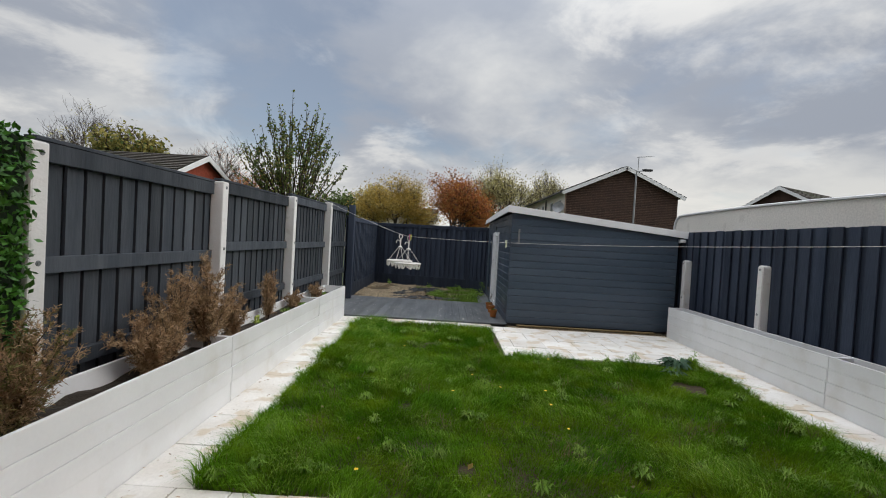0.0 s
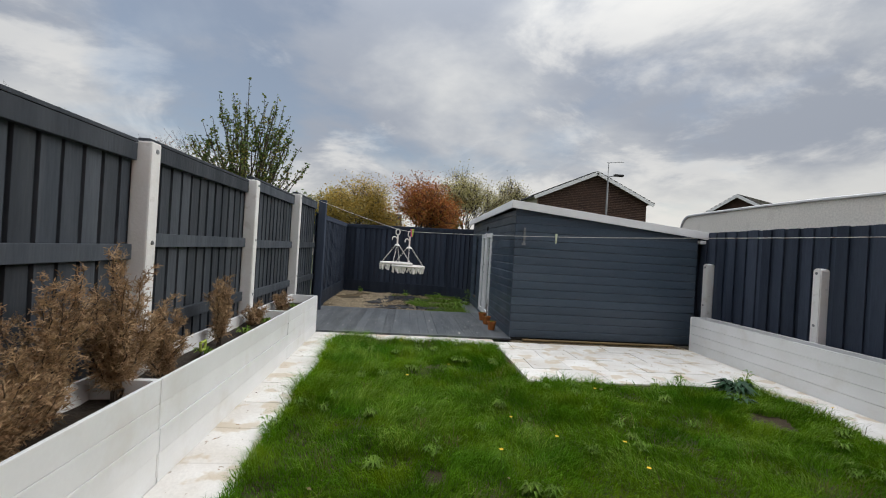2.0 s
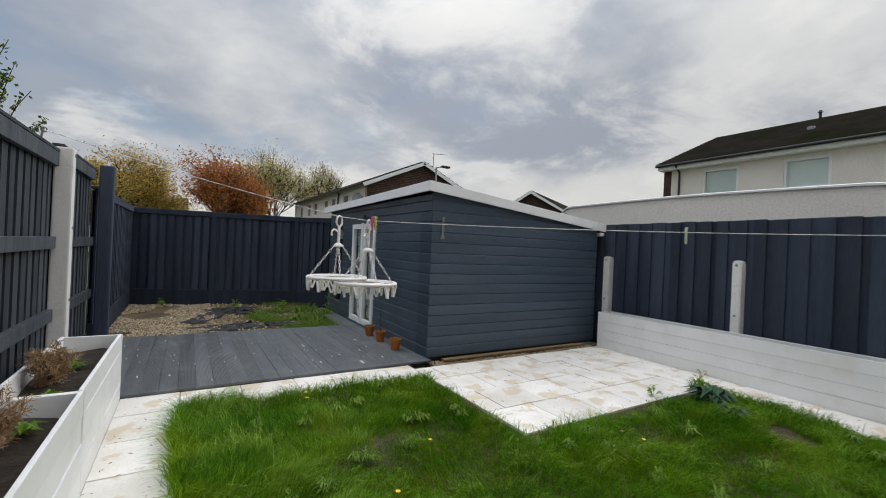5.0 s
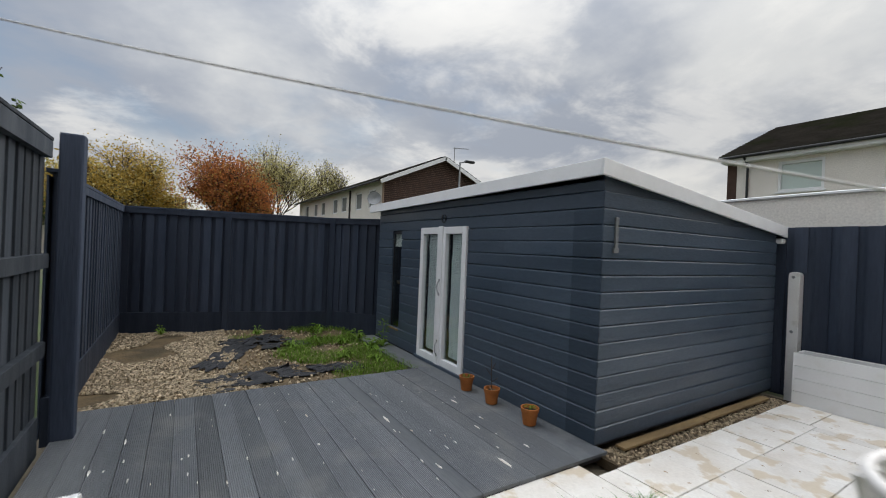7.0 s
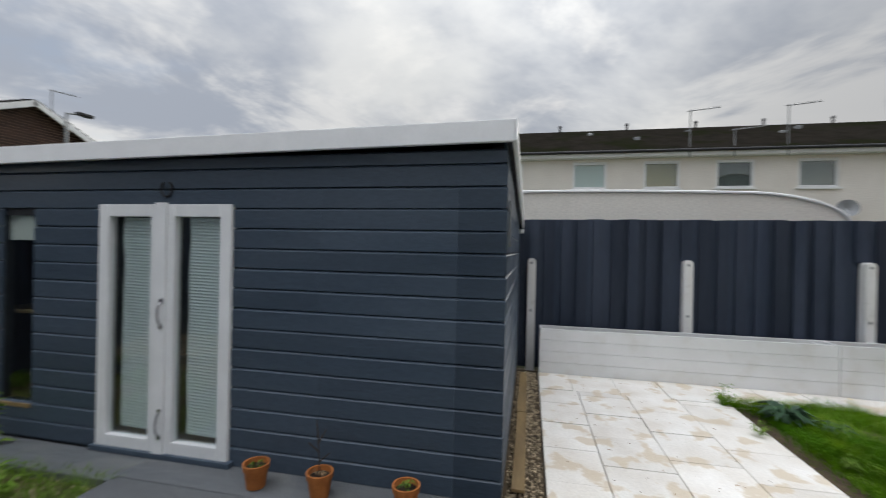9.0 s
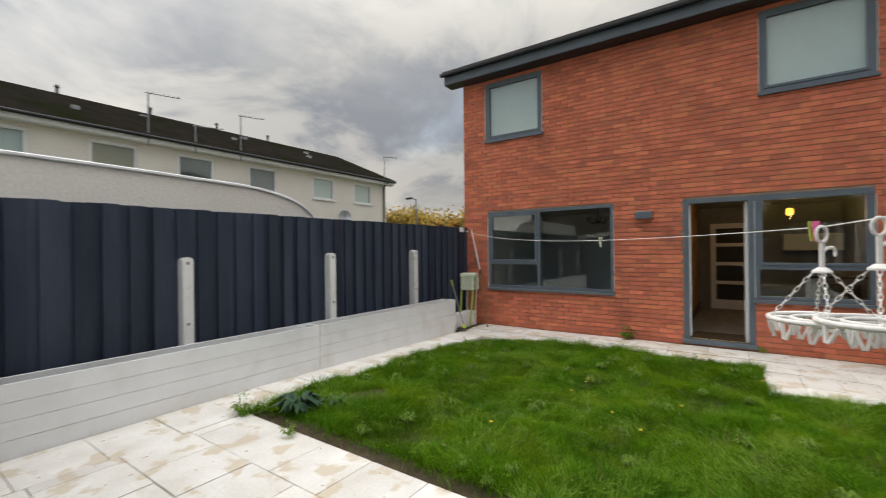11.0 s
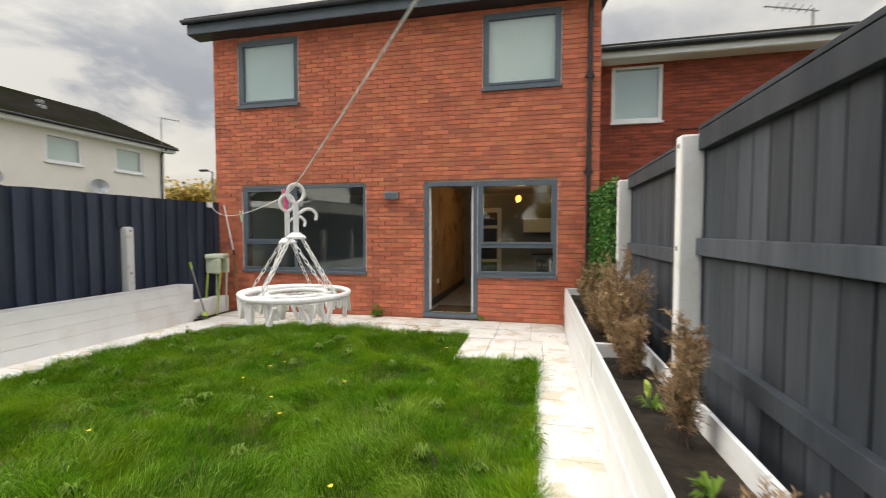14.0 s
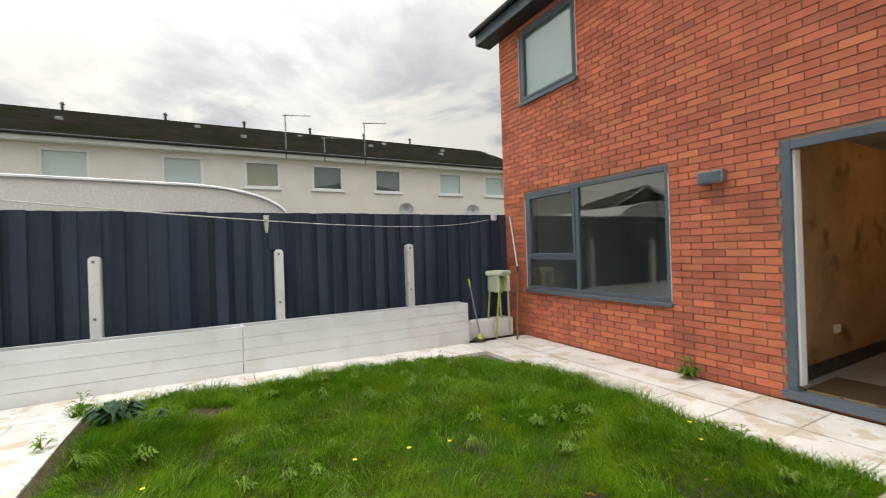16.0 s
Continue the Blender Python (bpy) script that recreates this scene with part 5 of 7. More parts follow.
def build_terrace():
    """The long rendered terrace; its long side faces -x."""
    h = thing("terraced_house", (15.8, 0, 0.13), "long pale rendered terrace with a mossy brown roof", "house", "houses round about")
    wins = [10.94, 8.43, 5.38, 2.9, 0.54, -1.97, -4.97, -7.42]
    holes = [(y - 0.6, y + 0.6, 3.70, 4.70) for y in wins]
    bm = bmesh.new()
    for a, b, c, d in cells(-9.1, 12.75, -0.25, 5.0, holes):
        bx(bm, 0, 0.25, a, b, c, d)
    part("wall", weld(bm), M["render"], h)
    for y in (-9.1, 12.5):
        bm = bmesh.new()
        v = [bm.verts.new(p) for p in ((0.252, y, -0.12), (8.6, y, -0.12), (8.6, y, 5.0), (4.4, y, 6.9), (0.252, y, 5.0))]
        g = bmesh.ops.extrude_face_region(bm, geom=[bm.faces.new(v)])
        bmesh.ops.translate(bm, verts=[e for e in g["geom"] if isinstance(e, bmesh.types.BMVert)], vec=(0, 0.25, 0))
        bmesh.ops.recalc_face_normals(bm, faces=bm.faces)
        part("gable_wall", bm, M["brown_brick"], h)
    part("back_wall", bx(bmesh.new(), 8.4, 8.6, -8.8, 12.45, -0.12, 5.0), M["render"], h)
    part("corner_brick", bx(bmesh.new(), -0.015, 0.24, 12.753, 13.05, -0.25, 5.0), M["brown_brick"], h, "brown brick corner")
    tiled_roof(h, (-0.35, -9.5, 5.02), (-0.35, 13.2, 5.02), (4.4, 13.2, 7.02), (4.4, -9.5, 7.02), 22)
    tiled_roof(h, (9.0, -9.5, 5.02), (9.0, 13.2, 5.02), (4.4, 13.2, 7.02), (4.4, -9.5, 7.02), 8)
    part("fascia", bx(bmesh.new(), -0.30, -0.26, -9.45, 13.15, 4.82, 5.0, 0.004), M["white_trim"], h, "white fascia board")
    part("soffit", bx(bmesh.new(), -0.26, 0.0, -9.4, 13.1, 4.80, 4.83), M["white_trim"], h)
    bm = rod(bmesh.new(), (-0.37, -9.5, 4.99), (-0.37, 13.2, 4.99), 0.055, seg=10)
    part("gutter", bm, M["black"], h, "black gutter")
    for y in (-8.9, 12.4):
        part("downpipe", rod(rod(bmesh.new(), (-0.06, y, 0), (-0.06, y, 4.7), 0.04, seg=8), (-0.06, y, 4.7), (-0.35, y, 4.93), 0.04, seg=8), M["black"], h, "black downpipe")
    for k, y in enumerate(wins):
        w = part("window", bmesh.new(), M["white_trim"], h, "white-framed upstairs window")
        z0, z1, a, b = 3.70, 4.70, y - 0.6, y + 0.6
        for box in ((a, a + 0.08, z0, z1), (b - 0.08, b, z0, z1), (a + 0.08, b - 0.08, z1 - 0.1, z1), (a + 0.08, b - 0.08, z0, z0 + 0.08)):
            part("window_frame", bx(bmesh.new(), 0.02, 0.12, *box, 0.008), M["white_trim"], w)
        part("window_sill", bx(bmesh.new(), -0.06, 0.1, a - 0.05, b + 0.05, z0 - 0.06, z0, 0.006), M["white_trim"], w)
        pane = part("pane", bx(bmesh.new(), 0.07, 0.075, a + 0.075, b - 0.075, z0 + 0.075, z1 - 0.095), M["glass"], w)
        pane.visible_shadow = False
        # two of these sheets take the grey that stands for an unlit room
        part("blind", bx(bmesh.new(), 0.16, 0.17, a - 0.05, b + 0.05, z0 - 0.05, z1 + 0.05), M[("blind", "blind", "blind", "blind_cream", "painted_dimness", "painted_dimness", "blind", "blind")[k]], w)
    for y, hh in ((2.1, 1.3), (-0.9, 1.35), (0.7, 0.6), (-8.7, 1.2)):
        aerial(h, -0.3, y, 4.75, hh + 0.35, (0, -1), 6)
    for y, x, z in ((9.0, 2.0, 6.02), (5.0, 3.0, 6.45), (3.4, 1.6, 5.86), (1.0, 3.2, 6.5), (-2.0, 2.2, 6.1), (-3.0, 3.1, 6.5), (-6.0, 2.6, 6.3), (-5.4, 1.6, 5.86)):
        part("roof_vent", bx(bmesh.new(), x - 0.10, x + 0.10, y - 0.10, y + 0.10, z - 0.05, z + 0.13, 0.03), M["grey_metal"], h, "small roof vent")
    for y in (9.5, 6.2, 3.2, 0.3, -2.4, -5.0):
        bm = rod(bmesh.new(), (4.4, y, 6.98), (4.4, y, 7.32), 0.05, seg=8)
        rod(bm, (4.4, y, 7.28), (4.4, y, 7.36), 0.09, 0.05, seg=8)
        part("flue", bm, M["black"], h, "black roof flue")
    dish(h, (-0.35, -2.6, 2.95), (-1, 0.4, 0.35))
    dish(h, (-0.35, -5.9, 2.95), (-1, 0.4, 0.35))


build_terrace()


def build_brown_house():
    """Gable end of brown brick; a white side runs away from it."""
    h = thing("end_terrace_house", (0, 25, 0), "brown brick gable house with a white side wall", "house", "houses round about")
    x0, x1, xa, ze, za = 7.6, 14.25, 11.0, 4.88, 6.4
    bm = bmesh.new()
    v = [bm.verts.new(p) for p in ((x0, 0, -0.12), (x1, 0, -0.12), (x1, 0, ze), (xa, 0, za), (x0, 0, ze))]
    g = bmesh.ops.extrude_face_region(bm, geom=[bm.faces.new(v)])
    bmesh.ops.translate(bm, verts=[e for e in g["geom"] if isinstance(e, bmesh.types.BMVert)], vec=(0, 0.25, 0))
    bmesh.ops.recalc_face_normals(bm, faces=bm.faces)
    gable = part("gable_wall", bm, M["mortar"], h)
    rects = []
    z, r = 0.9, 0
    while z < za - 0.1:
        lo = x0 if z < ze else x0 + (z + 0.1 - ze) / (za - ze) * (xa - x0)
        hi = x1 if z < ze else x1 - (z + 0.1 - ze) / (za - ze) * (x1 - xa)
        x = lo - (0.3 if r % 2 else 0)
        while x < hi:
            a, b = max(x, lo), min(x + 0.6, hi)
            if b - a > 0.05:
                rects.append((a, b, z, z + 0.1))
            x += 0.6
        z, r = z + 0.1, r + 1
    vs, fs = brick_soup(rects, 0.012, 0.002, 5, gap=0.012, at=lambda u, o, z: (u, -o, z))
    ob = new("brick_field", soup("brick_field", vs, fs, M["brown_brick"]))
    ob.parent = gable
    tagged(ob, kind="stuff")
    wins = [1.6, 3.6, 6.2, 8.0, 10.8, 12.8, 15.4]
    holes = [(y - 0.5, y + 0.5, 3.5, 4.5) for y in wins]
    bm = bmesh.new()
    for a, b, c, d in cells(0.252, 18.0, -0.12, ze, holes):
        bx(bm, x0, x0 + 0.25, a, b, c, d)
    part("wall", weld(bm), M["render"], h)
    for y in wins:
        w = part("window", bmesh.new(), M["white_trim"], h, "white-framed window")
        for box in ((y - 0.5, y - 0.42, 3.5, 4.5), (y + 0.42, y + 0.5, 3.5, 4.5), (y - 0.42, y + 0.42, 4.42, 4.5), (y - 0.42, y + 0.42, 3.5, 3.58)):
            part("window_frame", bx(bmesh.new(), x0 + 0.03, x0 + 0.1, *box), M["white_trim"], w)
        # opaque pane; its grey stands for the unlit room behind
        part("pane", bx(bmesh.new(), x0 + 0.06, x0 + 0.07, y - 0.43, y + 0.43, 3.57, 4.43), M["painted_dimness"], w)
    tiled_roof(h, (x0 - 0.35, -0.25, ze - 0.1), (x0 - 0.35, 18.2, ze - 0.1), (xa, 18.2, za + 0.05), (xa, -0.25, za + 0.05), 12)
    tiled_roof(h, (x1 + 0.35, -0.25, ze - 0.1), (x1 + 0.35, 18.2, ze - 0.1), (xa, 18.2, za + 0.05), (xa, -0.25, za + 0.05), 12)
    for s, xe in ((-1, x0 - 0.35), (1, x1 + 0.35)):
        d = Vector((xa - xe, 0, za + 0.06 - (ze - 0.09)))
        bm = bx(bmesh.new(), 0, d.length, -0.03, 0.0, -0.2, 0.0, 0.004)
        bmesh.ops.transform(bm, matrix=Matrix.Translation((xe, -0.26, ze - 0.09)) @ Matrix(((d.normalized().x, 0, -d.normalized().z * (1 if s < 0 else -1), 0), (0, 1, 0, 0), (d.normalized().z, 0, abs(d.normalized().x), 0), (0, 0, 0, 1))), verts=bm.verts)
        bmesh.ops.recalc_face_normals(bm, faces=bm.faces)
        part("bargeboard", bm, M["white_trim"], h, "white bargeboard")
    part("gutter", rod(bmesh.new(), (x0 - 0.38, -0.2, ze - 0.12), (x0 - 0.38, 18.2, ze - 0.12), 0.06, seg=8), M["black"], h)
    part("downpipe", rod(bmesh.new(), (x0 - 0.07, 4.9, 0), (x0 - 0.07, 4.9, ze - 0.15), 0.05, seg=8), M["black"], h, "black downpipe")
    aerial(h, 11.9, 0.3, 6.2, 1.0, (1, 0), 5)
    dish(h, (x0 - 0.3, 0.5, 3.9), (-0.6, -1, 0.3), 0.35)


build_brown_house()


def simple_house(name, loc, rz, w, l, ze, za, wall, label, gable_label="white bargeboard"):
    """A pitched house; its gable looks along local -y, the ridge runs along y."""
    h = thing(name, loc, label, "house", "houses round about", rz=rz)
    for y in (0.0, l - 0.2):
        bm = bmesh.new()
        v = [bm.verts.new(p) for p in ((-w / 2, y, -0.12), (w / 2, y, -0.12), (w / 2, y, ze), (0, y, za), (-w / 2, y, ze))]
        g = bmesh.ops.extrude_face_region(bm, geom=[bm.faces.new(v)])
        bmesh.ops.translate(bm, verts=[e for e in g["geom"] if isinstance(e, bmesh.types.BMVert)], vec=(0, 0.2, 0))
        bmesh.ops.recalc_face_normals(bm, faces=bm.faces)
        part("gable_wall", bm, wall, h)
    for x in (-w / 2, w / 2 - 0.2):
        part("wall", bx(bmesh.new(), x, x + 0.2, 0.202, l - 0.202, -0.12, ze), wall, h)
    for s in (-1, 1):
        tiled_roof(h, (s * (w / 2 + 0.3), -0.25, ze - 0.1), (s * (w / 2 + 0.3), l + 0.2, ze - 0.1), (0, l + 0.2, za + 0.06), (0, -0.25, za + 0.06), 12)
        bm = bmesh.new()
        e, t = Vector((s * (w / 2 + 0.3), -0.30, ze - 0.08)), Vector((0, -0.30, za + 0.08))
        v = [bm.verts.new(p) for p in (e, t, t - Vector((0, 0, 0.24)), e - Vector((0, 0, 0.2)))]
        g = bmesh.ops.extrude_face_region(bm, geom=[bm.faces.new(v)])
        bmesh.ops.translate(bm, verts=[q for q in g["geom"] if isinstance(q, bmesh.types.BMVert)], vec=(0, 0.035, 0))
        bmesh.ops.recalc_face_normals(bm, faces=bm.faces)
        part("bargeboard", bm, M["white_trim"], h, gable_label)
    return h


simple_house("gable_house", (22.61, 28.0, 0), -62, 6.0, 14, 4.48, 6.27, M["brown_brick"], "brown brick house with a white-edged gable beyond the caravan")
simple_house("bungalow", (-10.2, 18.0, 0), 88, 4.4, 9, 3.45, 4.5, M["red_brick"], "low red brick bungalow with a brown tiled roof")
h = simple_house("low_terrace", (-1.0, 50.0, 0), 90, 7.0, 11.0, 3.9, 5.0, M["render"], "low white terrace with a brown roof beyond the back fence")


def build_neighbour():
    """The attached house, set back from the garden wall line."""
    h = thing("neighbour_house", (0.04, -2.3, -0.11), "attached red brick house with white windows and eaves", "house", "houses round about")
    x0, x1, zt = -7.95, -1.67, 4.88
    wa, wb = (-3.17, -2.22, 3.70, 4.83), (-7.38, -6.22, 3.70, 4.83)
    bm = bmesh.new()
    for a, b, c, d in cells(x0, x1, -0.1, zt, [wa, wb]):
        bx(bm, a, b, -0.25, -0.012, c, d)
    wall = part("wall", weld(bm), M["mortar"], h)
    rects = [r for r in brick_rects(x0, x1, 1.8, zt, [wa, wb])]
    vs, fs = brick_soup(rects, 0.012, 0.002, 9, at=lambda u, o, z: (u, -0.012 + o, z))
    ob = new("brick_field", soup("brick_field", vs, fs, M["red_brick"]))
    ob.parent = wall
    tagged(ob, kind="stuff")
    part("side_wall", bx(bmesh.new(), x0, x0 + 0.24, -6.0, -0.252, -0.1, zt), M["red_brick"], h)
    part("back_wall", bx(bmesh.new(), x0 + 0.25, x1, -6.2, -6.0, -0.1, zt), M["red_brick"], h)
    for w in (wa, wb):
        window(h, "window", w, 0.0, M["white_trim"], blind="blind", label="white-framed window with a pale blind", fw=0.075)
    part("fascia", bx(bmesh.new(), x0 - 0.35, x1 + 0.0, 0.33, 0.36, 4.86, 5.02, 0.004), M["white_trim"], h, "white fascia board")
    part("soffit", bx(bmesh.new(), x0 - 0.3, x1 - 0.002, 0.002, 0.33, 4.85, 4.87), M["white_trim"], h)
    part("gutter", rod(bmesh.new(), (x0 - 0.4, 0.41, 5.02), (x1, 0.41, 5.02), 0.055, seg=10), M["black"], h, "black gutter")
    part("downpipe", rod(rod(bmesh.new(), (x0 + 0.35, 0.05, 0), (x0 + 0.35, 0.05, 4.7), 0.035, seg=8), (x0 + 0.35, 0.05, 4.7), (x0 + 0.35, 0.38, 4.95), 0.035, seg=8), M["black"], h, "black downpipe")
    tiled_roof(h, (x0 - 0.4, 0.42, 5.03), (x1, 0.42, 5.03), (x1, -3.0, 5.75), (x0 - 0.4, -3.0, 5.75), 10)
    tiled_roof(h, (x0 - 0.4, -6.5, 5.03), (x1, -6.5, 5.03), (x1, -3.0, 5.75), (x0 - 0.4, -3.0, 5.75), 8)
    dish(h, (-4.85, 0.32, 3.80), (-0.2, 1, 0.3), 0.28)
    part("vent_box", bx(bmesh.new(), -5.95, -5.70, 0, 0.12, 4.08, 4.37, 0.01), M["blind"], h, "pale square vent box")
    aerial(h, -6.1, -0.8, 5.0, 0.95, (1, 0.2), 5)
    bm = bmesh.new()
    for a, b in (((-5.0, 0.01, 3.55), (-3.4, 0.01, 3.5)), ((-3.4, 0.01, 3.5), (-3.35, 0.01, 2.4))):
        rod(bm, a, b, 0.008, seg=5)
    part("cable", bm, M["black"], h, "thin black wall cable")


build_neighbour()


def build_caravan():
    c = thing("caravan", (5.7, 3.5, 0), "cream touring caravan parked beyond the fence", "caravan")
    L_, W_ = 5.6, 2.2
    prof = []
    for k in range(9):
        a = radians(90 * k / 8)
        prof.append((L_ - 0.26 + 0.26 * math.sin(a), 2.33 - 0.26 + 0.26 * math.cos(a)))
    prof.reverse()
    prof = [(L_, 0.55)] + prof
    for k in range(1, 7):
        f = k / 6
        prof.append((L_ - 0.26 - f * (L_ - 0.26 - 1.35), 2.33 + 0.03 * math.sin(f * math.pi)))
    for k in range(1, 11):
        a = radians(90 * k / 10)
        prof.append((1.35 - 1.35 * math.sin(a), 1.85 + 0.48 * math.cos(a) ** 0.9 if k < 10 else 1.85))
    prof.append((0.12, 0.55))
    bm = bmesh.new()
    ends = [[bm.verts.new((x, y, z)) for y, z in prof] for x in (0.0, W_)]
    n = len(prof)
    for k in range(n):
        bm.faces.new((ends[0][k], ends[0][(k + 1) % n], ends[1][(k + 1) % n], ends[1][k]))
    bm.faces.new(ends[0]), bm.faces.new(ends[1][::-1])
    bmesh.ops.recalc_face_normals(bm, faces=bm.faces)
    part("body", bm, M["caravan"], c)
    for x in (-0.012, W_ + 0.012):
        bm = bmesh.new()
        pts = [Vector((x, y, z)) for y, z in prof]
        for a, b in zip(pts, pts[1:]):
            rod(bm, a, b, 0.022, seg=6)
        part("edge_trim", bm, M["white_trim"], c, "pale edge trim")
    for y in (2.6, 3.5):
        w = part("wheel", rod(bmesh.new(), (0.0, y, 0.20), (0.2, y, 0.20), 0.32, seg=24), M["black"], c)
        part("rim", rod(bmesh.new(), (-0.01, y, 0.20), (0.01, y, 0.20), 0.18, seg=20), M["grey_metal"], w)
    part("roof_vent", bx(bmesh.new(), 0.7, 1.1, 2.4, 2.8, 2.34, 2.40, 0.02), M["white_trim"], c, "white roof vent")


build_caravan()

# ---------------------------------------------------------------- grass and weeds


def blades(pts, hmin, hmax, width, lean, g):
    """Two-piece bent blades at pts (n, 3): an (2n, 4, 3) array."""
    n = len(pts)
    h = g.uniform(hmin, hmax, n)
    a = g.uniform(0, 2 * np.pi, n)
    b = g.uniform(0, 2 * np.pi, n)
    l = g.uniform(0.2, 1.0, n) * lean * h
    w = width * g.uniform(0.6, 1.3, n)
    side = np.stack([np.cos(a), np.sin(a), np.zeros(n)], 1) * w[:, None] / 2
    d = np.stack([np.cos(b), np.sin(b), np.zeros(n)], 1)
    up = np.array([0, 0, 1.0])
    p0 = pts
    p1 = pts + d * (l * 0.35)[:, None] + up * (h * 0.6)[:, None]
    p2 = pts + d * l[:, None] + up * (h * (1 - 0.25 * lean))[:, None]
    q1 = np.stack([p0 - side, p0 + side, p1 + side * 0.8, p1 - side * 0.8], 1)
    q2 = np.stack([p1 - side * 0.8, p1 + side * 0.8, p2 + side * 0.12, p2 - side * 0.12], 1)
    return np.concatenate([q1, q2], 0)


def scatter_lawn(n, g, keep=None):
    out = []
    while len(out) < n:
        x, y = g.uniform(-0.72, 4.16), g.uniform(1.14, 7.27)
        if in_grass(x, y) and (keep is None or keep(x, y)):
            out.append((x, y, gz(y) - 0.02))
    return np.array(out)


BARE = ((0.95, 2.62, 0.09), (3.55, 4.55, 0.22), (0.42, 3.55, 0.09))


def is_bare(x, y):
    return any((x - bx_) ** 2 + (y - by_) ** 2 < (r * (0.8 + 0.4 * noise.noise(Vector((x * 9, y * 9, 1))))) ** 2 for bx_, by_, r in BARE)


def field(x, y, scale, seed):
    """Smooth random values from 0 to 1 over the plan, at about 1 / scale metres."""
    table = np.random.default_rng(seed).uniform(0, 1, (64, 64))
    u, v = (x + 9.0) * scale, (y + 9.0) * scale
    i, j = np.floor(u).astype(int), np.floor(v).astype(int)
    a, b = u - i, v - j
    a, b = a * a * (3 - 2 * a), b * b * (3 - 2 * b)
    t = lambda p, q: table[p % 64, q % 64]
    return (t(i, j) * (1 - a) + t(i + 1, j) * a) * (1 - b) + (t(i, j + 1) * (1 - a) + t(i + 1, j + 1) * a) * b


def sward(n, g):
    """n points on the lawn, thinner on bare earth and along the patio."""
    x, y = g.uniform(-0.70, 4.14, 2 * n), g.uniform(1.16, 6.98, 2 * n)
    ok = ((x > -0.69) & (x < 4.13) & (y > 1.17) & (y < 5.49) & ~((x < 0.2) & (y < 2.23)) & (x - 3.3 < y - 1.15)) | ((x > -0.69) & (x < 1.57) & (y > 5.4) & (y < 6.97))
    ok &= ~((x > 1.5) & (y > 5.27 + 0.10 * field(x, y, 3.0, 5)) & (g.uniform(0, 1, 2 * n) < 0.93))
    for cx, cy, r in BARE:
        ok &= np.hypot(x - cx, y - cy) > r * (0.65 + 0.6 * field(x, y, 9.0, 6))
    x, y = x[ok][:n], y[ok][:n]
    return np.stack([x, y, -0.065 * np.clip((5.0 - y) / 4.0, 0, 1) - 0.02], 1)


def combed(pts, hmin, hmax, width, lean, g, wild=0.8):
    """Bent blades in two pieces whose lean follows the lie of the grass."""
    n = len(pts)
    x, y = pts[:, 0], pts[:, 1]
    clump = 0.35 * field(x, y, 1.3, 41) + 0.40 * field(x, y, 3.7, 42) + 0.25 * field(x, y, 9.0, 43)
    h = g.uniform(hmin, hmax, n) * (0.15 + 1.75 * clump ** 1.3)
    b = 2 * np.pi * (1.3 * field(x, y, 1.1, 44) + 0.5 * field(x, y, 4.0, 45)) + g.normal(0, wild, n)
    a = g.uniform(0, 2 * np.pi, n)
    l = lean * h * g.uniform(0.35, 1.15, n)
    w = width * g.uniform(0.6, 1.3, n)
    side = np.stack([np.cos(a), np.sin(a), np.zeros(n)], 1) * w[:, None] / 2
    d = np.stack([np.cos(b), np.sin(b), np.zeros(n)], 1)
    up = np.array([0, 0, 1.0])
    p1 = pts + d * (l * 0.35)[:, None] + up * (h * 0.62)[:, None]
    p2 = pts + d * l[:, None] + up * (h * np.clip(1.05 - 0.32 * l / h, 0.3, 1))[:, None]
    q1 = np.stack([pts - side, pts + side, p1 + side * 0.8, p1 - side * 0.8], 1)
    q2 = np.stack([p1 - side * 0.8, p1 + side * 0.8, p2 + side * 0.12, p2 - side * 0.12], 1)
    return np.concatenate([q1, q2], 0)


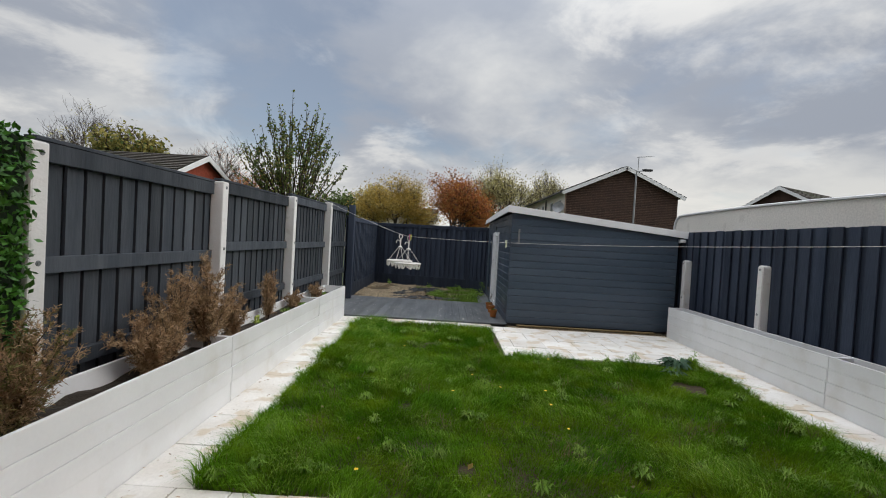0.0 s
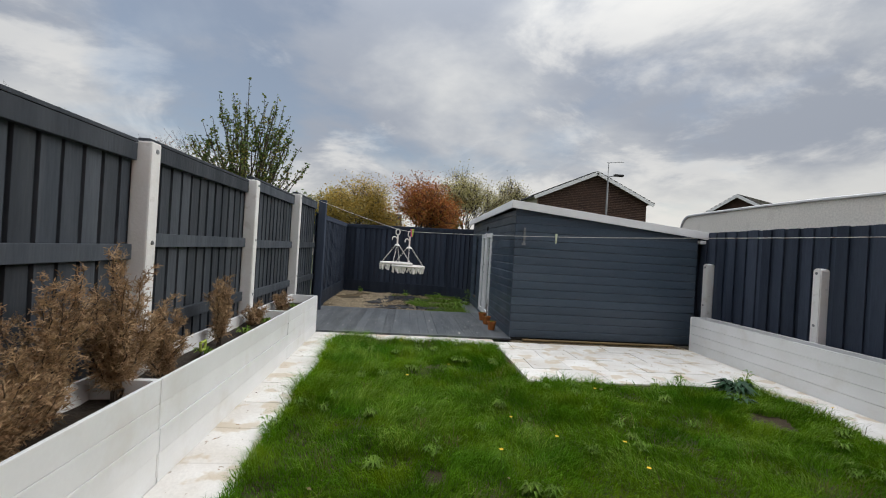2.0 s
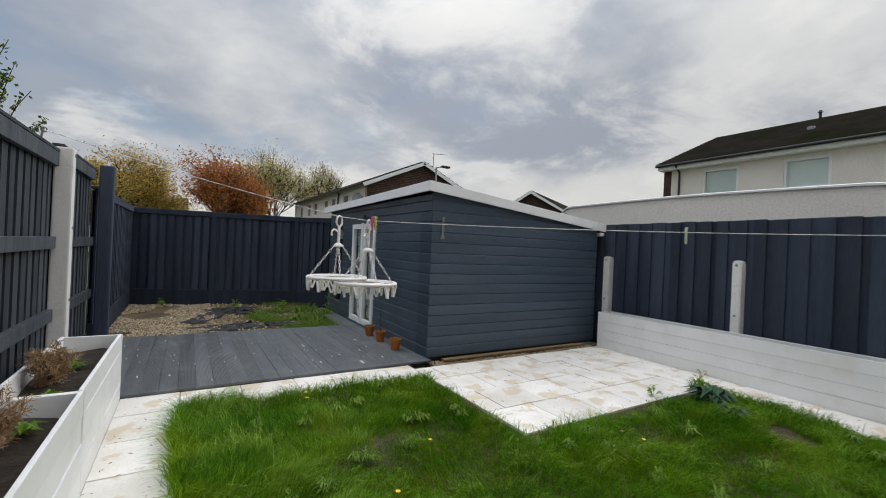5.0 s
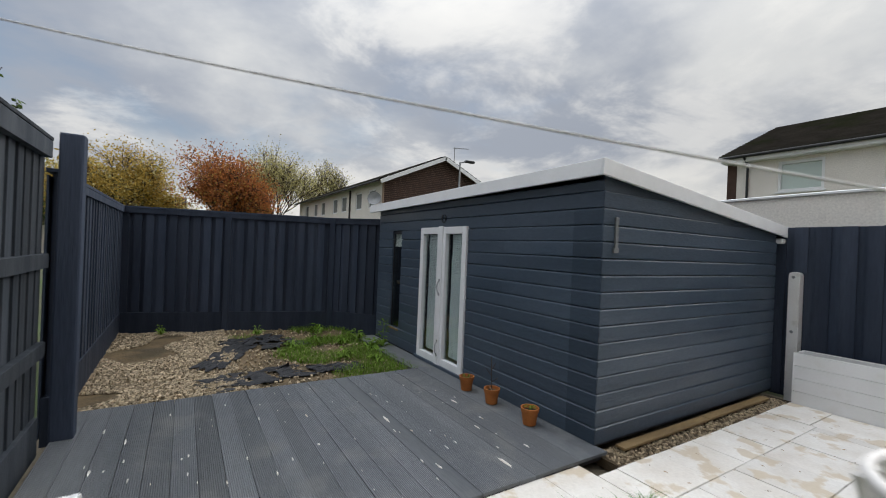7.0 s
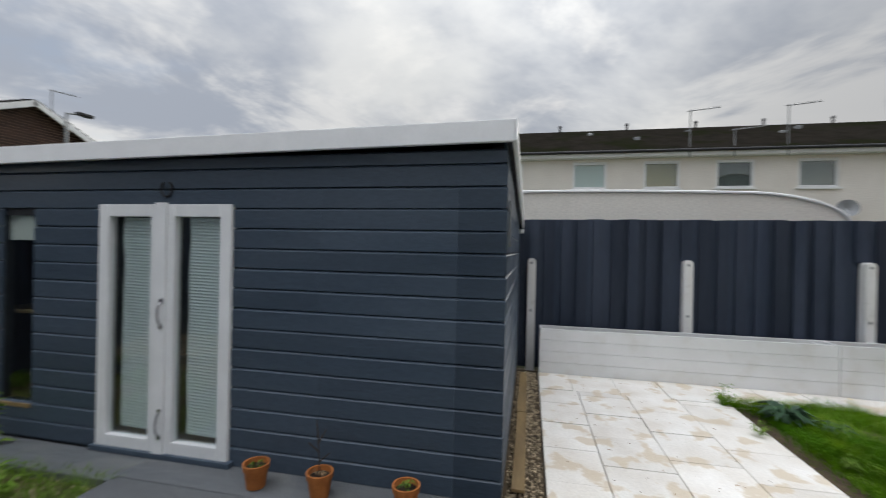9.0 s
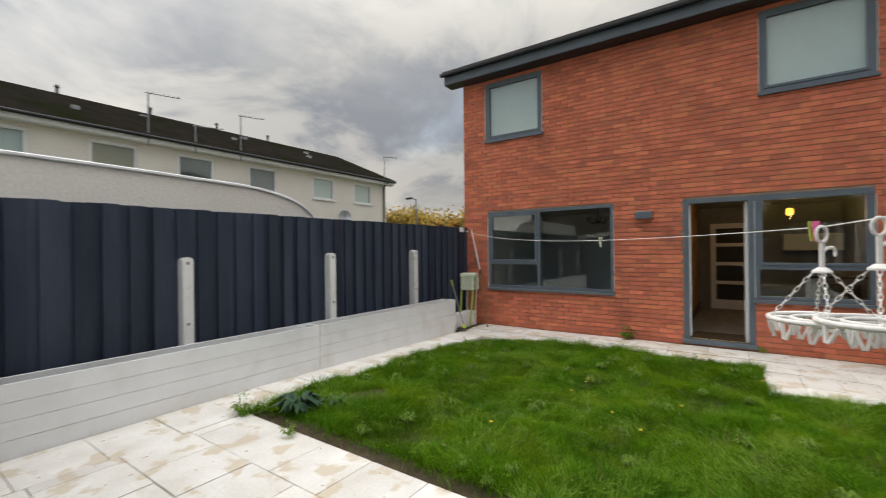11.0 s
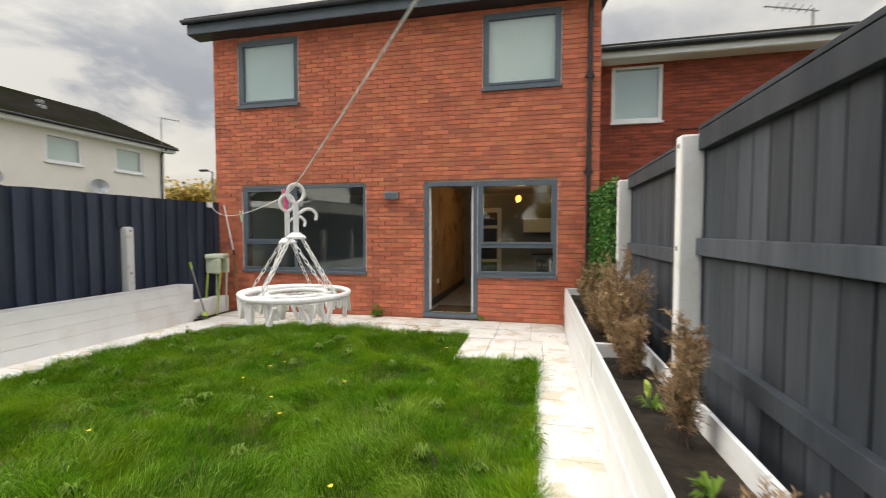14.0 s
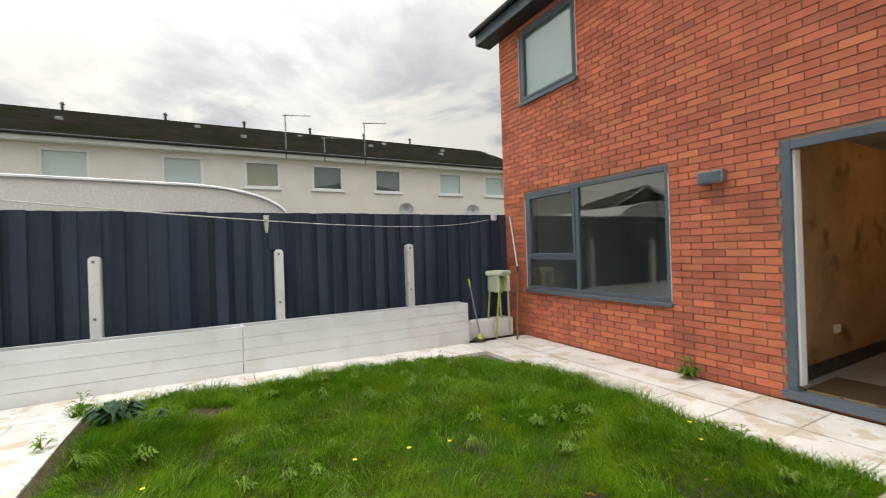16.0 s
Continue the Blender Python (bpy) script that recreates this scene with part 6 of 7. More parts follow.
def build_lawn():
    g = np.random.default_rng(21)
    q = combed(sward(240000, g), 0.06, 0.13, 0.0036, 1.0, g)
    tagged(new("grass", strip_mesh("grass", q, M["blade"])), "overgrown bright green lawn grass", "grass", kind="stuff")
    # paler, longer tufts and dry stalks
    tufts, dry = [], []
    for c in sward(190, g):
        n = int(g.integers(25, 80))
        tufts.append(c + np.stack([g.normal(0, 0.05, n), g.normal(0, 0.05, n), np.zeros(n)], 1))
    for c in sward(60, g):
        n = int(g.integers(6, 26))
        dry.append(c + np.stack([g.normal(0, 0.04, n), g.normal(0, 0.04, n), np.zeros(n)], 1))
    pale = sward(60000, g)
    pale = pale[field(pale[:, 0], pale[:, 1], 1.6, 47) * 0.6 + field(pale[:, 0], pale[:, 1], 5.0, 48) * 0.4 > 0.60]
    q = np.concatenate([combed(np.concatenate(tufts), 0.10, 0.20, 0.0045, 1.1, g), combed(pale, 0.07, 0.15, 0.004, 1.1, g)])
    tagged(new("long_grass", strip_mesh("long_grass", q, M["blade_pale"])), "paler longer grass tufts in the lawn", "grass", kind="stuff")
    # fringe that hangs over the paving edges
    edge = []
    for _ in range(17000):
        s = g.uniform(0, 1)
        x, y = (-0.695 + g.normal(0, 0.022), g.uniform(2.25, 6.95)) if s < 0.3 else (g.uniform(-0.68, 1.55), 6.94 + g.normal(0, 0.045)) if s < 0.5 else (g.uniform(1.58, 4.1), 5.32 + g.normal(0, 0.05)) if s < 0.6 else (4.11 + g.normal(0, 0.02), g.uniform(2.0, 5.6)) if s < 0.8 else (g.uniform(0.2, 3.4), 1.19 + g.normal(0, 0.025))
        edge.append((x, y, gz(y) - 0.01))
    q = combed(np.array(edge), 0.07, 0.17, 0.0042, 1.3, g, 1.6)
    tagged(new("edge_grass", strip_mesh("edge_grass", q, M["blade"])), "longer grass hanging over the paving edge", "grass", kind="stuff")
    tail = [(g.uniform(-0.60, 0.1), 6.95 + g.normal(0, 0.10), gz(7)) for _ in range(220)]
    q = np.concatenate([blades(np.concatenate(dry), 0.10, 0.24, 0.003, 1.0, g), blades(np.array(tail), 0.05, 0.16, 0.005, 1.4, g)])
    tagged(new("dry_grass", strip_mesh("dry_grass", q, M["blade_dry"])), "straw-coloured dry grass stalks", "grass", kind="stuff")


build_lawn()


def leaf_quads(c, n, length, width, rise, g, spread=0.02, serrate=False):
    """A rosette of pointed leaves, each of two folded halves in two lengths."""
    q = []
    for i in range(n):
        a = g.uniform(0, 2 * np.pi)
        l, w = length * g.uniform(0.6, 1.15), width * g.uniform(0.7, 1.2)
        d, s = np.array([np.cos(a), np.sin(a), 0]), np.array([-np.sin(a), np.cos(a), 0])
        r = rise * g.uniform(0.4, 1.3)
        b = np.asarray(c) + d * g.uniform(0, spread)
        m = b + d * l * 0.5 + np.array([0, 0, r])
        t = b + d * l + np.array([0, 0, r * 0.6])
        e = np.array([0, 0, w * 0.25])
        q += [[b, m - s * w / 2 + e, t, m], [b, m, t, m + s * w / 2 + e]]
    return q


def weed(name, at, n, length, width, rise, material, label, seed, stem=0.0):
    g = np.random.default_rng(seed)
    w = thing(name, at, label, "weed", "weeds in the garden")
    q = leaf_quads((0, 0, 0.01), n, length, width, rise, g)
    if stem:
        for k in range(int(stem / 0.035)):
            q += leaf_quads((g.normal(0, 0.012), g.normal(0, 0.012), 0.03 + k * 0.035), 3, length * 0.7, width * 0.8, rise * 0.4, g)
    ob = new("leaves", strip_mesh("leaves", np.array(q), material))
    ob.parent = w
    if stem:
        part("stem", rod(bmesh.new(), (0, 0, -0.02), (0.01, 0.0, stem), 0.004, 0.002, 6), material, w)
    return w


weed("thistle_weed", (3.78, 5.22, 0.0), 46, 0.24, 0.075, 0.10, M["thistle"], "large blue-green thistle rosette by the patio corner", 1, 0.10)
weed("thistle_weed", (3.60, 4.95, 0.0), 22, 0.17, 0.05, 0.06, M["thistle"], "smaller dark green thistle rosette in the lawn", 2)
g0 = np.random.default_rng(5)
for k in range(90):
    c = scatter_lawn(1, g0)[0]
    weed("leafy_weed", (c[0], c[1], c[2] + 0.03), int(g0.integers(24, 60)), float(g0.uniform(0.04, 0.075)), float(g0.uniform(0.012, 0.024)), 0.05, M["weed"], "low pale green leafy weed in the lawn", 40 + k, float(g0.choice([0, 0.08, 0.12])))
weed("leafy_weed", (1.95, 0.10, -0.06), 26, 0.13, 0.05, 0.08, M["weed"], "green weed against the brick wall", 90, 0.20)
weed("leafy_weed", (0.15, 0.07, -0.06), 14, 0.09, 0.03, 0.05, M["weed"], "small green weed below the door sill", 91, 0.05)
weed("leafy_weed", (4.18, 5.55, 0.0), 18, 0.10, 0.025, 0.06, M["weed"], "straggling weed at the corner of the patio", 92, 0.18)
for k, (x, y) in enumerate(((3.95, 3.1), (4.12, 2.5), (2.9, 1.2), (0.9, 1.2), (3.4, 5.6), (-0.72, 4.1))):
    weed("leafy_weed", (x, y, gz(y)), 12, 0.09, 0.022, 0.05, M["weed"], "small straggling weed at the lawn edge", 100 + k, 0.12)



def lawn_flower(at, h, seed):
    g = np.random.default_rng(seed)
    f = thing("dandelion", at, "small yellow dandelion standing over the grass", "flower", "dandelions in the lawn")
    lean = (g.normal(0, 0.02), g.normal(0, 0.02))
    part("stalk", rod(bmesh.new(), (0, 0, 0), (lean[0], lean[1], h), 0.0022, 0.0016, 6), M["weed"], f)
    bm = bmesh.new()
    for k in range(12):
        a = 2 * math.pi * k / 12
        d = Vector((math.cos(a), math.sin(a), 0.25))
        n = Vector((-math.sin(a), math.cos(a), 0)) * 0.0035
        c = Vector((lean[0], lean[1], h))
        quad(bm, c, c + d * 0.009 - n, c + d * 0.016, c + d * 0.009 + n)
    part("head", bm, M["petal"], f, "yellow flower head")


g1 = np.random.default_rng(63)
for k, c in enumerate(sward(16, g1)):
    lawn_flower((float(c[0]), float(c[1]), float(c[2])), float(g1.uniform(0.12, 0.19)), 300 + k)

# ---------------------------------------------------------------- gravel bed


def build_gravel():
    g = np.random.default_rng(3)
    base = [(-0.5, -0.45, -0.3), (0.5, -0.4, -0.35), (0.45, 0.5, -0.3), (-0.5, 0.4, -0.35), (-0.35, -0.3, 0.4), (0.3, -0.35, 0.35), (0.35, 0.3, 0.42), (-0.3, 0.35, 0.38)]
    fs = [(0, 3, 2, 1), (4, 5, 6, 7), (0, 1, 5, 4), (1, 2, 6, 5), (2, 3, 7, 6), (3, 0, 4, 7)]
    vs, faces = [], []
    n = 0
    while n < 9500:
        x, y = g.uniform(-1.66, 1.6), g.uniform(10.02, 13.6)
        dens = 0.95 if x < -0.25 + 0.3 * noise.noise(Vector((y * 2, 0, 5))) else 0.10
        if y > 13.6 - (x + 1.7) * 0.23 or g.uniform() > dens or noise.noise(Vector((x * 1.2, y * 1.2, 17))) > 0.25:
            continue
        n += 1
        s = g.uniform(0.012, 0.036)
        m = pose(x, y, -0.012 + 0.035 * noise.noise(Vector((x * 1.7, y * 1.7, 4))), *g.uniform(0, 360, 3))
        b = len(vs)
        vs += [tuple(m @ (Vector(v) * s)) for v in base]
        faces += [tuple(b + k for k in f) for f in fs]
    tagged(new("gravel", soup("gravel", vs, faces, M["gravel"])), "mixed brown and grey loose gravel", "gravel", kind="stuff")
    # torn weed membrane
    for k, (cx, cy, sx, sy, rz) in enumerate(((0.10, 12.3, 0.9, 0.5, 20), (-0.35, 11.5, 0.35, 1.1, -25), (0.45, 11.9, 0.6, 0.3, 5), (-0.15, 10.45, 1.0, 0.5, 12), (0.75, 10.5, 0.6, 0.3, -6))):
        bm = bmesh.new()
        bmesh.ops.create_grid(bm, x_segments=30, y_segments=30, size=1)
        for v in list(bm.verts):
            r = max(abs(v.co.x), abs(v.co.y))
            f = 1 + (0.4 * noise.noise(Vector((v.co.x * 2.3, v.co.y * 2.3, k * 7))) + 0.2 * noise.noise(Vector((v.co.x * 7, v.co.y * 7, k * 5)))) * r
            v.co = Vector((v.co.x * sx / 2 * f, v.co.y * sy / 2 * f, 0.012 + 0.03 * noise.noise(Vector((v.co.x * 3, v.co.y * 3, k))) + 0.012 * noise.noise(Vector((v.co.x * 9, v.co.y * 9, k)))))
        gone = [f for f in bm.faces if noise.noise(Vector((f.calc_center_median().x * 7, f.calc_center_median().y * 7, k * 3))) > 0.28]
        bmesh.ops.delete(bm, geom=gone, context="FACES")
        bmesh.ops.solidify(bm, geom=bm.faces[:], thickness=0.003)
        ob = solid("membrane_sheet", bm, M["membrane"], "torn black weed membrane lying on the gravel", "sheet", group="membrane scraps")
        ob.matrix_world = pose(cx, cy, 0.0, 0, 0, rz)
    pts = []
    while len(pts) < 9000:
        x, y = g.uniform(-1.0, 1.62), g.uniform(10.02, 13.1)
        f = noise.noise(Vector((x * 1.4, y * 1.4, 60))) + 0.45 * (x - 0.5)
        if f > 0.05 + 0.25 * g.uniform():
            pts.append((x, y, -0.02))
    q = np.concatenate([blades(np.array(pts), 0.03, 0.13, 0.005, 1.2, g)])
    tagged(new("bed_grass", strip_mesh("bed_grass", q, M["weed"])), "weedy grass growing through the gravel bed", "grass", kind="stuff")


build_gravel()
for k, (x, y, s) in enumerate(((1.35, 10.6, 0.16), (1.5, 11.2, 0.2), (1.2, 11.6, 0.14), (0.9, 11.9, 0.14), (1.0, 10.9, 0.14), (0.5, 11.7, 0.12), (0.2, 12.7, 0.12), (-1.1, 13.2, 0.1), (1.1, 12.6, 0.18), (1.55, 11.9, 0.16))):
    weed("leafy_weed", (x, y, -0.01), 18, s, s * 0.3, 0.07, M["weed"], "bushy green weed in the gravel bed", 130 + k, 0.16)
weed("tall_weed", (1.70, 11.25, 0.0), 16, 0.14, 0.05, 0.08, M["weed"], "tall green weed before the shed window", 160, 0.42)

# ---------------------------------------------------------------- hedge and dead shrubs


def build_hedge():
    """A mat of artificial leaves on the fence beside the house."""
    h = thing("artificial_hedge", (-1.56, 1.05, 0), "bright green artificial leaf hedge panel by the house", "hedge")
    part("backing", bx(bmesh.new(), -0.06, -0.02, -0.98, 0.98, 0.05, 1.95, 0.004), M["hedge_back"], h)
    g = np.random.default_rng(31)
    q = []
    for _ in range(9000):
        c = np.array([g.uniform(-0.025, 0.05), g.uniform(-1.0, 0.98), g.uniform(0.05, 1.98)])
        d = np.array([g.uniform(0.1, 0.8), g.normal(0, 0.8), g.normal(-0.2, 0.8)])
        d /= np.linalg.norm(d)
        s = np.cross(d, [g.normal(), g.normal(), g.normal()])
        s /= np.linalg.norm(s)
        l, w = g.uniform(0.035, 0.06), g.uniform(0.016, 0.028)
        q.append([c, c + d * l * 0.5 - s * w / 2, c + d * l, c + d * l * 0.5 + s * w / 2])
    ob = new("leaves", strip_mesh("leaves", np.array(q), M["hedge"]))
    ob.parent = h


build_hedge()


def branch_tree(g, start, up, length, radius, depth, spread, segs, tips, ratio=0.72, kids=(2, 4), lift=0.25, first=0):
    """Grows limbs: appends (a, b, ra, rb) to segs and end places to tips."""
    d = np.asarray(up, float)
    d /= np.linalg.norm(d)
    p = np.asarray(start, float)
    steps = 3
    for k in range(steps):
        nd = d + g.normal(0, 0.10, 3) + np.array([0, 0, lift * 0.15])
        nd /= np.linalg.norm(nd)
        q = p + nd * length / steps
        r0, r1 = radius * (1 - 0.3 * k / steps), radius * (1 - 0.3 * (k + 1) / steps)
        segs.append((p, q, r0, r1))
        if depth <= 1:
            tips.append((q, nd))
        p, d = q, nd
    if depth <= 0:
        return
    for _ in range(first or int(g.integers(kids[0], kids[1] + 1))):
        a = g.uniform(0, 2 * np.pi)
        side = np.array([np.cos(a), np.sin(a), 0.0])
        nd = d * (1 - spread * 0.5) + side * spread * g.uniform(0.5, 1.1) + np.array([0, 0, lift])
        branch_tree(g, p - d * length * g.uniform(0, 0.4), nd, length * ratio * g.uniform(0.8, 1.15), radius * 0.62, depth - 1, spread, segs, tips, ratio, kids, lift)


def limb_mesh(name, segs, material, sides=5):
    vs, fs = [], []
    for a, b, ra, rb in segs:
        d = Vector(b - a)
        m = d.to_track_quat("Z", "Y").to_matrix()
        base = len(vs)
        for p, r in ((a, ra), (b, rb)):
            for k in range(sides):
                t = 2 * math.pi * k / sides
                vs.append(tuple(Vector(p) + m @ Vector((r * math.cos(t), r * math.sin(t), 0))))
        for k in range(sides):
            fs.append((base + k, base + (k + 1) % sides, base + sides + (k + 1) % sides, base + sides + k))
    return soup(name, vs, fs, material)


def crown_mesh(name, tips, n, size, scatter, material, g):
    q = []
    idx = g.integers(0, len(tips), n)
    for i in idx:
        c, d = tips[i]
        p = c + g.normal(0, scatter, 3)
        u = g.normal(0, 1, 3)
        u /= np.linalg.norm(u)
        v = np.cross(u, g.normal(0, 1, 3))
        v /= np.linalg.norm(v)
        l, w = size * g.uniform(0.6, 1.3), size * g.uniform(0.35, 0.7)
        q.append([p - u * l / 2, p - v * w / 2, p + u * l / 2, p + v * w / 2])
    return strip_mesh(name, np.array(q), material)


def tree(name, at, height, radius, label, seed, leaf, n_leaf, size, scatter, spread=0.55, depth=4, trunk=0.2, girth=0.16, kids=(3, 4), lift=0.3, second=None, ratio=0.75):
    """A tree of the given height and crown radius: tapered limbs and many small leaves."""
    g = np.random.default_rng(seed)
    t = thing(name, at, label, "tree", "trees beyond the fences")
    segs, tips = [], []
    branch_tree(g, (0, 0, -0.1), (0.02, 0.0, 1), height * trunk, girth, depth, spread, segs, tips, ratio, kids, lift, 7)
    top = max(float(b[2]) for _, b, _, _ in segs)
    wide = float(np.percentile([np.hypot(c[0], c[1]) for c, _ in tips], 93))
    s = np.array([radius / wide, radius / wide, height / top])
    segs = [(a * s, b * s, ra, rb) for a, b, ra, rb in segs]
    tips = [(c * s, d) for c, d in tips]
    low = height * trunk * 0.8
    tips += [(a + (b - a) * g.uniform(), b - a) for a, b, ra, rb in segs[3:] if a[2] > low and ra < girth * 0.45]
    ob = new("trunk", limb_mesh("trunk", segs, M["bark"], 4))
    ob.parent = t
    for kind, n in ((leaf, n_leaf), second or ("", 0)):
        if n:
            ob = new("crown", crown_mesh("crown", tips, n, size, scatter, M[kind], g))
            ob.parent = t
    return t


# far trees, seen over the back fence
def upright_tree(at, height, radius, label, seed):
    """Many rising whips that fan out from a short trunk, each ending in a leafy spike."""
    g = np.random.default_rng(seed)
    t = thing("upright_tree", at, label, "tree", "trees beyond the fences")
    segs = [(np.array([0, 0, -0.1]), np.array([0.03, 0, 0.8]), 0.17, 0.14), (np.array([0.03, 0, 0.8]), np.array([0.0, 0.02, 1.6]), 0.14, 0.11)]
    tips = []

    def whip(p, end, r, steps, leafy, curve):
        p0 = p
        for i in range(steps):
            f = (i + 1) / steps
            q = np.array([p0[0] + (end[0] - p0[0]) * f ** curve, p0[1] + (end[1] - p0[1]) * f ** curve, p0[2] + (end[2] - p0[2]) * f]) + g.normal(0, 0.03, 3)
            segs.append((p, q, r * (1 - 0.85 * f) + 0.006, r * (1 - 0.85 * (f + 1 / steps)) + 0.007))
            if f > leafy:
                tips.extend([(p + (q - p) * u, q - p) for u in (0.2, 0.6, 1.0)])
            p = q

    for k in range(46):
        a, u = g.uniform(0, 2 * np.pi), np.sqrt(g.uniform(0.02, 1))
        end = np.array([np.cos(a) * radius * u, np.sin(a) * radius * u, height * (1 - 0.42 * u ** 2.2) * g.uniform(0.86, 1.0)])
        base = np.array([0, 0, g.uniform(0.9, 2.2)])
        whip(base, end, 0.045, 9, 0.3, 0.85)
        for _ in range(3):
            f = g.uniform(0.3, 0.8)
            m = base + (end - base) * f
            e = m + np.array([np.cos(a) * 0.25 + g.normal(0, 0.25), np.sin(a) * 0.25 + g.normal(0, 0.25), g.uniform(0.5, 1.1)])
            whip(m, e, 0.018, 4, 0.1, 0.8)
    ob = new("trunk", limb_mesh("trunk", segs, M["bark"], 4))
    ob.parent = t
    for kind, n in (("leaf_green", 5600), ("leaf_olive", 1600)):
        ob = new("crown", crown_mesh("crown", tips, n, 0.15, 0.055, M[kind], g))
        ob.parent = t


upright_tree((-7.0, 20.0, 0), 8.5, 2.7, "tall upright tree with sparse green leaves on rising limbs", 3)
tree("yellow_tree", (-4.6, 40.0, 0), 7.3, 3.1, "yellowing autumn tree beyond the back fence", 5, "leaf_yellow", 20000, 0.17, 0.45, 0.85, 5, 0.05, 0.14, (3, 4), 0.06, ("leaf_pale", 4000))
tree("yellow_tree", (-6.9, 42.0, 0), 7.0, 2.2, "thin pale yellow tree beyond the back fence", 25, "leaf_pale", 1800, 0.3, 0.35, 0.5, 5, 0.16, 0.12, (3, 4), 0.35, ("leaf_yellow", 900))
tree("orange_tree", (0.7, 36.0, 0), 7.6, 3.3, "rust-orange autumn tree beyond the back fence", 6, "leaf_orange", 26000, 0.15, 0.42, 0.9, 5, 0.05, 0.16, (3, 4), 0.08, ("leaf_yellow", 2500))
tree("pale_tree", (6.8, 46.0, 0), 10.2, 3.9, "tall tree with thin pale yellow leaves", 8, "leaf_pale", 11000, 0.16, 0.40, 0.7, 5, 0.08, 0.12, (3, 4), 0.2, ("leaf_olive", 1200))
tree("pale_tree", (11.4, 50.0, 0), 10.8, 2.8, "tall bare-topped tree with a few pale leaves", 9, "leaf_pale", 3500, 0.17, 0.35, 0.55, 5, 0.14, 0.11, (3, 4), 0.35, ("leaf_olive", 600))
tree("green_tree", (3.9, 44.0, 0), 5.6, 1.6, "small yellow-green tree by the far terrace", 11, "leaf_olive", 3200, 0.34, 0.3, 0.6, 4, 0.14, 0.12)
tree("green_tree", (-10.6, 47.0, 0), 5.9, 3.6, "dark green rounded tree in the distance", 12, "leaf_green", 8000, 0.4, 0.5, 0.75, 4, 0.1, 0.2, (3, 4), 0.15)
tree("green_tree", (-20.2, 27.0, 0), 7.2, 2.4, "olive green tree behind the bungalow", 13, "leaf_olive", 7000, 0.28, 0.28, 0.7, 4, 0.12, 0.2, (3, 4), 0.2, ("leaf_green", 1500))
tree("bare_tree", (-21.8, 27.5, 0), 9.2, 3.4, "bare grey-branched tree behind the bungalow", 14, "leaf_pale", 500, 0.14, 0.2, 0.6, 6, 0.16, 0.10, (2, 4), 0.28)
tree("bare_tree", (-16.2, 30.5, 0), 8.6, 3.0, "bare reddish-branched tree beyond the bungalow", 15, "leaf_orange", 500, 0.14, 0.2, 0.65, 6, 0.14, 0.09, (2, 4), 0.25)
tree("bare_tree", (-11.2, 24.0, 0), 5.0, 2.0, "low reddish shrub tree beyond the fence", 16, "leaf_orange", 1500, 0.13, 0.2, 0.7, 5, 0.1, 0.06, (2, 4), 0.25)
# trees behind the house
tree("autumn_tree", (22.0, -20.0, 0), 4.9, 3.0, "golden autumn tree beyond the terrace end", 17, "leaf_yellow", 6500, 0.36, 0.4, 0.7, 4, 0.12, 0.16, (3, 4), 0.2, ("leaf_olive", 1500))
tree("autumn_tree", (16.5, -21.5, 0), 4.5, 3.4, "golden autumn tree between the houses", 18, "leaf_yellow", 6500, 0.36, 0.4, 0.7, 4, 0.12, 0.16, (3, 4), 0.2, ("leaf_orange", 900))
tree("autumn_tree", (27.5, -17.0, 0), 5.0, 3.4, "golden autumn tree beyond the terrace end", 19, "leaf_yellow", 5500, 0.36, 0.4, 0.7, 4, 0.12, 0.16, (3, 4), 0.2)
tree("olive_tree", (-17.0, -8.0, 0), 7.2, 3.2, "olive green tree behind the attached house", 20, "leaf_olive", 9000, 0.30, 0.35, 0.65, 4, 0.14, 0.2, (3, 4), 0.2, ("leaf_yellow", 1800))


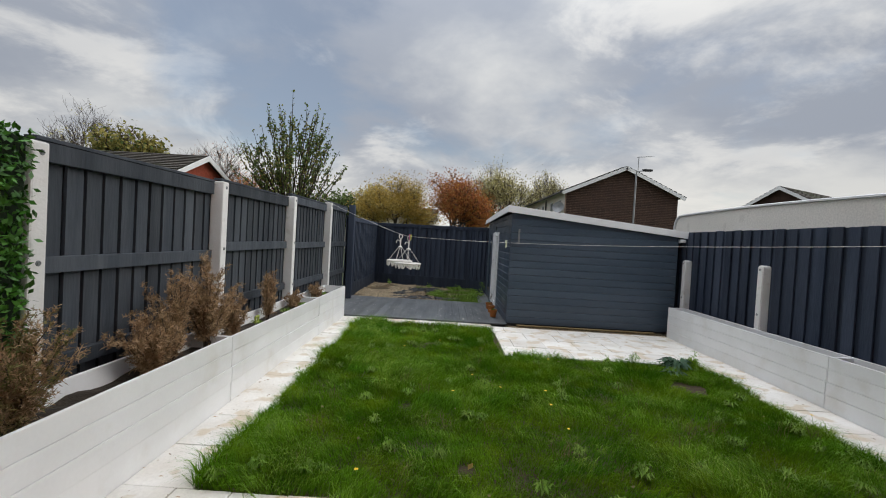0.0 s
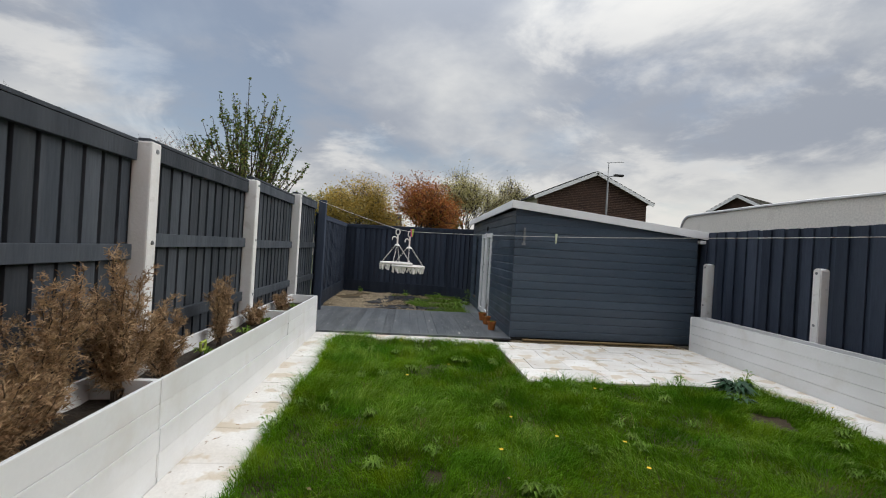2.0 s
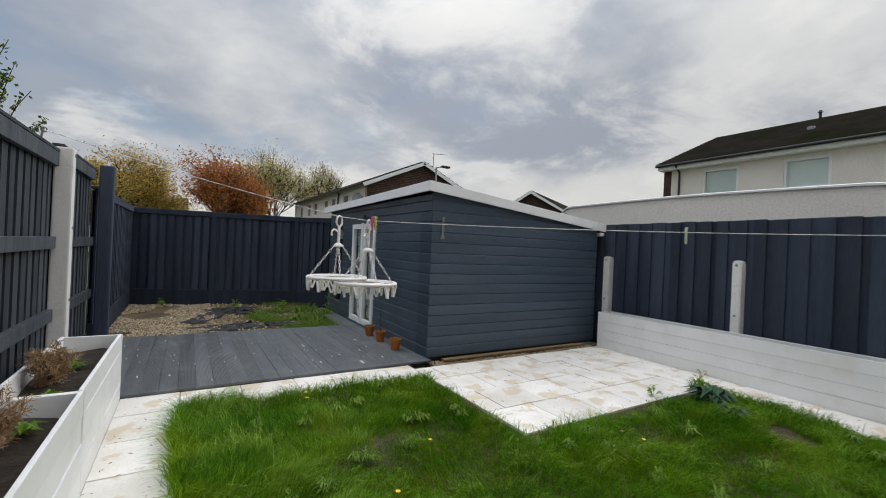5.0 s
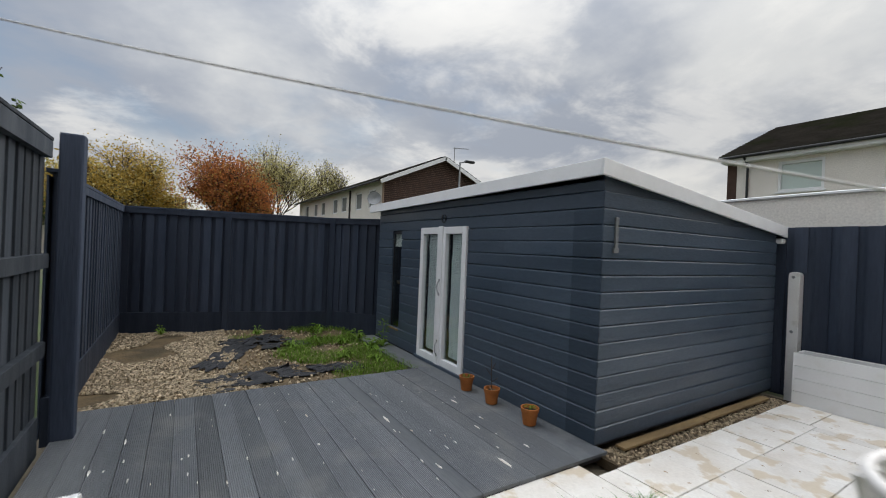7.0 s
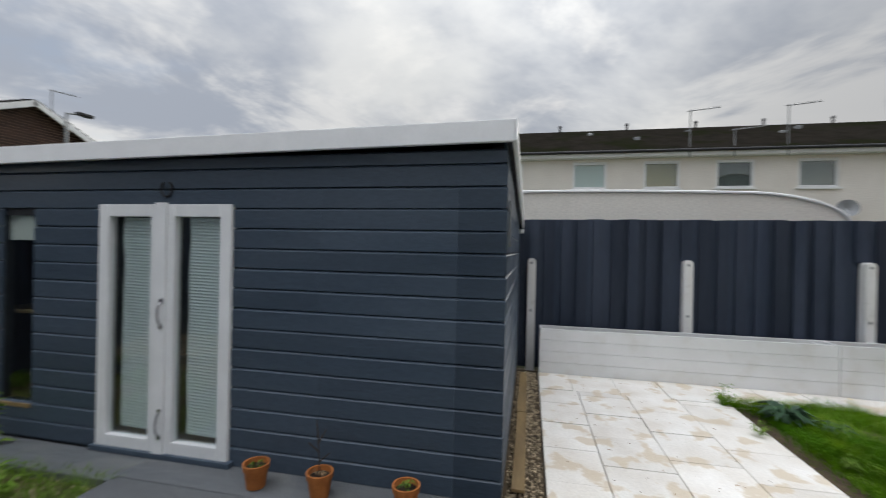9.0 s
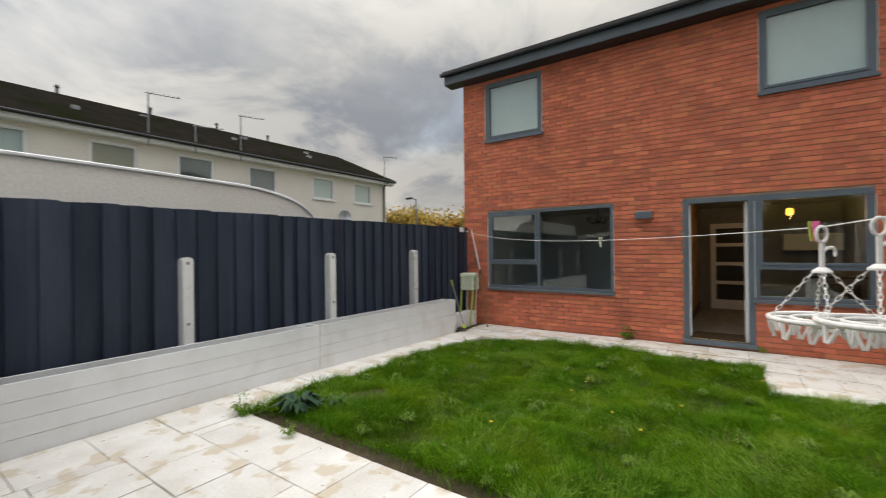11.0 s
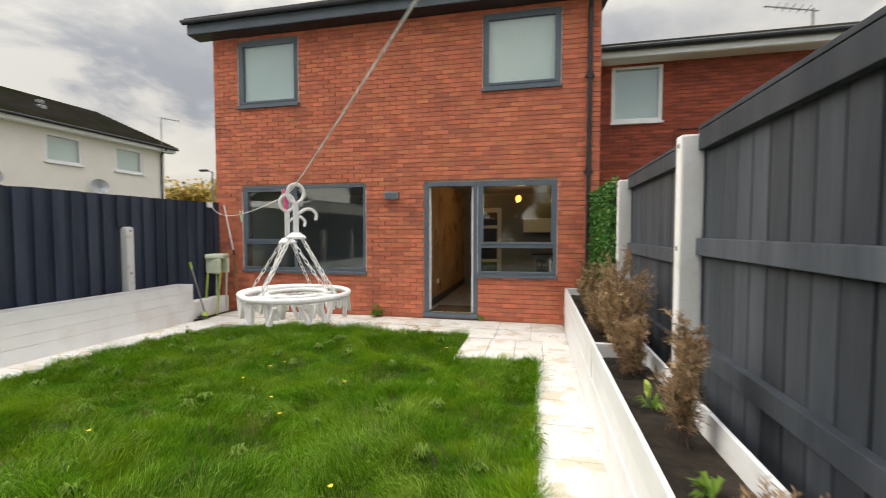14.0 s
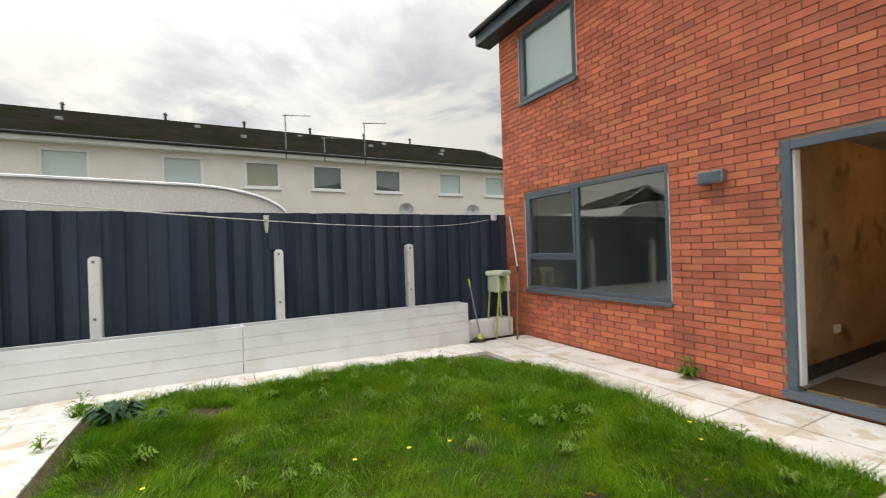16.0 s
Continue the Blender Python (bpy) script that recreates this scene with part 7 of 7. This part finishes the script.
def dead_shrub(at, height, width, label, seed, n=2600, green=0.0):
    """A withered conifer: many rising stems from the root, feathery sprays all along them."""
    g = np.random.default_rng(seed)
    t = thing("dead_conifer", at, label, "shrub", "dead shrubs in the raised bed")
    segs, spots = [], []
    stems = 9 + int(26 * width)
    for k in range(stems):
        a = g.uniform(0, 2 * np.pi)
        reach = g.uniform(0.1, 1.0) * width
        h = height * g.uniform(0.55, 1.0) * (1 - 0.35 * reach / width)
        p = np.array([g.normal(0, 0.015), g.normal(0, 0.02), -0.03])
        end = np.array([np.cos(a) * reach * 0.55, np.sin(a) * reach, h])
        steps = 8
        for i in range(steps):
            f = (i + 1) / steps
            q = np.array([end[0] * f ** 1.3, end[1] * f ** 1.3, end[2] * f]) + g.normal(0, 0.012, 3)
            segs.append((p, q, 0.006 * (1 - f) + 0.002, 0.006 * (1 - f) + 0.0015))
            if f > 0.18:
                spots.append((p, q, f))
            p = q
    ob = new("stem", limb_mesh("stem", segs, M["bark"], 4))
    ob.parent = t
    q, qg = [], []
    for i in g.integers(0, len(spots), n):
        a, b, f = spots[i]
        d = (b - a) / (np.linalg.norm(b - a) + 1e-6)
        u = d * 0.8 + g.normal(0, 0.55, 3)
        u /= np.linalg.norm(u)
        v = np.cross(u, g.normal(0, 1, 3))
        v /= np.linalg.norm(v)
        p = a + (b - a) * g.uniform() + g.normal(0, 0.012, 3)
        l = g.uniform(0.03, 0.085) * (1.15 - 0.5 * f)
        leafset = qg if g.uniform() < green else q
        leafset.append([p, p + u * l * 0.5 - v * 0.0035, p + u * l, p + u * l * 0.5 + v * 0.0035])
        for k in range(4):
            e = p + u * l * (0.2 + 0.2 * k)
            w = (u * 0.8 + v * (1 if k % 2 else -1)) * l * 0.4
            leafset.append([e, e + w * 0.5 - u * 0.003, e + w, e + w * 0.5 + u * 0.003])
    for qq, m in ((q, "conifer"), (qg, "conifer_green")):
        if qq:
            ob = new("foliage", strip_mesh("foliage", np.array(qq), M[m]))
            ob.parent = t


dead_shrub((-1.34, 1.80, 0.45), 0.74, 0.42, "dead conifer shrub turning brown with some green", 1, 3000, 0.3)
dead_shrub((-1.36, 1.20, 0.45), 0.45, 0.26, "small fading conifer shrub in the raised bed", 2, 1300, 0.6)
dead_shrub((-1.36, 3.45, 0.45), 0.88, 0.46, "large dead brown conifer shrub by the fence post", 3, 3300)
dead_shrub((-1.38, 3.02, 0.45), 0.84, 0.40, "tall thin-branched dead conifer shrub by the fence", 9, 1900)
dead_shrub((-1.33, 2.70, 0.45), 0.46, 0.44, "dead brown conifer shrub spilling over the planter", 4, 2500)
dead_shrub((-1.36, 3.85, 0.45), 0.50, 0.3, "dead brown conifer shrub in the raised bed", 5, 1500)
dead_shrub((-1.38, 4.75, 0.45), 0.66, 0.17, "slim upright straw-brown dead conifer", 6, 1300)
dead_shrub((-1.38, 5.6, 0.45), 0.26, 0.22, "small dead brown shrub in the raised bed", 7, 700)
dead_shrub((-1.38, 6.55, 0.45), 0.30, 0.22, "small straw-brown dead conifer", 8, 900)
for k, (y, s) in enumerate(((5.2, 0.09), (5.75, 0.11), (6.2, 0.10), (4.4, 0.08), (6.9, 0.08))):
    weed("leafy_weed", (-1.34, y, 0.44), 16, s, s * 0.3, 0.05, M["weed"], "small green weed in the raised bed soil", 170 + k, 0.06)

# ---------------------------------------------------------------- washing line
LINE_A, LINE_B = Vector((-1.66, 7.40, 2.16)), Vector((5.05, 0.32, 1.87))
HANG_A, HANG_B = Vector((0.065, 5.57, 1.56)), Vector((0.195, 5.42, 1.54))


def build_line():
    l = thing("washing_line", LINE_A, "white cord washing line tied across the garden", "washing line")
    pts = [LINE_A]
    for a, b, sag, n in ((LINE_A, HANG_A, 0.02, 8), (HANG_A, HANG_B, 0.0, 2), (HANG_B, LINE_B, 0.125, 24)):
        for k in range(1, n + 1):
            f = k / n
            pts.append(a.lerp(b, f) - Vector((0, 0, sag * 4 * f * (1 - f))))
    bm = tube(bmesh.new(), [p - LINE_A for p in pts], 0.0024)
    part("cord", bm, M["cord"], l)
    bm = rod(bmesh.new(), (-0.03, 0.02, -0.13), (0, 0, 0.02), 0.008, seg=10)
    ring(bm, (0, 0, -0.005), 0.018, 0.005, 14, 6, pose(0, 0, 0, 90, 0, 0))
    part("hook", bm, M["grey_metal"], l)
    rb = part("reel", rod(rod(bmesh.new(), (0.0, -0.01, -0.01), (0.0, -0.01, 0.075), 0.05, seg=16), (0, -0.01, -0.02), (0, -0.01, -0.01), 0.035, seg=16), M["hanger"], l, "round white line reel")
    rb.location = LINE_B - LINE_A + Vector((0.03, 0, -0.02))
    return pts


LINE_PTS = build_line()


def on_line(s):
    """A place on the long part of the line."""
    return HANG_B.lerp(LINE_B, s) - Vector((0, 0, 0.125 * 4 * s * (1 - s)))


def peg(at, material, label, rz=0, tilt=0):
    p = thing("clothes_peg", at, label, "clothes peg", "pegs on the line", rz=rz)
    for s in (-1, 1):
        bm = bx(bmesh.new(), -0.005, 0.005, -0.004, 0.004, -0.055, 0.025, 0.002)
        bmesh.ops.transform(bm, matrix=pose(0.0065 * s, 0, 0, 0, 7 * s, 0), verts=bm.verts)
        part("peg_half", bm, material, p)
    ring_bm = ring(bmesh.new(), (0, 0, -0.008), 0.006, 0.0018, 12, 5, pose(0, 0, 0, 90, 0, 0))
    part("spring", ring_bm, M["grey_metal"], p)


peg(HANG_B + Vector((0.014, -0.016, 0)), M["pink"], "pink plastic clothes peg on the line", 40)
peg(HANG_B + Vector((0.026, -0.029, 0)), M["lime"], "pale green plastic clothes peg on the line", 40)
peg(on_line(0.235), M["pale_lime"], "cream plastic clothes peg on the line", 40)


def airer(at, rz, label):
    """A round peg airer that hangs from the line by a hook and chains."""
    a = thing("peg_airer", at, label, "clothes airer", "airers on the line", rz=rz)
    bm = bmesh.new()
    pts = [(0.026 * math.sin(t), 0, -0.020 + 0.031 * math.cos(t)) for t in (radians(k) for k in range(-170, 171, 20))]
    for p, q in zip(pts, pts[1:]):
        rod(bm, p, q, 0.006, seg=8)
    bx(bm, -0.009, 0.009, -0.005, 0.005, -0.15, -0.048, 0.003)
    arm = [(0.005, 0, -0.09), (0.03, 0, -0.072), (0.052, 0, -0.072), (0.066, 0, -0.088), (0.064, 0, -0.108)]
    for p, q in zip(arm, arm[1:]):
        rod(bm, p, q, 0.0055, seg=8)
    part("hook", bm, M["hanger"], a)
    part("hub", rod(rod(bmesh.new(), (0, 0, -0.165), (0, 0, -0.15), 0.032, 0.014, 16), (0, 0, -0.172), (0, 0, -0.165), 0.032, seg=16), M["hanger"], a)
    zr, R = -0.355, 0.168
    for k in range(4):
        t = math.pi / 4 + k * math.pi / 2
        e0, e1 = Vector((0.026 * math.cos(t), 0.026 * math.sin(t), -0.17)), Vector((0.155 * math.cos(t), 0.155 * math.sin(t), zr + 0.01))
        bm = bmesh.new()
        n = 9
        d = (e1 - e0)
        q = d.to_track_quat("X", "Z").to_matrix().to_4x4()
        for i in range(n):
            m = Matrix.Translation(e0 + d * (i + 0.5) / n) @ q @ pose(0, 0, 0, 90 * (i % 2), 0, 0) @ Matrix.Diagonal((1.5, 0.62, 1, 1))
            ring(bm, (0, 0, 0), d.length / n * 0.40, 0.0021, 10, 5, m)
        part("chain", bm, M["hanger"], a)
    bm = ring(bmesh.new(), (0, 0, zr), R, 0.010, 40, 8)
    part("outer_ring", bm, M["hanger"], a, smooth=True)
    part("inner_ring", ring(bmesh.new(), (0, 0, zr), 0.095, 0.008, 30, 8), M["hanger"], a, smooth=True)
    for k in range(4):
        t = math.pi / 4 + k * math.pi / 2
        part("spoke", rod(bmesh.new(), (0.095 * math.cos(t), 0.095 * math.sin(t), zr), (R * math.cos(t), R * math.sin(t), zr), 0.007, seg=8), M["hanger"], a)
    r2 = random.Random(int(rz) + 3)
    for k in range(18):
        rr = R if k < 12 else 0.095
        t = 2 * math.pi * (k / 12 if k < 12 else (k - 12) / 6) + r2.uniform(-0.1, 0.1)
        bm = bmesh.new()
        for s in (-1, 1):
            b2 = bmesh.ops.create_cube(bm, size=1, matrix=pose(0.011 * s, 0, -0.035, 0, 15 * s, 0) @ Matrix.Diagonal((0.009, 0.012, 0.062, 1)))
        bmesh.ops.transform(bm, matrix=pose(rr * math.cos(t), rr * math.sin(t), zr - 0.008, r2.uniform(-14, 14), r2.uniform(-14, 14), math.degrees(t) + 90 + r2.uniform(-30, 30)), verts=bm.verts)
        part("peg", bm, M["hanger"], a)


airer(HANG_A - Vector((0, 0, 0.008)), 214, "white plastic peg airer hanging from the line")
airer(HANG_B - Vector((0, 0, 0.008)), 225, "white plastic peg airer beside a pink peg")

# ---------------------------------------------------------------- small things on the deck and patio


def flowerpot(at, label, seed, plant):
    p = thing("flowerpot", at, label, "flowerpot", "pots beside the shed")
    h, r0, r1 = 0.145, 0.054, 0.076
    bm = bmesh.new()
    prof = [(0.0, 0.002), (r0, 0.002), (r1 - 0.006, h - 0.035), (r1, h - 0.035), (r1 + 0.004, h), (r1 - 0.008, h), (r1 - 0.012, h - 0.03)]
    seg = 26
    rows = [[bm.verts.new((r * math.cos(2 * math.pi * k / seg), r * math.sin(2 * math.pi * k / seg), z)) for k in range(seg)] for r, z in prof[1:]]
    for a, b in zip(rows, rows[1:]):
        for k in range(seg):
            bm.faces.new((a[k], a[(k + 1) % seg], b[(k + 1) % seg], b[k]))
    bm.faces.new(rows[0][::-1])
    part("pot", bm, M["terracotta"], p, smooth=False)
    part("soil", rod(bmesh.new(), (0, 0, h - 0.05), (0, 0, h - 0.028), r1 - 0.016, r1 - 0.014, 20), M["soil"], p)
    g = np.random.default_rng(seed)
    q = leaf_quads((0, 0, h - 0.028), 10 if plant != "dead" else 6, 0.05, 0.014, 0.04, g)
    ob = new("seedling", strip_mesh("seedling", np.array(q), M["weed"] if plant != "dead" else M["conifer"]))
    ob.parent = p
    if plant == "dead":
        bm = bmesh.new()
        for a, b in (((0, 0, h - 0.03), (-0.01, 0.01, 0.34)), ((-0.01, 0.01, 0.34), (0.005, 0.03, 0.44)), ((-0.005, 0.005, 0.26), (-0.03, 0.06, 0.32)), ((-0.004, 0.004, 0.2), (0.02, -0.05, 0.25)), ((-0.01, 0.01, 0.31), (0.01, -0.03, 0.39))):
            rod(bm, a, b, 0.0045, 0.003, 6)
        part("twig", bm, M["bark"], p, "bare dead twig")


flowerpot((1.71, 9.10, 0.035), "orange plastic flowerpot with a green seedling", 1, "seedling")
flowerpot((1.71, 8.68, 0.035), "orange plastic flowerpot with a bare dead twig", 2, "dead")
flowerpot((1.70, 8.15, 0.035), "orange plastic flowerpot with small weeds", 3, "seedling")
solid("timber_board", bx(bmesh.new(), 2.08, 3.35, 7.50, 7.585, 0.0, 0.022, 0.004), M["timber"], "weathered timber board along the shed foot", "board", group="boards by the shed")
solid("timber_board", bx(bmesh.new(), 3.36, 4.62, 7.505, 7.59, 0.0, 0.022, 0.004), M["timber"], "weathered timber board along the shed foot", "board", group="boards by the shed")


def shed_foot_gravel():
    g = np.random.default_rng(8)
    vs, faces = [], []
    base = [(-0.5, -0.45, -0.3), (0.5, -0.4, -0.35), (0.45, 0.5, -0.3), (-0.5, 0.4, -0.35), (-0.35, -0.3, 0.4), (0.3, -0.35, 0.35), (0.35, 0.3, 0.42), (-0.3, 0.35, 0.38)]
    fs = [(0, 3, 2, 1), (4, 5, 6, 7), (0, 1, 5, 4), (1, 2, 6, 5), (2, 3, 7, 6), (3, 0, 4, 7)]
    for _ in range(1500):
        x, y, s = g.uniform(1.9, 4.8), g.uniform(7.39, 7.62), g.uniform(0.008, 0.022)
        m = pose(x, y, -0.022, *g.uniform(0, 360, 3))
        b = len(vs)
        vs += [tuple(m @ (Vector(v) * s)) for v in base]
        faces += [tuple(b + k for k in f) for f in fs]
    tagged(new("gravel_strip", soup("gravel_strip", vs, faces, M["gravel"])), "gravel strip along the shed foot", "gravel", kind="stuff")
    solid("shed_strip", bx(bmesh.new(), 1.88, 4.9, 7.375, 7.64, -0.10, -0.028), M["earth"], "bare earth strip along the shed foot", "soil", "structure")


shed_foot_gravel()


def droppings():
    """Pale splashes and crumbs on the deck boards."""
    g = np.random.default_rng(77)
    vs, fs = [], []
    for _ in range(80):
        cx, cy, r = g.uniform(-1.4, 1.5), g.uniform(7.65, 9.8), g.uniform(0.002, 0.009) * (1.8 if g.uniform() < 0.15 else 1)
        n, b = 9, len(vs)
        long = g.uniform(1.0, 6.0)
        for z, k in ((0.0335, 1.0), (0.0375, 0.6)):
            for i in range(n):
                a = 2 * math.pi * i / n
                rr = r * k * g.uniform(0.6, 1.3)
                vs.append((cx + rr * math.cos(a) * 0.8, cy + rr * math.sin(a) * long, z))
        for i in range(n):
            fs.append((b + i, b + (i + 1) % n, b + n + (i + 1) % n, b + n + i))
        fs.append(tuple(b + n + i for i in range(n)))
    tagged(new("paint_specks", soup("paint_specks", vs, fs, M["slab"])), "pale paint specks on the deck", "specks", kind="stuff")


droppings()


def scatter_debris():
    """Fallen leaves, twigs and crumbs on the paving."""
    g = np.random.default_rng(55)
    for mname, n, lab in (("conifer", 420, "brown needles and fallen leaf crumbs on the paving"), ("blade_dry", 60, "yellow fallen leaves on the grass")):
        q = []
        while len(q) < n:
            x, y = g.uniform(-1.13, 4.74), g.uniform(0.05, 7.5)
            on = in_grass(x, y)
            if (mname == "conifer") == on or (x > 1.6 and y > 7.36):
                continue
            if mname == "conifer" and x > -0.6 and g.uniform() > 0.25:
                continue
            a, l = g.uniform(0, 2 * np.pi), g.uniform(0.01, 0.045)
            w = l * (0.12 if mname == "conifer" else 0.6)
            z = gz(y) + (0.006 if not on else 0.05)
            d, s = np.array([np.cos(a), np.sin(a), g.uniform(-0.05, 0.1)]), np.array([-np.sin(a), np.cos(a), 0])
            c = np.array([x, y, z])
            q.append([c - d * l / 2, c - s * w / 2 + [0, 0, 0.004], c + d * l / 2, c + s * w / 2])
        tagged(new("fallen_leaves", strip_mesh("fallen_leaves", np.array(q), M[mname])), lab, "leaves", kind="stuff")


scatter_debris()
lf = bmesh.new()
for p in (((0, 0, 0), (0.03, 0.02, 0.012), (0.075, 0, 0.006), (0.035, 0, 0.0)), ((0, 0, 0), (0.035, 0, 0.0), (0.075, 0, 0.006), (0.03, -0.022, 0.012))):
    quad(lf, *p)
bmesh.ops.solidify(lf, geom=lf.faces[:], thickness=0.001)
ob = solid("fallen_leaf", lf, M["leaf_yellow"], "pale yellow fallen leaf on bare soil", "leaf")
ob.matrix_world = pose(0.95, 2.6, gz(2.6) + 0.01, 5, -8, 60)

# ---------------------------------------------------------------- tools in the corner by the house


def build_tools():
    s = thing("grass_trimmer", (4.68, 0.92, -0.06), "lime and grey grass trimmer leaning on the fence", "trimmer")
    part("shaft", rod(bmesh.new(), (0, 0, 0.10), (0.22, 0.02, 0.85), 0.012, seg=10), M["grey_metal"], s)
    part("head", rod(rod(bmesh.new(), (-0.01, 0, 0.03), (0.0, 0, 0.12), 0.06, 0.035, 16), (0, 0, 0.012), (0, 0, 0.03), 0.05, seg=16), M["lime"], s, "lime plastic motor head")
    bm = bmesh.new()
    bmesh.ops.create_cone(bm, cap_ends=True, segments=18, radius1=0.11, radius2=0.06, depth=0.03, matrix=Matrix.Translation((0.02, 0, 0.05)))
    part("guard", bm, M["black"], s, "black blade guard")
    part("handle", rod(bmesh.new(), (0.215, 0.02, 0.83), (0.25, 0.023, 0.95), 0.02, seg=10), M["lime"], s)
    b = thing("broom_pole", (4.46, 0.38, -0.06), "long pale wooden pole leaning into the corner", "pole")
    part("shaft", rod(bmesh.new(), (0, 0, 0.0), (0.32, -0.30, 1.05), 0.013, seg=10), M["timber"], b)
    part("upper_shaft", rod(bmesh.new(), (0.325, -0.305, 1.07), (0.56, -0.36, 1.95), 0.012, seg=10), M["white_trim"], b)
    part("joint_collar", rod(bmesh.new(), (0.31, -0.292, 1.02), (0.335, -0.31, 1.11), 0.017, seg=10), M["black"], b)
    c = thing("folding_stool", (4.84, 0.42, -0.06), "pale green plastic folding stool with lime legs", "stool")
    bm = bx(bmesh.new(), -0.16, 0.16, -0.14, 0.16, 0.98, 1.06, 0.03)
    bmesh.ops.transform(bm, matrix=pose(0, 0, 0, 0, 0, 20), verts=bm.verts)
    part("seat", bm, M["pale_lime"], c)
    bm = bx(bmesh.new(), -0.15, 0.13, -0.12, -0.06, 0.72, 0.985, 0.025)
    bx(bm, -0.15, 0.13, 0.08, 0.14, 0.72, 0.985, 0.025)
    part("side_panel", bm, M["pale_lime"], c)
    part("brace", bx(bmesh.new(), -0.05, 0.05, -0.05, 0.08, 0.70, 0.95, 0.02), M["lime"], c)
    for k, (x, y, x2, y2) in enumerate(((-0.14, 0.1, -0.10, 0.16), (-0.1, -0.1, 0.02, -0.2), (0.12, 0.1, 0.14, 0.16), (0.12, -0.1, 0.14, -0.12))):
        part("leg", rod(bmesh.new(), (x, y, 0.75), (x2, y2, 0.0), 0.016, seg=10), M["lime"] if k % 2 == 0 else M["pale_lime"], c)


build_tools()
h = thing("hand_fork", (-1.33, 4.35, 0.36), "lime-handled hand fork stuck in the soil", "garden tool")
bm = rod(bmesh.new(), (0, 0, 0.0), (0.0, 0, 0.14), 0.008, seg=8)
part("shaft", bm, M["grey_metal"], h)
bm = bmesh.new()
for a, b in (((0, -0.04, 0.2), (0, 0.04, 0.2)), ((0, -0.04, 0.2), (0, -0.03, 0.14)), ((0, 0.04, 0.2), (0, 0.03, 0.14)), ((0, -0.03, 0.14), (0, 0.03, 0.14))):
    rod(bm, a, b, 0.011, seg=8)
part("handle", bm, M["lime"], h, "lime plastic loop handle")

# ---------------------------------------------------------------- street lamps and poles


def street_lamp(at, h, yaw, label):
    s = thing("street_lamp", at, label, "street lamp", "street lamps", rz=yaw)
    part("column", rod(rod(bmesh.new(), (0, 0, 0), (0, 0, 1.2), 0.09, seg=10), (0, 0, 1.2), (0, 0, h), 0.06, 0.045, 10), M["grey_metal"], s)
    part("arm", rod(bmesh.new(), (0, 0, h - 0.02), (0.4, 0, h + 0.08), 0.03, seg=8), M["grey_metal"], s)
    part("lantern", bx(bmesh.new(), 0.32, 0.85, -0.12, 0.12, h + 0.04, h + 0.15, 0.03), M["black"], s, "dark lamp head")


street_lamp((10.9, 23.2, 0), 5.9, 0, "tall grey street lamp before the brown gable")
street_lamp((-10.2, 28.5, 0), 5.9, 0, "tall grey street lamp beyond the bungalow")
street_lamp((18.0, -14.5, 0), 4.9, 0, "grey street lamp between the houses")
